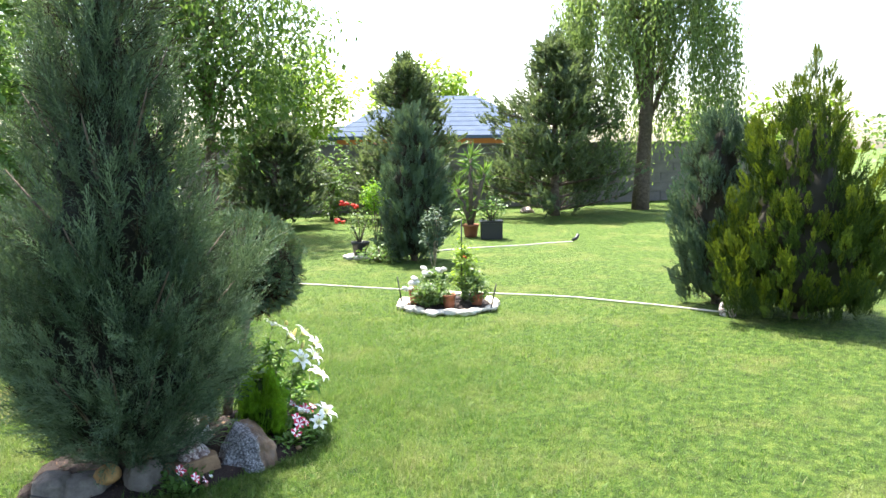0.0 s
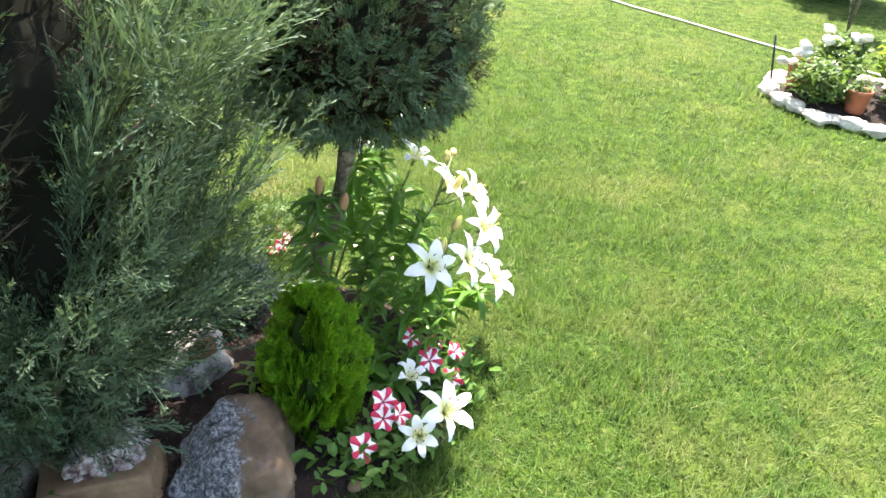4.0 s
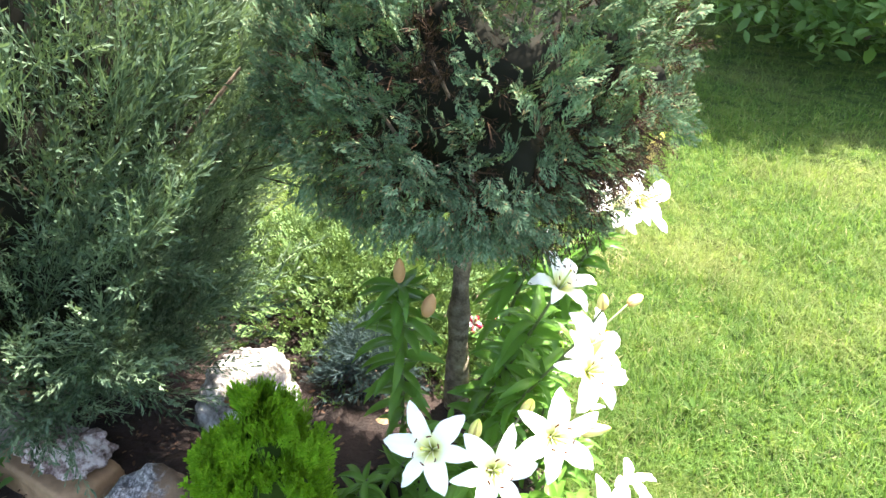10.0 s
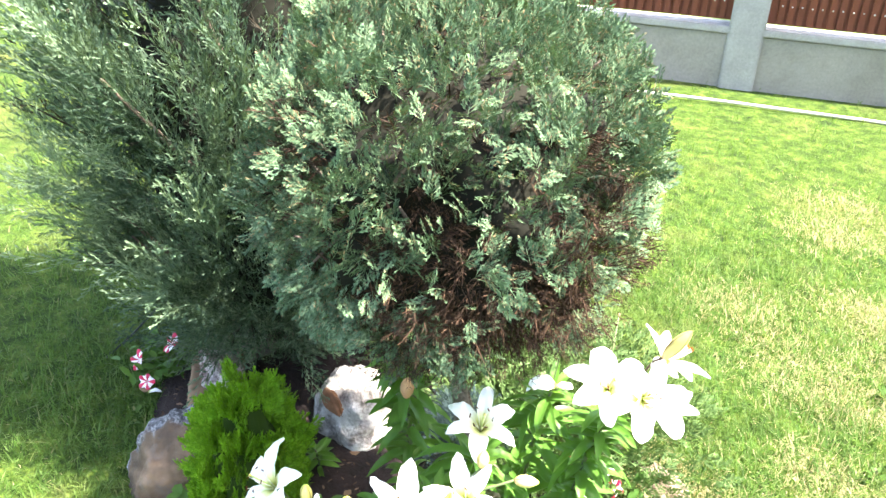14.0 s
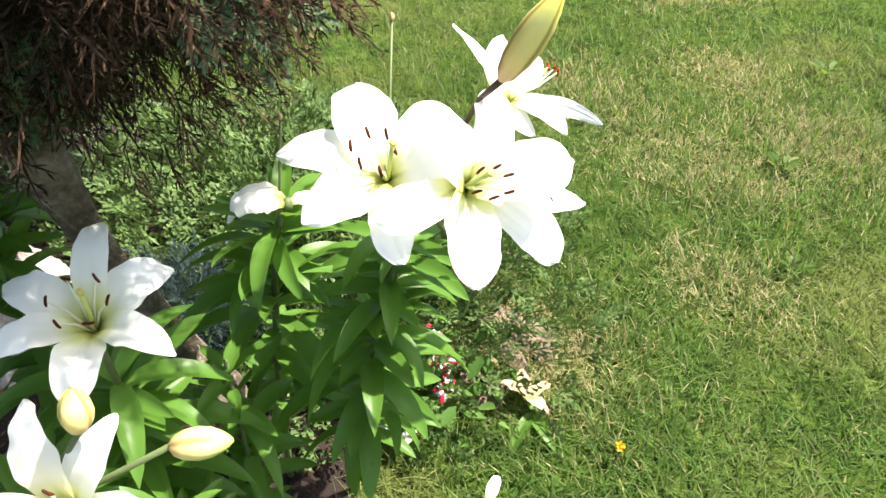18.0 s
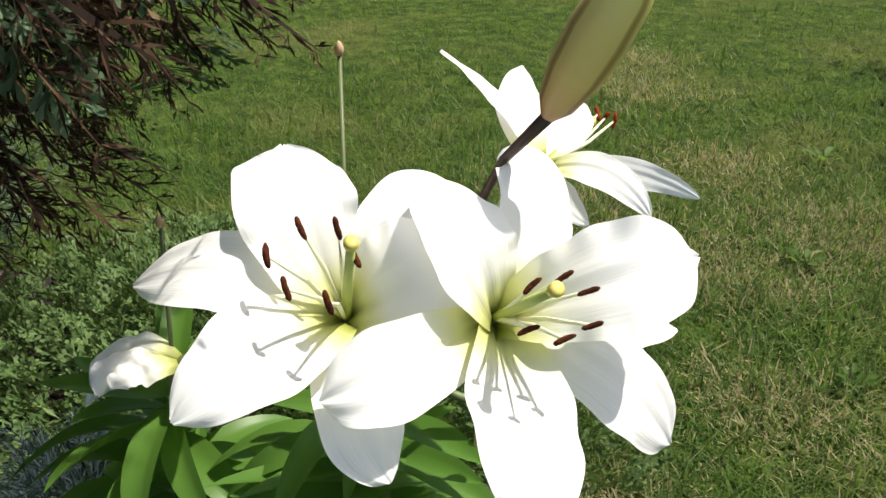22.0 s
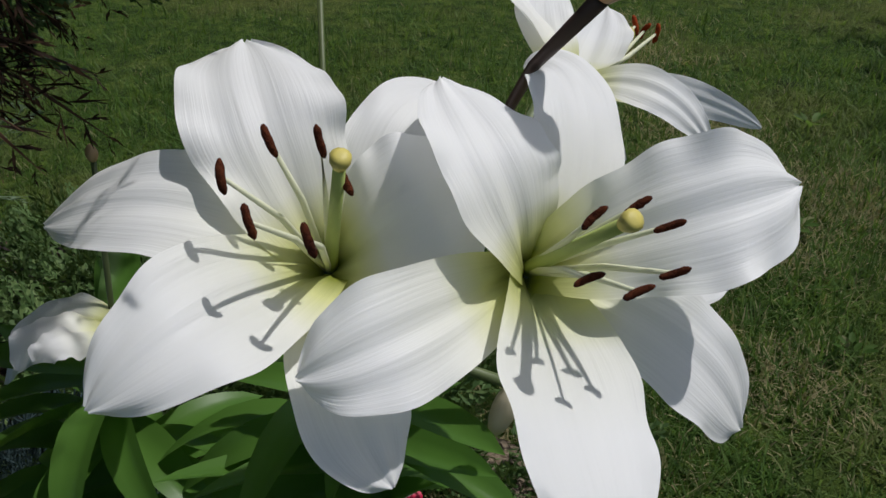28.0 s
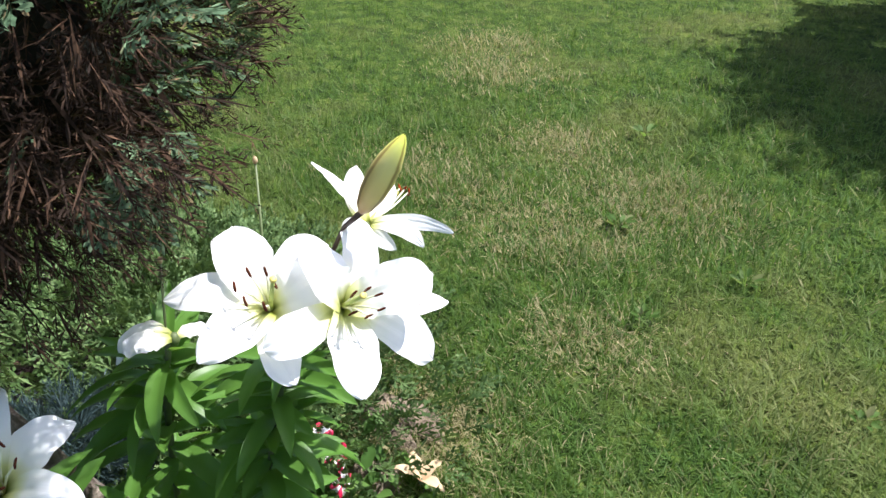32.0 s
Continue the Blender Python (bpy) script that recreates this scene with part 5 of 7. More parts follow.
petals(fc, CC, (0.2, -0.5, 0.6), [
    ([(-0.7526, 4.3428, 0.7032), (-0.7886, 4.3414, 0.7255)], 0.022, 0.45, 1.8, 0.10, 60, 0.020),
    ([(-0.7501, 4.3555, 0.6956), (-0.7630, 4.3747, 0.7145)], 0.024, 0.50, 2.0, 0.15, 20, 0.020),
    ([(-0.7367, 4.3727, 0.6842), (-0.7485, 4.4043, 0.6928)], 0.030, 0.50, 2.0, 0.20, 0, 0.020),
    ([(-0.7013, 4.3539, 0.6780), (-0.6780, 4.3612, 0.6585)], 0.018, 0.50, 1.8, 0.05, 0, 0.020),
    ([(-0.7039, 4.3801, 0.6691), (-0.6728, 4.4052, 0.6534)], 0.015, 0.50, 1.8, 0.05, 30, 0.020),
    ([(-0.7205, 4.3521, 0.6595), (-0.7139, 4.3679, 0.6409)], 0.016, 0.50, 1.8, 0.10, 0, 0.020)], 140, 17, 32)
stamens(fc, CC, AXC, [(-0.7334, 4.4030, 0.6868), (-0.7234, 4.4033, 0.6849), (-0.7442, 4.4004, 0.6869), (-0.7470, 4.4074, 0.6888), (-0.7311, 4.4079, 0.6839)],
        (-0.7326, 4.3940, 0.6850), M_ANTHER_RED, 0.009, 5)
CD = np.array((-0.6979, 4.3337, 0.5944))
fd = flower_core(top, CD, (0.4, 0.3, -0.1))
stalk(top, crown, CD - np.array([0.008, 0.006, 0.0]))
petals(fd, CD, (0.3, -0.5, 0.7), [
    ([(-0.6842, 4.3536, 0.5975), (-0.6694, 4.3917, 0.5819)], 0.026, 0.50, 1.6, 0.10, 0, 0.020),
    ([(-0.6686, 4.3305, 0.5866), (-0.6505, 4.3275, 0.5610)], 0.024, 0.50, 1.8, 0.10, 0, 0.020),
    ([(-0.6966, 4.3664, 0.6083), (-0.6985, 4.3967, 0.6072)], 0.022, 0.50, 1.8, 0.10, 0, 0.020)], 150, 11, 26)
part("anther", anther(np.array((-0.6794, 4.3532, 0.5991)), unit(np.array([0.3, 0.2, -0.6])), 0.006), M_ANTHER, fd)
part("flower_stalk", tube([crown, (-0.7317, 4.3032, 0.6773), (-0.7210, 4.3023, 0.6961), (-0.6931, 4.2919, 0.7234)], [0.0026, 0.0022, 0.0022, 0.003], 8), M_STEM_DARK, top, "dark brown-green stalk")
bud(top, (-0.6931, 4.2919, 0.7234), (-0.6574, 4.3065, 0.7960), 0.0125)
stalk(top, crown, (-0.7068, 4.2779, 0.5820))
bud(top, (-0.7068, 4.2779, 0.5820), (-0.7128, 4.2722, 0.5565), 0.0052, "withered_bud", M_CREAMBUD, "withered cream bud hanging below the flowers")
# a withered flower and two spent stalks on the same clump
wl = lily_plant([(-1.0, 4.25, 0.0), (-0.96, 4.23, 0.25), (-0.91, 4.215, 0.47), (-0.882, 4.215, 0.556)], 46, 0.3, 0.97, 8, "lily with one withered drooping flower")
FW = np.array((-0.8766, 4.2191, 0.5652))
fw = flower_core(wl, FW, (0.2, 0, 1))
stalk(wl, (-0.882, 4.215, 0.556), FW)
for k, (mid, tip, w) in enumerate([((-0.9007, 4.2020, 0.5740), (-0.9150, 4.1766, 0.5412), 0.020), ((-0.8873, 4.1918, 0.5751), (-0.8918, 4.1758, 0.5614), 0.022), ((-0.8778, 4.1921, 0.5739), (-0.8787, 4.1801, 0.5706), 0.018), ((-0.8726, 4.2383, 0.5636), (-0.8599, 4.2470, 0.5587), 0.016)]):
    part("petal", petal_sheet([FW, np.array(mid), np.array(tip)], (0.3, -0.3, 0.9), w, 0.55, 2.2, -0.25, 0, 0.10, 160 + k, 9, 20), M_PETAL, fw, "limp white petal")
for a, b in [((-0.895, 4.215, 0.50), (-0.880, 4.224, 0.645)), ((-0.79, 4.262, 0.54), (-0.838, 4.318, 0.72))]:
    part("spent_stalk", tube([a, (np.array(a) + np.array(b)) / 2, b], [0.0017, 0.0014, 0.0012], 7), M_STEM, wl)
    bud(wl, b, np.array(b) + [0, 0, 0.008], 0.0026, "seed_tip", M_WILTED, "withered tan flower base")

# the other lilies of the bed
p = lily_plant([(-1.01, 4.06, 0.0), (-0.97, 4.06, 0.2), (-0.885, 4.035, 0.42), (-0.842, 4.016, 0.54)], 50, 0.25, 0.85, 12, "white lily with a single open flower below the ball tree")
lily_flower(p, (-0.834, 4.014, 0.565), (0.30, -0.20, 0.92), 0.078, 31, 0.5)
p = lily_plant([(-1.00, 3.99, 0.0), (-0.95, 3.97, 0.18), (-0.87, 3.94, 0.36), (-0.82, 3.92, 0.46)], 50, 0.2, 0.9, 13, "leaning white lily with two open flowers and buds", "lilies", 0.85)
for c, ax, s in [((-0.765, 3.946, 0.488), (0.5, -0.45, 0.6), 32), ((-0.765, 3.838, 0.520), (0.45, -0.55, 0.6), 33)]:
    stalk(p, (-0.82, 3.92, 0.46), np.array(c) - unit(np.array(ax)) * 0.012)
    lily_flower(p, c, ax, 0.082, s, 0.4)
for a, b in [((-0.700, 3.9965, 0.567), (-0.672, 4.026, 0.572)), ((-0.746, 3.961, 0.572), (-0.750, 3.966, 0.605)), ((-0.77, 3.90, 0.50), (-0.735, 3.895, 0.555))]:
    stalk(p, (-0.82, 3.92, 0.46), a)
    bud(p, a, b, 0.011)
p = lily_plant([(-1.02, 3.86, 0.0), (-0.99, 3.82, 0.15), (-0.95, 3.76, 0.30), (-0.93, 3.735, 0.37)], 54, 0.2, 0.97, 14, "white lily with three open flowers over dense leaves", "lilies", 0.85)
for c, ax, s, rad in [((-1.008, 3.686, 0.425), (-0.08, -0.72, 0.68), 35, 0.087), ((-0.900, 3.668, 0.420), (0.25, -0.68, 0.62), 36, 0.083), ((-0.812, 3.716, 0.470), (0.30, -0.66, 0.62), 37, 0.084)]:
    stalk(p, (-0.93, 3.735, 0.37), np.array(c) - unit(np.array(ax)) * 0.012)
    lily_flower(p, c, ax, rad, s, 0.32)
for a, b in [((-0.77, 3.745, 0.462), (-0.715, 3.745, 0.485)), ((-0.945, 3.72, 0.43), (-0.935, 3.715, 0.485)), ((-0.865, 3.77, 0.46), (-0.85, 3.755, 0.51))]:
    stalk(p, (-0.93, 3.735, 0.37), a)
    bud(p, a, b, 0.0115)
p = lily_plant([(-0.86, 3.92, 0.0), (-0.82, 3.87, 0.1), (-0.75, 3.80, 0.18), (-0.71, 3.785, 0.21)], 44, 0.1, 0.9, 15, "low white lily with pale leaves at the bed's edge")
lily_flower(p, (-0.695, 3.768, 0.238), (0.25, -0.62, 0.70), 0.082, 41, 0.3)
stalk(p, (-0.75, 3.80, 0.18), (-0.655, 3.86, 0.235))
f = flower_core(p, (-0.655, 3.86, 0.235), (0.4, 0.2, 0.6))
for k, tip in enumerate([(-0.60, 3.84, 0.215), (-0.595, 3.885, 0.235), (-0.625, 3.80, 0.255), (-0.66, 3.91, 0.26), (-0.68, 3.82, 0.27)]):
    part("petal", tepal((-0.655, 3.86, 0.24), tip, (0.3, 0.2, 0.8), 0.024, 0.4, 0.8, 170 + k, 7, 11, 0.1), M_PETAL, f, "withering white petal")
p = lily_plant([(-1.16, 3.56, 0.0), (-1.15, 3.53, 0.05), (-1.135, 3.49, 0.10)], 26, 0.05, 0.9, 16, "short white lily flowering close to the ground")
lily_flower(p, (-1.115, 3.452, 0.150), (0.12, -0.62, 0.75), 0.088, 43, 0.32)
lily_flower(p, (-1.188, 3.448, 0.112), (-0.45, -0.55, 0.65), 0.062, 44, 0.6)
p = lily_plant([(-1.12, 3.74, 0.0), (-1.11, 3.71, 0.05), (-1.10, 3.68, 0.09)], 28, 0.05, 0.9, 17, "short white lily beside the dwarf thuja")
lily_flower(p, (-1.095, 3.643, 0.108), (0.35, -0.35, 0.80), 0.066, 45, 0.7)
p = lily_plant([(-1.15, 4.06, 0.0), (-1.15, 4.05, 0.25), (-1.155, 4.03, 0.46), (-1.15, 4.02, 0.53)], 70, 0.12, 0.97, 18, "leafy lily stem with faded tan flowers beside the ball tree's stem", size=0.95)
bud(p, (-1.15, 4.02, 0.53), (-1.148, 4.015, 0.59), 0.013, "faded_flower", M_BUDTAN, "faded tan flower")
stalk(p, (-1.15, 4.03, 0.48), (-1.09, 4.0, 0.47))
bud(p, (-1.09, 4.0, 0.47), (-1.075, 3.995, 0.53), 0.015, "faded_flower", M_BUDTAN, "faded tan flower")
for k, (x, y, h, n) in enumerate([(-0.93, 4.16, 0.42, 38), (-1.06, 3.93, 0.30, 28), (-0.86, 4.05, 0.36, 44), (-1.0, 3.75, 0.18, 30), (-1.22, 3.86, 0.16, 26), (-0.80, 4.02, 0.22, 30), (-1.43, 3.93, 0.14, 16), (-1.16, 3.93, 0.15, 26), (-1.10, 3.86, 0.13, 24), (-1.15, 3.80, 0.11, 22)]):
    lily_plant([(x, y, 0.0), (x + 0.02, y - 0.01, h * 0.5), (x + 0.05, y - 0.03, h)], n, 0.08, 0.98, 40 + k, "leafy green lily shoot without flowers", "lily shoots", 0.78)
for x, y, z in [(-0.848, 4.597, 0.02)]:
    q = lily_plant([(x, y, 0.0), (x + 0.01, y, 0.01), (x + 0.02, y, 0.02)], 3, 0.1, 0.9, 60, "fallen withered lily flower lying on the grass", "fallen flowers")
    fl = flower_core(q, (x, y, 0.03), (0.2, -0.3, 1))
    for k in range(4):
        part("petal", tepal((x, y, 0.03), (x + 0.045 * math.cos(k * 1.3), y + 0.045 * math.sin(k * 1.3), 0.03 + 0.012 * k), (0, 0, 1), 0.02, 0.4, 0.7, 180 + k, 7, 9, 0.15), M_WILTED, fl)


for k, (x, y, a) in enumerate([(-0.716, 4.273, 0.4), (-0.759, 4.407, 2.0), (-1.93, 3.60, 1.1), (-1.12, 4.45, 0.2), (-0.952, 4.368, 1.2), (-0.909, 4.389, 1.9)]):
    V, F, uv = tepal((x, y, 0.045), (x + 0.04 * math.cos(a), y + 0.04 * math.sin(a), 0.05), (0, 0, 1), 0.018, 0.3, 0.6, 190 + k, 7, 9, 0.1)
    solid("fallen_petal", (V, F, uv), M_PETAL, "white lily petal fallen on the ground", "petal", "fallen petals")


# ---- striped petunias ----
def petunia_flower(parent, c, axis, rad, seed):
    c, axis = np.array(c, float), unit(np.array(axis, float))
    R = frames_to(axis[None], np.array([seed * 1.7]))[0]
    V, uv, nu = [], [], 41
    prof = [(0.05, -0.55), (0.10, -0.30), (0.18, -0.08), (0.42, 0.06), (0.72, 0.10), (1.0, 0.02)]
    for j, (rr, z) in enumerate(prof):
        for i in range(nu):
            a = 2 * math.pi * i / (nu - 1)
            lobe = 1 - (0.30 * abs(math.sin(2.5 * a)) ** 2.2 + 0.05 * math.sin(a * 2 + seed)) * (j / 5) ** 1.6
            rim = (0.13 * math.sin(2 * a + seed) + 0.10 * math.cos(5 * a)) * (j / 5) ** 2 + 0.04 * math.sin(13 * a) * (j / 5) ** 3
            V.append(c + R @ np.array([math.cos(a) * rr * rad * lobe, math.sin(a) * rr * rad * lobe, (z + rim) * rad]))
            uv.append((i / (nu - 1), j / 5))
    F = [[j * nu + i, j * nu + i + 1, (j + 1) * nu + i + 1, (j + 1) * nu + i] for j in range(len(prof) - 1) for i in range(nu - 1)]
    return part("blossom", (np.array(V), np.array(F), np.array(uv)), M_PETUNIA, parent, "crimson and white striped blossom")


OVAL_V = np.array([[0, 0, 0], [0.35, 0.26, 0.05], [0.75, 0.2, 0.03], [1, 0, -0.07], [0.75, -0.2, 0.03], [0.35, -0.26, 0.05]])
T_OVAL = [(OVAL_V, np.array([[0, 3, 2, 1], [0, 5, 4, 3]]))]


def petunia(c, spread, blooms, n, seed, label):
    t = thing("petunia", (c[0], c[1], 0.0), label, "flower", "petunias")
    r = np.random.default_rng(seed)
    P = np.stack([c[0] + r.normal(0, spread[0], n), c[1] + r.normal(0, spread[1], n), r.uniform(0.02, 0.085, n)], 1)
    az, el = r.uniform(0, 6.28, n), r.uniform(-0.1, 0.9, n)
    X = np.stack([np.cos(az) * np.cos(el), np.sin(az) * np.cos(el), np.sin(el)], 1)
    Y = unit(np.stack([-np.sin(az), np.cos(az), r.normal(0, 0.25, n)], 1))
    part("leafage", scatter(T_OVAL, P, np.stack([X, Y, np.cross(X, Y)], 2), r.uniform(0.026, 0.054, n)), M_PETLEAF, t, kind="stuff")
    st = []
    for k, (x, y, z, ax, rad) in enumerate(blooms):
        b = np.array([x, y, z])
        st.append(tube([(c[0], c[1], 0.0), ((c[0] + x) / 2, (c[1] + y) / 2, z * 0.7), b - unit(np.array(ax)) * rad * 0.5], [0.002, 0.002, 0.0016], 5))
        petunia_flower(t, b, ax, rad * 1.2, seed + k)
    part("stem_growth", join(*st), M_STEM, t, kind="stuff")


petunia((-1.28, 3.53), (0.085, 0.045), [(-1.208, 3.580, 0.135, (-0.1, -0.7, 0.7), 0.033), (-1.232, 3.545, 0.115, (-0.3, -0.7, 0.6), 0.029), (-1.185, 3.535, 0.115, (0.3, -0.7, 0.6), 0.028),
                                      (-1.318, 3.507, 0.092, (-0.05, -0.8, 0.6), 0.033)], 230, 2, "crimson and white striped petunia in front of the dwarf thuja")
petunia((-0.96, 3.67), (0.06, 0.05), [(-0.993, 3.760, 0.142, (0.1, -0.6, 0.75), 0.028), (-0.955, 3.711, 0.131, (0.3, -0.6, 0.7), 0.029), (-0.988, 3.675, 0.117, (-0.2, -0.6, 0.75), 0.032),
                                     (-0.882, 3.689, 0.097, (0.3, -0.5, 0.8), 0.029), (-0.951, 3.615, 0.074, (0.05, -0.7, 0.7), 0.032)], 200, 3, "crimson and white striped petunia among the lilies")
petunia((-2.06, 3.68), (0.05, 0.05), [(-2.045, 3.700, 0.118, (0.05, -0.75, 0.65), 0.030), (-2.045, 3.600, 0.090, (0.2, -0.8, 0.5), 0.027), (-1.975, 3.605, 0.055, (0.6, -0.5, 0.5), 0.022)], 170, 4,
        "crimson and white striped petunia in front of the brown stone")
petunia((-0.97, 4.49), (0.06, 0.05), [(-0.962, 4.525, 0.085, (0.6, -0.5, 0.5), 0.021), (-0.995, 4.52, 0.115, (0.5, -0.5, 0.6), 0.020), (-0.935, 4.50, 0.06, (0.6, -0.5, 0.5), 0.018), (-1.05, 4.45, 0.13, (0.0, -0.7, 0.6), 0.022), (-1.075, 4.46, 0.11, (-0.3, -0.6, 0.6), 0.020)], 80, 5,
        "small crimson petunia under the tall lilies")


# ---- grass blades and weeds near the bed ----
def grass(n, mid, spread, size, mat, name, label, seed, dry=False, clear=0.0):
    """Single bent blades, thinning out smoothly away from mid."""
    r = np.random.default_rng(seed)
    P = np.stack([mid[0] + r.normal(0, spread[0], n), mid[1] + r.normal(0, spread[1], n), np.full(n, -0.006)], 1)
    k = ~inside(P, [((x + 1.5) * 0.94 - 1.5, (y - 4.0) * 0.94 + 4.0) for x, y in BED])
    k &= np.hypot(P[:, 0] - ISLAND[0], P[:, 1] - ISLAND[1]) > 0.55
    bare = np.hypot((P[:, 0] + 0.97) / 0.17, (P[:, 1] - 4.72) / 0.11) + 0.35 * np.sin(P[:, 0] * 60) * np.sin(P[:, 1] * 50)
    if not dry:
        k &= (bare > 1) | (r.random(n) < 0.12)
    if clear:
        k &= r.random(n) < np.clip((np.hypot(P[:, 0] + 0.85, P[:, 1] - 4.7) - clear) / clear, 0, 1)
    P = P[k]
    n = len(P)
    az = r.uniform(0, 6.28, n)
    lean = np.clip(np.abs(r.normal(0.75, 0.42, n)), 0.05, 1.35)
    h = r.uniform(size[0], size[1], n) * (0.75 + 0.5 * r.random(n))
    h *= 1 + 0.35 * np.sin(P[:, 0] * 7.3 + 2 * np.sin(P[:, 1] * 5.1)) * np.sin(P[:, 1] * 6.1)
    w = r.uniform(size[2], size[3], n)
    d = np.stack([np.cos(az) * np.sin(lean), np.sin(az) * np.sin(lean), np.cos(lean)], 1)
    s = np.stack([-np.sin(az + r.normal(0, 0.6, n)), np.cos(az), np.zeros(n)], 1) * w[:, None] * 0.5
    tip = P + d * h[:, None] + np.stack([np.cos(az), np.sin(az), np.zeros(n)], 1) * (h * lean * 0.4)[:, None]
    half = P + d * h[:, None] * 0.55
    V = np.stack([P - s, P + s, half + s * 0.8, tip, half - s * 0.8], 1).reshape(-1, 3)
    b = np.arange(n) * 5
    tri = np.concatenate([np.stack([b, b + 1, b + 2], 1), np.stack([b, b + 2, b + 4], 1), np.stack([b + 4, b + 2, b + 3], 1)])
    ob = new(name, raw_mesh(name, V, tri, mat))
    return tagged(ob, label, "grass", kind="stuff")


grass(150000, (-0.85, 4.35), (1.05, 1.10), (0.026, 0.056, 0.0017, 0.0034), M_GRASS, "grass", "short mown grass round the flower bed", 1)
grass(80000, (-0.3, 4.6), (1.6, 1.7), (0.028, 0.050, 0.003, 0.005), M_GRASS, "grass", "short mown grass of the lawn", 2, False, 0.6)
grass(56000, (0.6, 4.0), (2.4, 2.3), (0.026, 0.046, 0.0045, 0.0075), M_GRASS, "grass", "short mown grass farther out on the lawn", 6, False, 1.4)
grass(6000, (-0.8, 4.6), (1.1, 1.1), (0.014, 0.032, 0.0016, 0.003), M_STRAW, "dry_grass", "dry straw-coloured blades in the lawn", 7, True)
grass(2600, (-0.97, 4.72), (0.13, 0.09), (0.015, 0.035, 0.0016, 0.003), M_STRAW, "dry_grass", "bare patch of dry straw-coloured grass", 3, True)


def bare_patch(c, size, seed):
    r = np.random.default_rng(seed)
    poly = [(c[0] + size[0] * math.cos(a) * (1 + 0.3 * r.normal()), c[1] + size[1] * math.sin(a) * (1 + 0.3 * r.normal())) for a in np.linspace(0, 5.9, 13)]
    k, rings, V, F = len(poly), 5, [], []
    for j in range(rings):
        s = 1 - j / rings
        for x, y in poly:
            V.append([c[0] + (x - c[0]) * s, c[1] + (y - c[1]) * s, (-0.012 if j == 0 else 0.016) + r.uniform(0, 0.006)])
    for j in range(rings - 1):
        for i in range(k):
            F.append([j * k + i, j * k + (i + 1) % k, (j + 1) * k + (i + 1) % k, (j + 1) * k + i])
    ob = new("bare_earth", raw_mesh("bare_earth", V, F, M_DRYSOIL, True))
    tagged(ob, "small bare patch of dry earth in the lawn", "soil", kind="structure")


bare_patch((-0.975, 4.71), (0.10, 0.055), 1)
bare_patch((-0.93, 4.58), (0.05, 0.03), 2)
grass(4200, (-0.88, 5.80), (0.16, 0.11), (0.012, 0.030, 0.0022, 0.0036), M_STRAW, "dry_grass", "pale dry patch in the lawn", 11, True)
for k, (x, y, sx, sy) in enumerate([(-1.18, 5.45, 0.12, 0.10), (-1.76, 6.5, 0.16, 0.12), (-2.02, 6.86, 0.14, 0.12), (-1.28, 6.03, 0.10, 0.08), (-0.98, 5.50, 0.13, 0.08), (-0.79, 5.12, 0.09, 0.07), (-1.50, 5.62, 0.14, 0.10)]):
    grass(1500, (x, y), (sx, sy), (0.014, 0.036, 0.0024, 0.004), M_STRAW, "dry_grass", "pale dry patch in the lawn", 12 + k, True)


def litter():
    """Dry leaf bits and crumbs of bark lying on the soil of the bed."""
    r = np.random.default_rng(77)
    P = np.stack([r.uniform(-2.4, -0.8, 2600), r.uniform(3.42, 4.7, 2600), r.uniform(0.040, 0.058, 2600)], 1)
    P = P[inside(P, [((x + 1.5) * 0.96 - 1.5, (y - 4.0) * 0.96 + 4.0) for x, y in BED])]
    n = len(P)
    az = r.uniform(0, 6.28, n)
    X = unit(np.stack([np.cos(az), np.sin(az), r.normal(0, 0.25, n)], 1))
    Y = unit(np.stack([-np.sin(az), np.cos(az), r.normal(0, 0.4, n)], 1))
    V, F = scatter(T_OVAL, P, np.stack([X, Y * 0.7, np.cross(X, Y)], 2), r.uniform(0.006, 0.026, n) * r.uniform(0.5, 1, n))
    ob = new("leaf_litter", raw_mesh("leaf_litter", V, F, M_LITTER))
    tagged(ob, "dry brown leaf bits on the soil", "litter", kind="stuff")


litter()


def weeds():
    r = np.random.default_rng(9)
    for k, (x, y, s) in enumerate([(-0.45, 4.35, 0.03), (-0.25, 5.15, 0.028), (-0.70, 5.24, 0.03), (-1.05, 6.2, 0.05), (-2.2, 3.28, 0.03), (-1.7, 3.14, 0.03), (-0.35, 4.05, 0.03), (-0.9, 5.6, 0.04), (-1.55, 3.42, 0.03), (-1.88, 3.55, 0.025), (-0.55, 5.5, 0.035), (0.2, 4.6, 0.03)]):
        t = thing("clover_weed", (x, y, 0), "small broad-leaved weed in the lawn", "weed", "lawn weeds")
        n = 9
        a = np.arange(n) * 2.4 + k
        X = np.stack([np.cos(a), np.sin(a), r.uniform(0.2, 0.9, n)], 1)
        X = unit(X)
        Y = unit(np.stack([-np.sin(a), np.cos(a), r.normal(0, 0.2, n)], 1))
        P = np.stack([x + np.cos(a) * s * 0.4, y + np.sin(a) * s * 0.4, r.uniform(0.012, 0.03, n)], 1)
        part("leafage", scatter(T_OVAL, P, np.stack([X, Y, np.cross(X, Y)], 2), r.uniform(s * 0.6, s * 1.0, n)), M_GRASS, t, kind="stuff")


weeds()


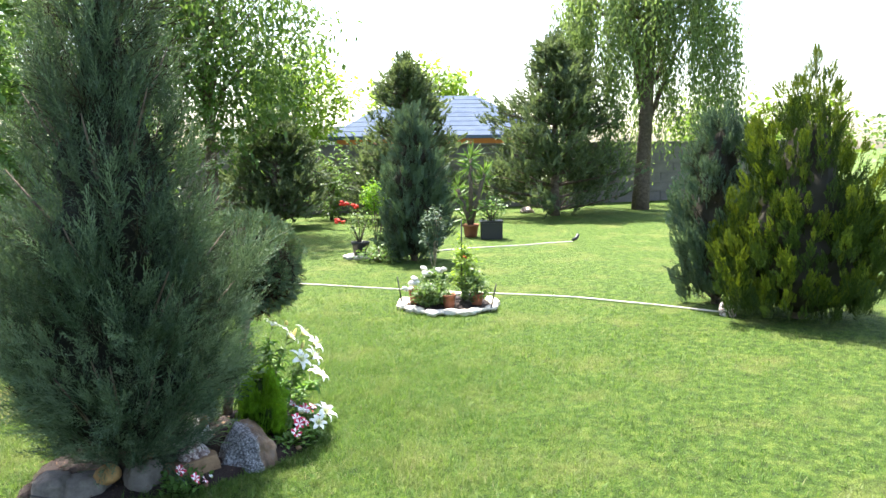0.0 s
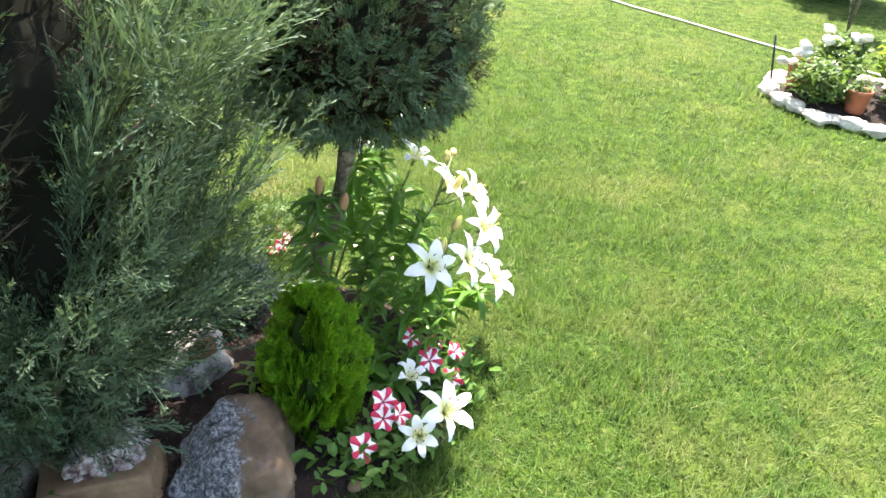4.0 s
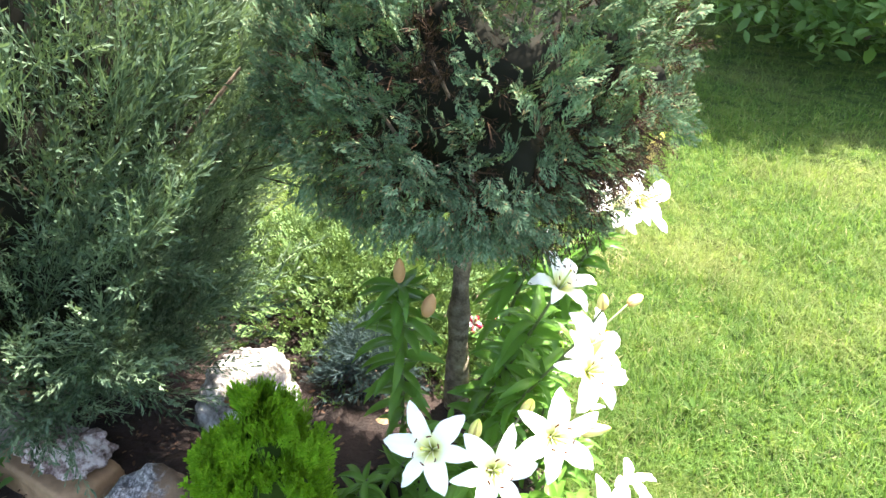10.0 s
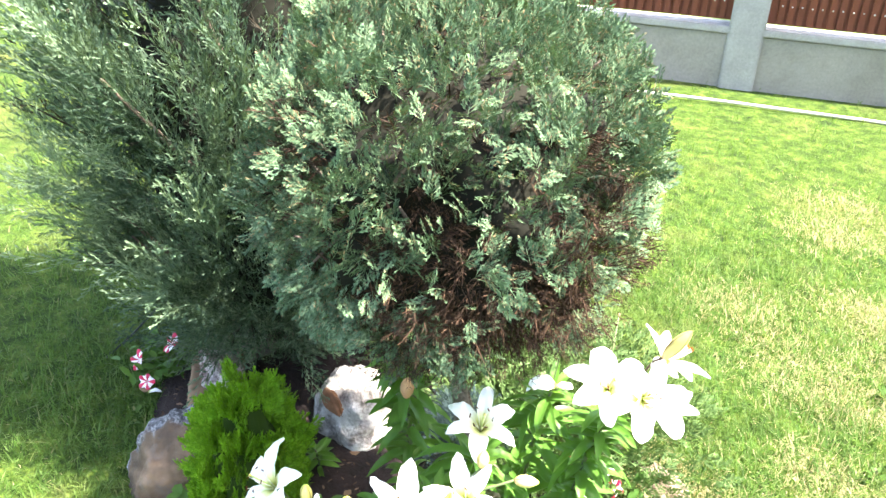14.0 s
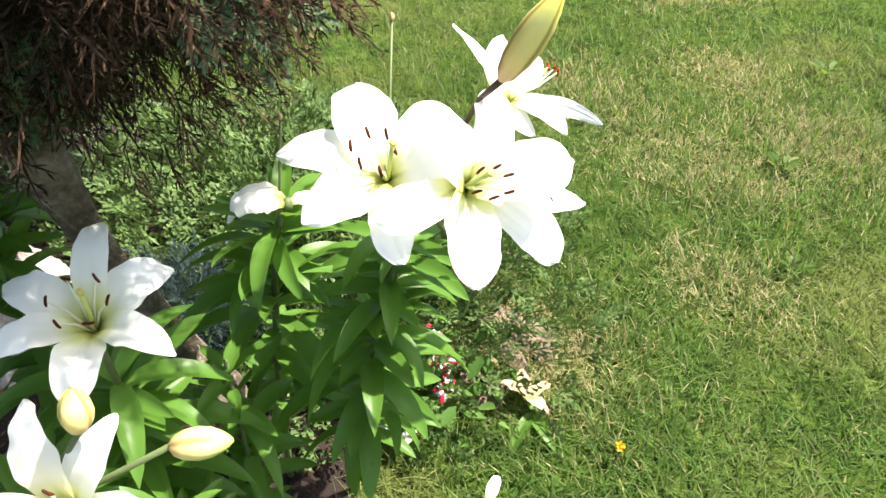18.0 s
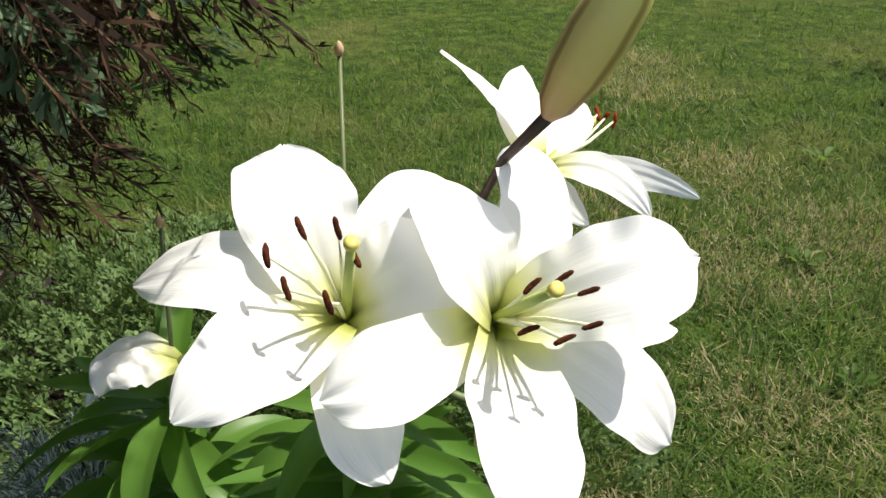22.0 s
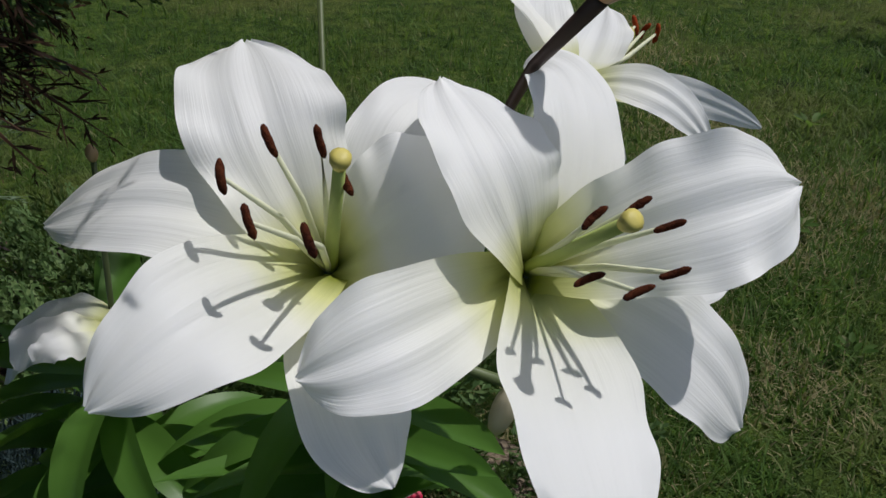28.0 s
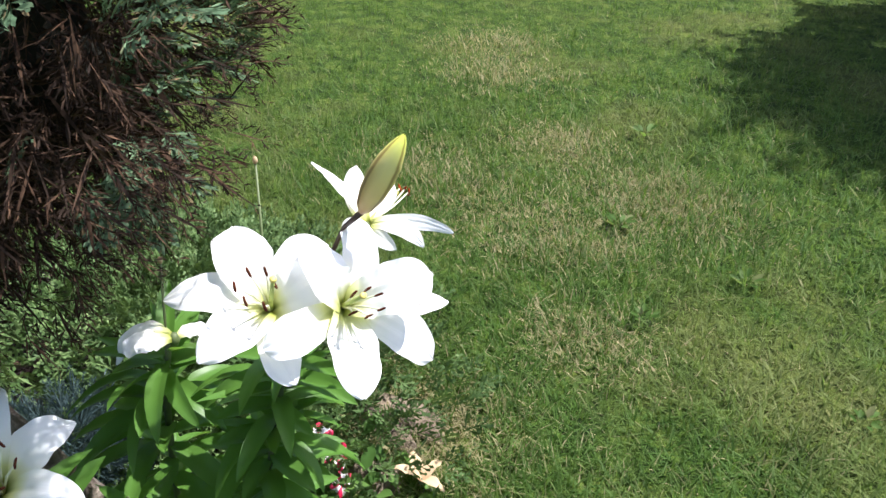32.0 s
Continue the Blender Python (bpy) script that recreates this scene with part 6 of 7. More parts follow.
def dandelion(at, seed):
    t = thing("dandelion", at, "tiny yellow dandelion in the grass", "flower")
    r = np.random.default_rng(seed)
    a = np.array(at, float)
    part("stem", tube([a, a + [0.003, 0, 0.02], a + [0.004, 0.002, 0.045]], [0.0014, 0.0012, 0.0012], 6), M_STEM, t)
    n = 26
    D = unit(r.normal(0, 1, (n, 3)) * [1, 1, 0.35] + [0, 0, 0.35])
    part("blossom", scatter(T_OVAL, np.repeat((a + [0.004, 0.002, 0.045])[None], n, 0), frames_to(np.cross(D, r.normal(0, 1, (n, 3)))), np.full(n, 0.009)), M_YELLOW, t, "yellow petals", "stuff")


dandelion((-0.69, 4.61, 0.0), 3)
rod = solid("garden_stake", tube([(-2.62, 4.05, 0.16), (-2.30, 3.62, 0.02), (-2.24, 3.53, 0.0)], [0.003, 0.003, 0.003], 6), M_BLACKROD, "thin dark stick leaning in the grass", "stick")

# ---- island bed ----
def island():
    cx, cy = ISLAND
    r = np.random.default_rng(14)
    n = 33
    for k in range(n):
        a = 2 * math.pi * k / n + r.normal(0, 0.03)
        R = 0.53 + r.normal(0, 0.022)
        s = r.uniform(0.034, 0.066)
        stone("edging_stone", (cx + R * math.cos(a), cy + R * math.sin(a), 0.03), (s * 1.2, s * r.uniform(0.7, 1.1), s * r.uniform(0.45, 0.7)), math.degrees(a) + 90 + r.normal(0, 18), 50 + k, M_LIME,
              "pale limestone set in a ring round the island bed", 0.3, 0.2, 5, "edging stones", 3)


island()


def pot(name, at, r, h, mat, label, soil=True):
    t = thing(name, at, label, "flower pot")
    prof = [(r * 0.02, 0.0), (r * 0.72, 0.0), (r * 0.80, h * 0.2), (r * 0.93, h * 0.78), (r * 1.0, h * 0.8), (r * 1.03, h * 0.97), (r * 0.98, h), (r * 0.88, h * 0.97), (r * 0.85, h * 0.85)]
    part("body", lathe(prof, at, 28), mat, t)
    if soil:
        part("soil", lathe([(r * 0.88, h * 0.86), (r * 0.5, h * 0.89), (0.001, h * 0.9)], at, 20), M_SOIL, t)
    return t


def leafy(name, at, size, n, mat, label, category, leaf, seed, hang=0.0, z0=0.0, stems=8, stem_mat=None, blooms=None, hollow=0.35):
    """A leafy plant or bush: many single leaves on twigs, in an uneven dome."""
    at = np.array(at, float)
    t = thing(name, tuple(at), label, category)
    r = np.random.default_rng(seed)
    D = unit(r.normal(0, 1, (n, 3)))
    k = (hollow + (1 - hollow) * r.random(n) ** 0.6) * (1 + 0.16 * np.sin(D[:, 0] * 5 + seed) + 0.14 * np.sin(D[:, 1] * 6 + D[:, 2] * 5 + seed))
    P = at + [0, 0, z0 + size[2]] + D * k[:, None] * size
    P[:, 2] = np.maximum(P[:, 2], at[2] + 0.02)
    az, el = r.uniform(0, 6.28, n), r.normal(0.15 - hang, 0.5, n)
    X = np.stack([np.cos(az) * np.cos(el), np.sin(az) * np.cos(el), np.sin(el)], 1)
    Y = unit(np.stack([-np.sin(az), np.cos(az), r.normal(0, 0.5, n)], 1))
    part("foliage", scatter(T_OVAL, P, np.stack([X, Y, np.cross(X, Y)], 2), r.uniform(leaf * 0.7, leaf * 1.3, n)), mat, t, kind="stuff")
    st = []
    for i in range(stems):
        d = unit(r.normal(0, 1, 3) + [0, 0, 0.4])
        e = at + [0, 0, z0 + size[2]] + d * np.array(size) * 0.8
        st.append(tube([at, at + (e - at) * 0.5 + r.normal(0, 0.05, 3) * size[0], e], [size[0] * 0.05, size[0] * 0.035, size[0] * 0.012], 6))
    part("stem_growth", join(*st), stem_mat or M_BARK, t, kind="stuff")
    if blooms:
        for (x, y, z, s, bm) in blooms:
            for j in range(5):
                q = r.normal(0, s * 0.5, 3)
                bl = rock((x + q[0], y + q[1], z + q[2] * 0.5), (s * 0.55, s * 0.55, s * 0.35), j * 50, 70 + j, 0.35, 0, 20, 2)
                part("blossom", bl, bm, t)
    return t


ix, iy = ISLAND
pot("flower_pot", (ix - 0.20, iy + 0.30, 0.05), 0.085, 0.17, M_TERRA, "terracotta flower pot in the island bed")
pot("flower_pot", (ix - 0.30, iy - 0.14, 0.05), 0.072, 0.14, M_TERRA, "terracotta flower pot beside a dark green plant")
pot("flower_pot", (ix - 0.05, iy - 0.36, 0.05), 0.07, 0.12, M_TERRA, "small terracotta flower pot near the stones")
leafy("geranium", (ix - 0.05, iy + 0.16, 0.05), (0.17, 0.17, 0.17), 520, M_BROAD, "white-flowering geranium in the island bed", "plant", 0.05, 61, 0, 0.03, 8, M_STEM,
      [(ix - 0.08, iy + 0.20, 0.37, 0.075, M_WHITEFLOWER), (ix + 0.02, iy + 0.10, 0.38, 0.07, M_WHITEFLOWER), (ix - 0.20, iy + 0.33, 0.30, 0.075, M_WHITEFLOWER), (ix - 0.26, iy + 0.10, 0.25, 0.06, M_WHITEFLOWER), (ix - 0.30, iy + 0.36, 0.22, 0.06, M_WHITEFLOWER)])
leafy("bedding_plant", (ix - 0.30, iy + 0.06, 0.04), (0.20, 0.24, 0.14), 1200, M_BROAD, "dark green bedding plant spilling over the stones", "plant", 0.04, 62, 0, 0.0, 8, M_STEM)
leafy("tall_plant", (ix + 0.08, iy - 0.16, 0.05), (0.15, 0.15, 0.34), 520, M_FRESH, "tall light green plant tied to a stake", "plant", 0.055, 63, 0, 0.02, 7, M_STEM)
leafy("bedding_plant", (ix - 0.06, iy - 0.32, 0.05), (0.15, 0.16, 0.19), 520, M_BROAD, "bushy green plant with a few red leaves", "plant", 0.045, 64, 0, 0.0, 7, M_STEM,
      [(ix - 0.02, iy - 0.20, 0.56, 0.03, M_REDFLOWER)])
for x, y, h, lean in [(ix - 0.2, iy + 0.47, 0.33, 0.06), (ix - 0.15, iy - 0.55, 0.30, -0.07), (ix + 0.1, iy - 0.12, 0.95, 0.0)]:
    solid("plant_stake", tube([(x, y, 0.0), (x, y + lean * 0.5, h * 0.5), (x, y + lean, h)], [0.008, 0.008, 0.008], 6), M_BLACKROD, "thin black plant stake in the island bed", "stake", "plant stakes")


# ---- conifers and shrubs on the lawn ----
GP = [(0.02, 0.62), (0.2, 0.80), (0.5, 0.86), (0.9, 0.82), (1.2, 0.69), (1.45, 0.52), (1.7, 0.36), (1.95, 0.20), (2.15, 0.04)]
def golden_thuja(at, profile, seed):
    """A broad thuja of upright flame-shaped spires: dark green sprays below, golden ones at the tips."""
    at = np.array(at, float)
    t = thing("golden_thuja", tuple(at), "broad golden-green thuja with upright feathery spires", "thuja")
    r = np.random.default_rng(seed)
    h = profile[-1][0]
    part("trunk", tube([at + [0.02 * math.sin(3 * k), 0.02 * math.cos(2 * k), k * h * 0.9 - 0.03] for k in np.linspace(0, 1, 7)], [0.08 * (1 - 0.85 * k) for k in np.linspace(0, 1, 7)], 8), M_BARK, t)
    # dark-coloured lump fills the plant where its inside would be shaded
    part("shade_core", core_lump(at, [(0.04, 0.02)] + [(q[0], q[1] * 0.50) for q in profile[1:-1]] + [(h * 0.9, 0.005)], seed, 0.35), M_JUNIPER_IN, t, "dark inner lump standing in for shade among the spires")
    g = 210
    C, a, k = column_points(g, profile, 0.50, 0.88, seed, 0.10)
    C[:, 2] = np.maximum(0.04, C[:, 2] - 0.20)
    L = r.uniform(0.28, 0.58, g)
    low, tips = [], []
    for i in range(g):
        out = np.array([math.cos(a[i]), math.sin(a[i]), 0])
        way = unit(out * r.uniform(0.08, 0.32) + r.normal(0, 0.06, 3) + [0, 0, 1.0])
        m = 12
        q = np.sort(r.uniform(0, 1, m))
        w = 0.085 * (1 - q) + 0.012
        P = C[i] + way * (q * L[i])[:, None] + r.normal(0, 1, (m, 3)) * w[:, None] * [0.6, 0.6, 0.4]
        D = unit(way + (P - C[i] - way * (q * L[i])[:, None]) * 3 + r.normal(0, 0.10, (m, 3)))
        gold = q + r.normal(0, 0.18, m) > 0.52
        low.append(np.hstack([P[~gold], D[~gold]]))
        tips.append(np.hstack([P[gold], D[gold]]))
    low, tips = np.concatenate(low), np.concatenate(tips)
    part("foliage", scatter(T_FROND_THU, low[:, :3] + at, frames_to(low[:, 3:]), r.uniform(0.13, 0.22, len(low))), M_GOLD_IN, t, "dark green lower sprays", "stuff")
    part("golden_top", scatter(T_FROND_THU, tips[:, :3] + at, frames_to(tips[:, 3:]), r.uniform(0.10, 0.19, len(tips))), M_GOLD, t, "yellow-green upper sprays", "stuff")


golden_thuja((3.56, 0.90, 0.0), GP, 51)
conifer("green_thuja", (4.06, 1.74, 0.0), [(0.02, 0.3), (0.3, 0.42), (0.9, 0.44), (1.4, 0.34), (1.8, 0.16), (1.98, 0.02)], "dark green columnar thuja beside the golden one", "thuja", M_BLUE, M_JUNIPER_IN, 1000, 400, (0.13, 0.24), 1.2, T_FROND_THU, 52, 0.05, 1.7, 0.2)
stone("pink_stone", (3.42, 1.58, 0.05), (0.09, 0.08, 0.1), 0, 77, M_LICHEN, "pale pinkish stone at the foot of the golden thuja", 0.3)
conifer("blue_conifer", (6.18, 6.50, 0.0), [(0.02, 0.3), (0.3, 0.44), (0.8, 0.5), (1.3, 0.42), (1.8, 0.26), (2.3, 0.03)], "dense blue-green conifer standing on the lawn", "conifer", M_BLUE, M_JUNIPER_IN, 1500, 500, (0.16, 0.30), 0.95, T_MID, 53, 0.06, 2.0, 0.3)
leafy("low_shrub", (5.85, 6.95, 0.0), (0.35, 0.35, 0.13), 420, M_SHRUB, "low dark green shrub at the foot of the conifer", "shrub", 0.06, 66)
leafy("golden_shrub", (6.95, 7.62, 0.0), (0.25, 0.25, 0.29), 900, M_THUJA, "rounded bright yellow-green shrub behind the conifer", "shrub", 0.06, 67, 0, 0.66)
leafy("olive_tree", (4.82, 5.52, 0.0), (0.19, 0.19, 0.36), 700, M_BLUE, "slim grey-green little tree on a thin stem", "tree", 0.055, 68, 0.2, 0.28, 9, M_BARK_GREY, None, 0.1)
rp = pot("black_pot", (6.2, 7.5, 0.05), 0.15, 0.22, M_BLACKPOT, "round black plastic pot on a ring of white stones")
for k in range(9):
    stone("edging_stone", (6.2 + 0.2 * math.cos(k * 0.7), 7.5 + 0.2 * math.sin(k * 0.7), 0.025), (0.09, 0.07, 0.04), k * 40, 90 + k, M_LIME, "pale stone under the potted rose", 0.2, 0.1, 0, "edging stones", 2)
leafy("rose_bush", (6.2, 7.5, 0.24), (0.24, 0.24, 0.22), 230, M_BROAD, "small red-flowering rose growing in a black pot", "rose", 0.055, 69, 0, 0.12, 7, M_BARK,
      [(6.02, 7.68, 0.88, 0.07, M_REDFLOWER), (6.15, 7.55, 0.86, 0.06, M_REDFLOWER), (5.98, 7.78, 0.62, 0.06, M_REDFLOWER), (6.05, 7.72, 0.60, 0.055, M_REDFLOWER)])
# square tub with a bush, and a yucca
tub = thing("black_tub", (9.55, 6.50, 0), "square black plastic tub on the lawn", "flower pot")
part("body", box((9.55, 6.50, 0.17), (0.42, 0.42, 0.34), 24, 0.02), M_BLACKPOT, tub)
part("rim", box((9.55, 6.50, 0.345), (0.46, 0.46, 0.03), 24, 0.01), M_BLACKPOT, tub)
leafy("potted_shrub", (9.55, 6.50, 0.35), (0.3, 0.3, 0.24), 320, M_SHRUB, "leafy shrub growing in a black tub", "shrub", 0.07, 71)
pot("flower_pot", (9.75, 7.02, 0), 0.16, 0.26, M_TERRA, "terracotta pot holding a yucca")


def yucca(at):
    t = thing("yucca", at, "tall yucca with sword-shaped yellow-green leaves", "yucca")
    r = np.random.default_rng(4)
    at = np.array(at, float)
    heads = [(0.05, 0.0, 1.35, 60), (-0.05, 0.25, 0.75, 34), (0.0, -0.3, 1.05, 40), (0, 0.1, 0.3, 30)]
    for x, y, h, n in heads:
        part("trunk", tube([at, at + [x * 0.5, y * 0.5, h * 0.5], at + [x, y, h]], [0.05, 0.045, 0.04], 8), M_BARK, t)
        D = unit(r.normal(0, 1, (n, 3)) + [0, 0, 0.45])
        V, F = [], []
        for d in D:
            b = len(V)
            V += blade(at + [x, y, h + r.uniform(-0.2, 0.1)], d, np.cross(d, r.normal(0, 1, 3)), r.uniform(0.24, 0.40), 0.045)
            F.append([b, b + 1, b + 2, b + 3])
        part("leaf_rosette", (np.array(V), np.array(F)), M_SHRUB, t, kind="stuff")


yucca((9.75, 7.02, 0.22))


# ---- trees ----
def limbs_of(at, h, spread, n, r0, r, twist=0.2):
    out = []
    for i in range(n):
        z0 = h * r.uniform(0.25, 0.7)
        a = r.uniform(0, 6.28)
        L = spread * r.uniform(0.5, 0.95)
        p = [at + [0, 0, z0]]
        for k in range(1, 5):
            s = k / 4
            p.append(at + [math.cos(a + twist * math.sin(k * 2 + i)) * L * s, math.sin(a + twist * math.cos(k * 2 + i)) * L * s, z0 + (h - z0) * s * r.uniform(0.5, 0.85)])
        out.append(tube(p, [r0 * 0.4, r0 * 0.3, r0 * 0.2, r0 * 0.12, r0 * 0.05], 6))
    return join(*out)


def broad_tree(name, at, h, crown, n_clump, per, leaf, mat, label, seed, base=0.3, trunk=0.16, hang=0.2, category="tree", tight=1.0):
    """A tree of leaf clumps along its limbs, with gaps between them."""
    at = np.array(at, float)
    t = thing(name, tuple(at), label, category)
    r = np.random.default_rng(seed)
    part("trunk", tube([at + [0.05 * h * 0.2 * math.sin(s * 4), 0, s * h * 0.8 - 0.05] for s in np.linspace(0, 1, 8)], [trunk * (1 - 0.85 * s) for s in np.linspace(0, 1, 8)], 10), M_BARK, t)
    part("branchwork", limbs_of(at, h, crown * 0.9, 14, trunk, r, 0.5), M_BARK, t, kind="stuff")
    D = unit(r.normal(0, 1, (n_clump, 3)))
    C = at + [0, 0, h * (base + 1) / 2] + D * (r.random((n_clump, 1)) ** 0.4) * np.array([crown, crown, h * (1 - base) / 2])
    cs = crown * r.uniform(0.10, 0.24, n_clump) * tight
    P = np.repeat(C, per, 0) + r.normal(0, 1, (n_clump * per, 3)) * np.repeat(cs, per)[:, None] * [1, 1, 0.75]
    P = P[P[:, 2] > 0.06]
    n = len(P)
    az, el = r.uniform(0, 6.28, n), r.normal(-hang, 0.5, n)
    X = np.stack([np.cos(az) * np.cos(el), np.sin(az) * np.cos(el), np.sin(el)], 1)
    Y = unit(np.stack([-np.sin(az), np.cos(az), r.normal(0, 0.6, n)], 1))
    part("crown", scatter(T_OVAL, P, np.stack([X, Y, np.cross(X, Y)], 2), r.uniform(leaf * 0.6, leaf * 1.3, n)), mat, t, kind="stuff")
    return t


def pine(name, at, h, R, n, label, seed, mat=M_PINE):
    at = np.array(at, float)
    t = thing(name, tuple(at), label, "pine")
    r = np.random.default_rng(seed)
    part("trunk", tube([at + [0, 0, s * h * 0.95 - 0.05] for s in np.linspace(0, 1, 7)], [0.14 * (1 - 0.9 * s) for s in np.linspace(0, 1, 7)], 9), M_BARK, t)
    P, D, lim = [], [], []
    whorls = 13
    for w in range(whorls):
        z = h * (0.03 + 0.93 * w / whorls)
        for j in range(6):
            a = r.uniform(0, 6.28)
            L = R * (1 - (z / h) ** 1.3) * r.uniform(0.7, 1.15) + 0.15
            e = at + [math.cos(a) * L, math.sin(a) * L, z + 0.22 * L + r.normal(0, 0.08)]
            lim.append(tube([at + [0, 0, z], (at + [0, 0, z] + e) / 2 - [0, 0, 0.05], e], [0.035, 0.025, 0.01], 5))
            k = int(n / whorls / 6)
            s = r.uniform(0.25, 1.0, k)
            P.append(at + [0, 0, z] + (e - at - [0, 0, z]) * s[:, None] + r.normal(0, 0.13, (k, 3)))
            D.append(np.stack([np.cos(a) + r.normal(0, 0.5, k), np.sin(a) + r.normal(0, 0.5, k), r.uniform(0.3, 1.8, k)], 1))
    P.append(at + [0, 0, h * 0.9] + np.stack([r.normal(0, 0.07, 60), r.normal(0, 0.07, 60), r.uniform(0, 0.11 * h, 60)], 1))
    D.append(np.stack([r.normal(0, 0.35, 60), r.normal(0, 0.35, 60), np.ones(60)], 1))
    part("branchwork", join(*lim), M_BARK, t, kind="stuff")
    P, D = np.concatenate(P), np.concatenate(D)
    part("needle_growth", scatter(T_FAR, P, frames_to(D), r.uniform(0.22, 0.46, len(P))), mat, t, kind="stuff")
    return t


pine("pine", (13.3, 10.3, 0.0), 3.95, 1.5, 2500, "bushy dark green pine in front of the grey wall", 81)
pine("pine", (15.4, 6.95, 0.0), 4.5, 2.2, 3600, "broad dark green pine in front of the grey wall", 82)
pine("spruce", (10.7, 12.5, 0.0), 2.5, 1.25, 2200, "dark drooping spruce before the far wall", 83, M_PINE)
broad_tree("contorted_tree", (8.35, 12.4, 0.0), 6.8, 2.3, 330, 60, 0.125, M_BROAD, "airy green tree with twisted branches and hanging leaves", 84, 0.22, 0.16, 0.7)
broad_tree("garden_tree", (4.6, 14.5, 0.0), 6.5, 2.8, 240, 36, 0.16, M_BROAD, "leafy green tree at the back of the garden", 85, 0.1, 0.16, 0.5)
broad_tree("wall_shrub", (12.7, 12.2, 0.0), 1.9, 0.7, 60, 26, 0.10, M_SHRUB, "grey-green shrub against the wall", 86, 0.05, 0.05, 0.1, "shrub")
broad_tree("shrub", (0.88, 8.26, 0.0), 3.5, 1.3, 520, 42, 0.092, M_SHRUB, "dark glossy-leaved shrub at the lawn's edge", 87, -0.3, 0.06, 0.1, "shrub", 0.55)
broad_tree("far_tree", (18.2, 17.0, 0.0), 5.6, 1.7, 130, 28, 0.22, M_FRESH, "light green tree behind the garden wall", 88, 0.3, 0.14, 0.3)
broad_tree("far_tree", (34.0, 20.0, 0.0), 6.6, 2.8, 110, 26, 0.4, M_FRESH, "rounded light green tree behind the neighbouring house", 89, 0.35, 0.2, 0.3)
for k, (x, y, h, R, m) in enumerate([(31.0, 1.5, 3.9, 2.2, M_FRESH), (36.0, -4.0, 4.2, 2.6, M_BROAD), (28.0, -3.6, 3.6, 1.7, M_BROAD), (33.0, -9.0, 4.2, 2.4, M_SHRUB), (40.0, 6.0, 4.6, 2.6, M_FRESH), (26.5, -7.5, 3.4, 1.9, M_SHRUB)]):
    broad_tree("far_tree", (x, y, 0.0), h, R, 70, 26, 0.3, m, "leafy tree beyond the far lawn", 95 + k, 0.05, 0.14, 0.2)


def willow(at, h, R):
    at = np.array(at, float)
    t = thing("weeping_willow", tuple(at), "large weeping willow with long hanging strands", "willow")
    r = np.random.default_rng(91)
    part("trunk", tube([at + [0.25 * s * s, -0.3 * s, s * h * 0.7 - 0.05] for s in np.linspace(0, 1, 8)], [0.26 * (1 - 0.75 * s) for s in np.linspace(0, 1, 8)], 10), M_BARK, t)
    part("branchwork", limbs_of(at, h * 0.95, R, 20, 0.24, r, 0.3), M_BARK, t, kind="stuff")
    P, X = [], []
    hub = []
    for i in range(90):
        a, k = r.uniform(0, 6.28), math.sqrt(r.random())
        hub.append((math.cos(a) * R * k, math.sin(a) * R * k, h * (0.98 - 0.42 * k * k) + r.normal(0, 0.5), r.uniform(2.2, 6.8)))
    for i in range(1150):
        x, y, z0, L0 = hub[i % len(hub)]
        x, y, z1 = x + r.normal(0, 0.15), y + r.normal(0, 0.15), z0 + r.normal(0, 0.15)
        L = min(z1 - r.uniform(0.3, 1.6), L0 * r.uniform(0.7, 1.1))
        m = int(L / 0.075)
        s = np.linspace(0, 1, max(3, int(m * 0.8)))
        P.append(np.stack([at[0] + x * (1 + 0.08 * s), at[1] + y * (1 + 0.08 * s), z1 - L * s + 0.12 * np.sin(s * 3)], 1) + r.normal(0, 0.05, (len(s), 3)))
    P = np.concatenate(P)
    n = len(P)
    az, el = r.uniform(0, 6.28, n), r.normal(-0.95, 0.3, n)
    X = np.stack([np.cos(az) * np.cos(el), np.sin(az) * np.cos(el), np.sin(el)], 1)
    Y = unit(np.stack([-np.sin(az), np.cos(az), r.normal(0, 0.5, n)], 1))
    part("crown", scatter(T_OVAL, P, np.stack([X, Y * 0.6, np.cross(X, Y)], 2), r.uniform(0.10, 0.18, n)), M_WILLOW, t, kind="stuff")


willow((18.2, 5.25, 0.0), 8.6, 2.6)


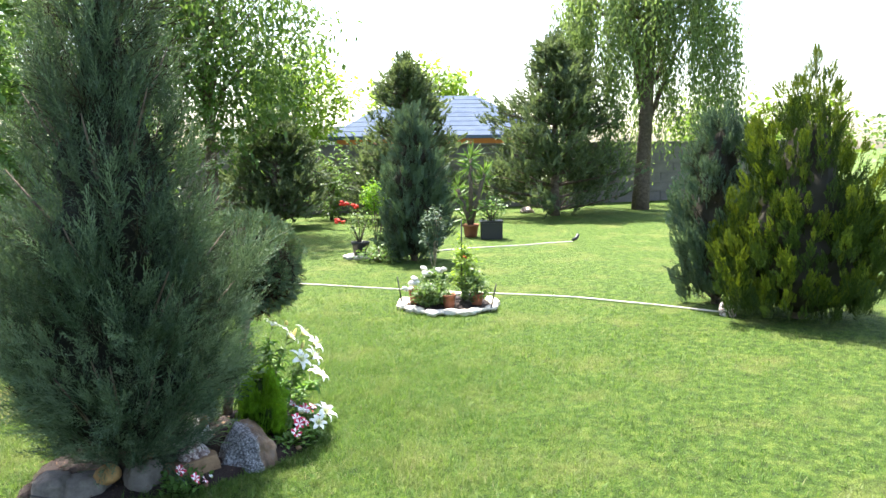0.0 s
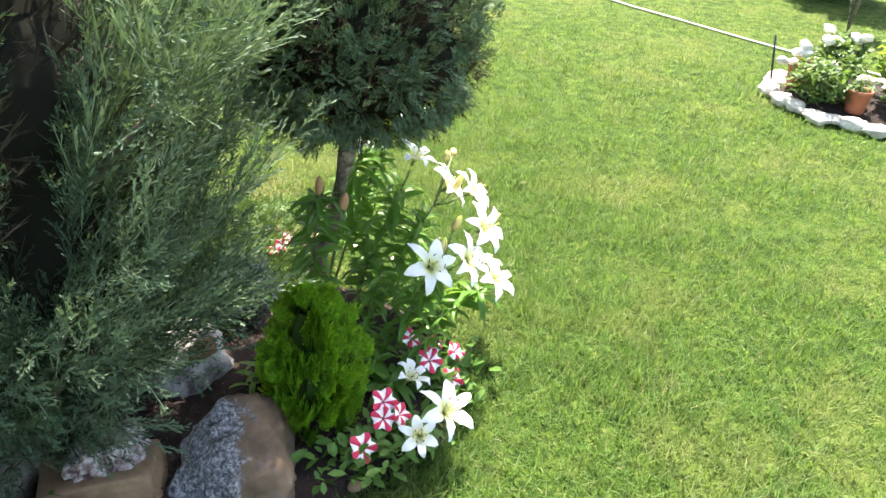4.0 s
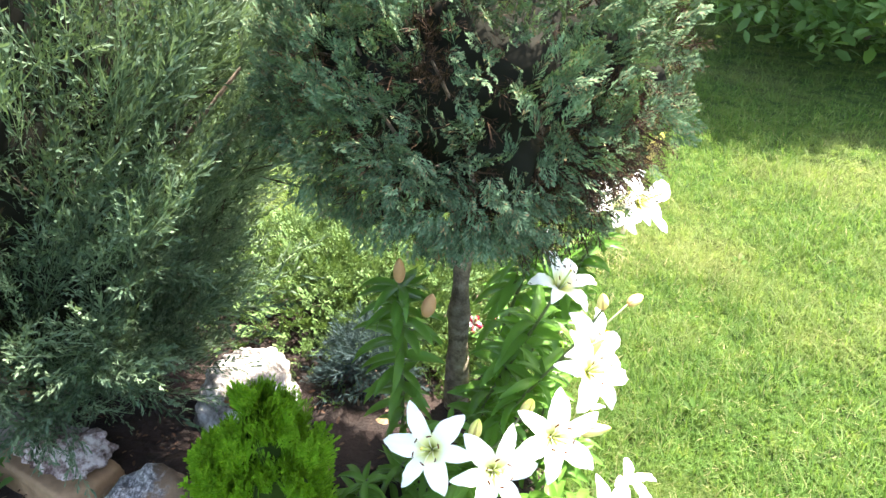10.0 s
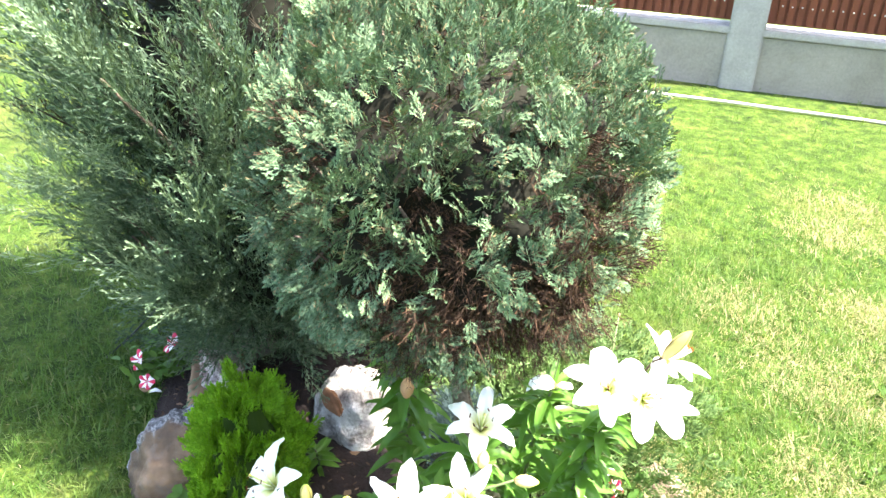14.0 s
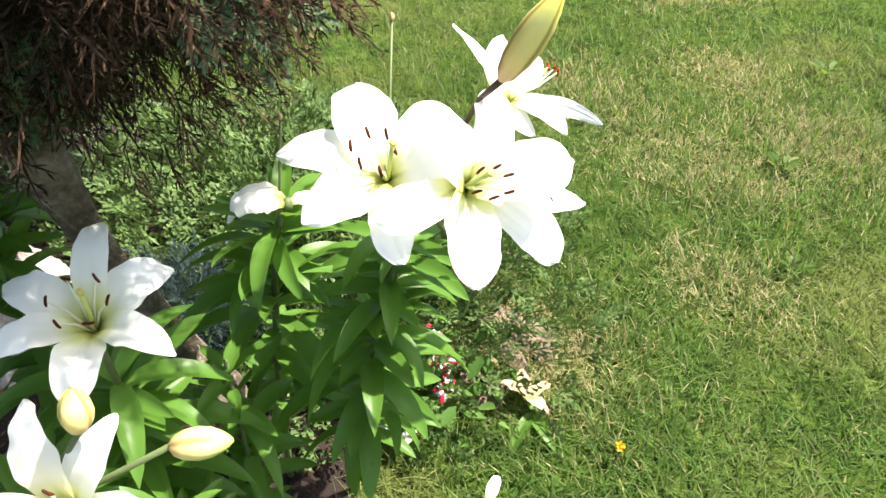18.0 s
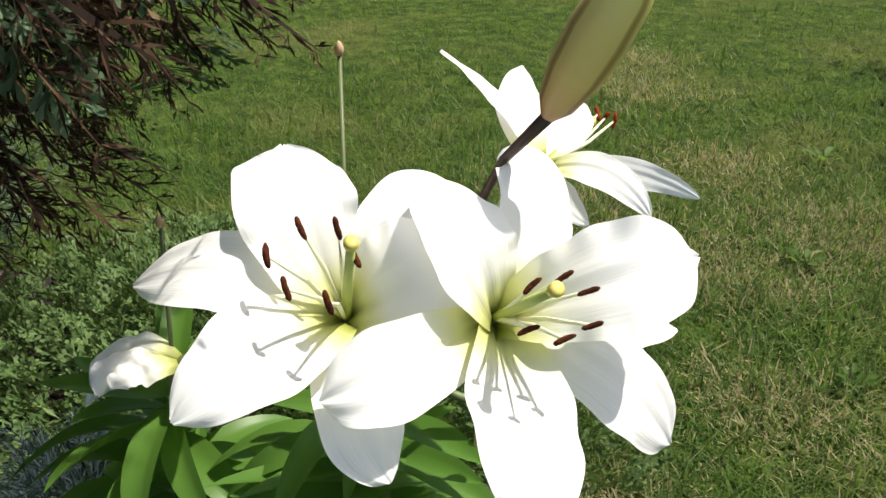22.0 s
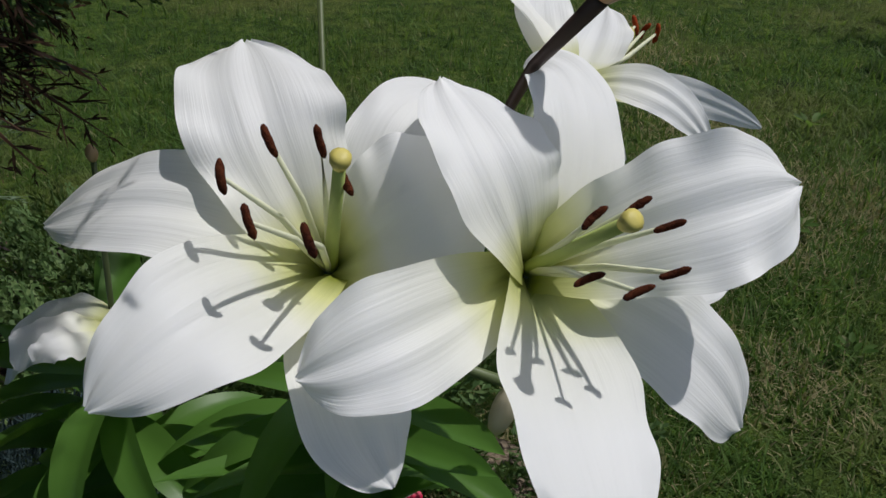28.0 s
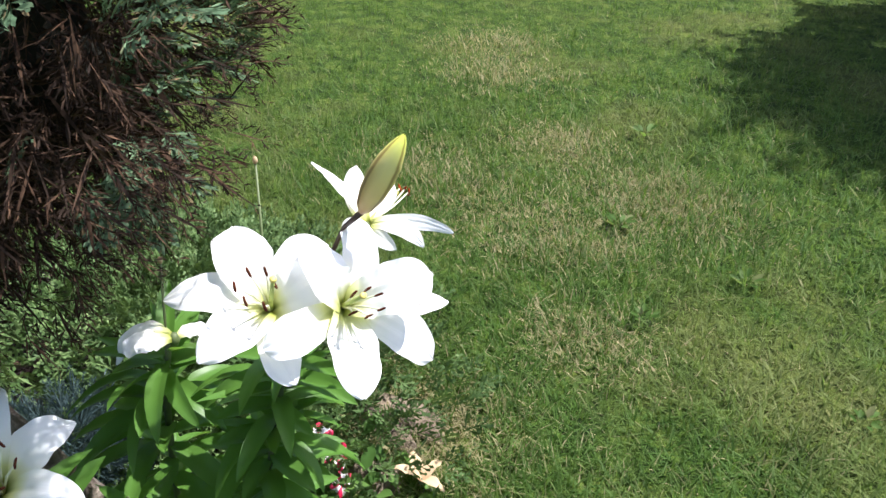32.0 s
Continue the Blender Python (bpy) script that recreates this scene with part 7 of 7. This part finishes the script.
# ---- houses beyond the wall ----
def house(c, rz, w, d, eave, ridge, wall, roof, label, inset=0.35):
    """A low house with a hipped roof of separate tile courses, walls, windows and eaves."""
    t = thing("house", (c[0], c[1], 0), label, "house")
    Rm = np.array(Matrix.Rotation(radians(rz), 3, "Z"))
    T = lambda p: np.array([c[0], c[1], 0]) + Rm @ np.array(p, float)
    at = T((0, 0, eave / 2))
    part("wall", box(tuple(at), (w - 0.8, d - 0.8, eave), rz), wall, t)
    hw, hd, rw = w / 2, d / 2, w / 2 * inset
    V = np.array([T(p) for p in [(-hw, -hd, eave), (hw, -hd, eave), (hw, hd, eave), (-hw, hd, eave), (-rw, 0, ridge), (rw, 0, ridge)]])
    bm = bmesh.new()
    vs = [bm.verts.new(v) for v in V] + [bm.verts.new(v - np.array([0, 0, 0.12])) for v in V[:4]]
    for f in [(0, 1, 5, 4), (2, 3, 4, 5), (1, 2, 5), (3, 0, 4), (9, 8, 7, 6), (0, 6, 7, 1), (1, 7, 8, 2), (2, 8, 9, 3), (3, 9, 6, 0)]:
        bm.faces.new([vs[i] for i in f])
    ro = part("roof", bm, roof, t)
    k = 9
    for i in range(1, k):
        s = i / k
        a, b = V[0] + (V[4] - V[0]) * s, V[1] + (V[5] - V[1]) * s
        part("tile_course", tube([a, (a + b) / 2, b], [0.012, 0.012, 0.012], 5), roof, ro)
        a, b = V[3] + (V[4] - V[3]) * s, V[0] + (V[4] - V[0]) * s
        part("tile_course", tube([a, (a + b) / 2, b], [0.012, 0.012, 0.012], 5), roof, ro)
    for x in (-hw * 0.5, 0.1, hw * 0.5):
        q = T((x, -d / 2 + 0.36, eave * 0.6))
        wi = part("window", box(tuple(q), (0.9, 0.12, 0.9), rz, 0.01), M_CREAM, t)
        part("pane", box(tuple(T((x, -d / 2 + 0.31, eave * 0.6))), (0.74, 0.06, 0.74), rz), M_GLASS, wi)


house((24.6, 14.6), -62, 8.6, 6.5, 2.35, 4.0, M_ORANGE, M_ROOF, "neighbouring house with a blue tiled hip roof and orange walls")
house((33.0, 27.0), -58, 9, 7, 3.2, 5.6, M_CREAM, M_CREAM, "pale neighbouring house beyond the wall")
house((44.0, -9.5), -80, 11, 8, 3.0, 4.6, M_CREAM, M_GREYSTONE, "pale house with a grey roof in the distance")
stone("low_stone", (16.2, 8.0, 0.05), (0.22, 0.18, 0.12), 0, 99, M_LICHEN, "pinkish stone lying before the wall", 0.3)
solid("hose_nozzle", tube([(9.5, 4.85, 0.03), (9.58, 4.80, 0.06), (9.62, 4.78, 0.13)], [0.03, 0.035, 0.03], 8), M_BLACKPOT, "dark nozzle at the end of the hose", "nozzle")
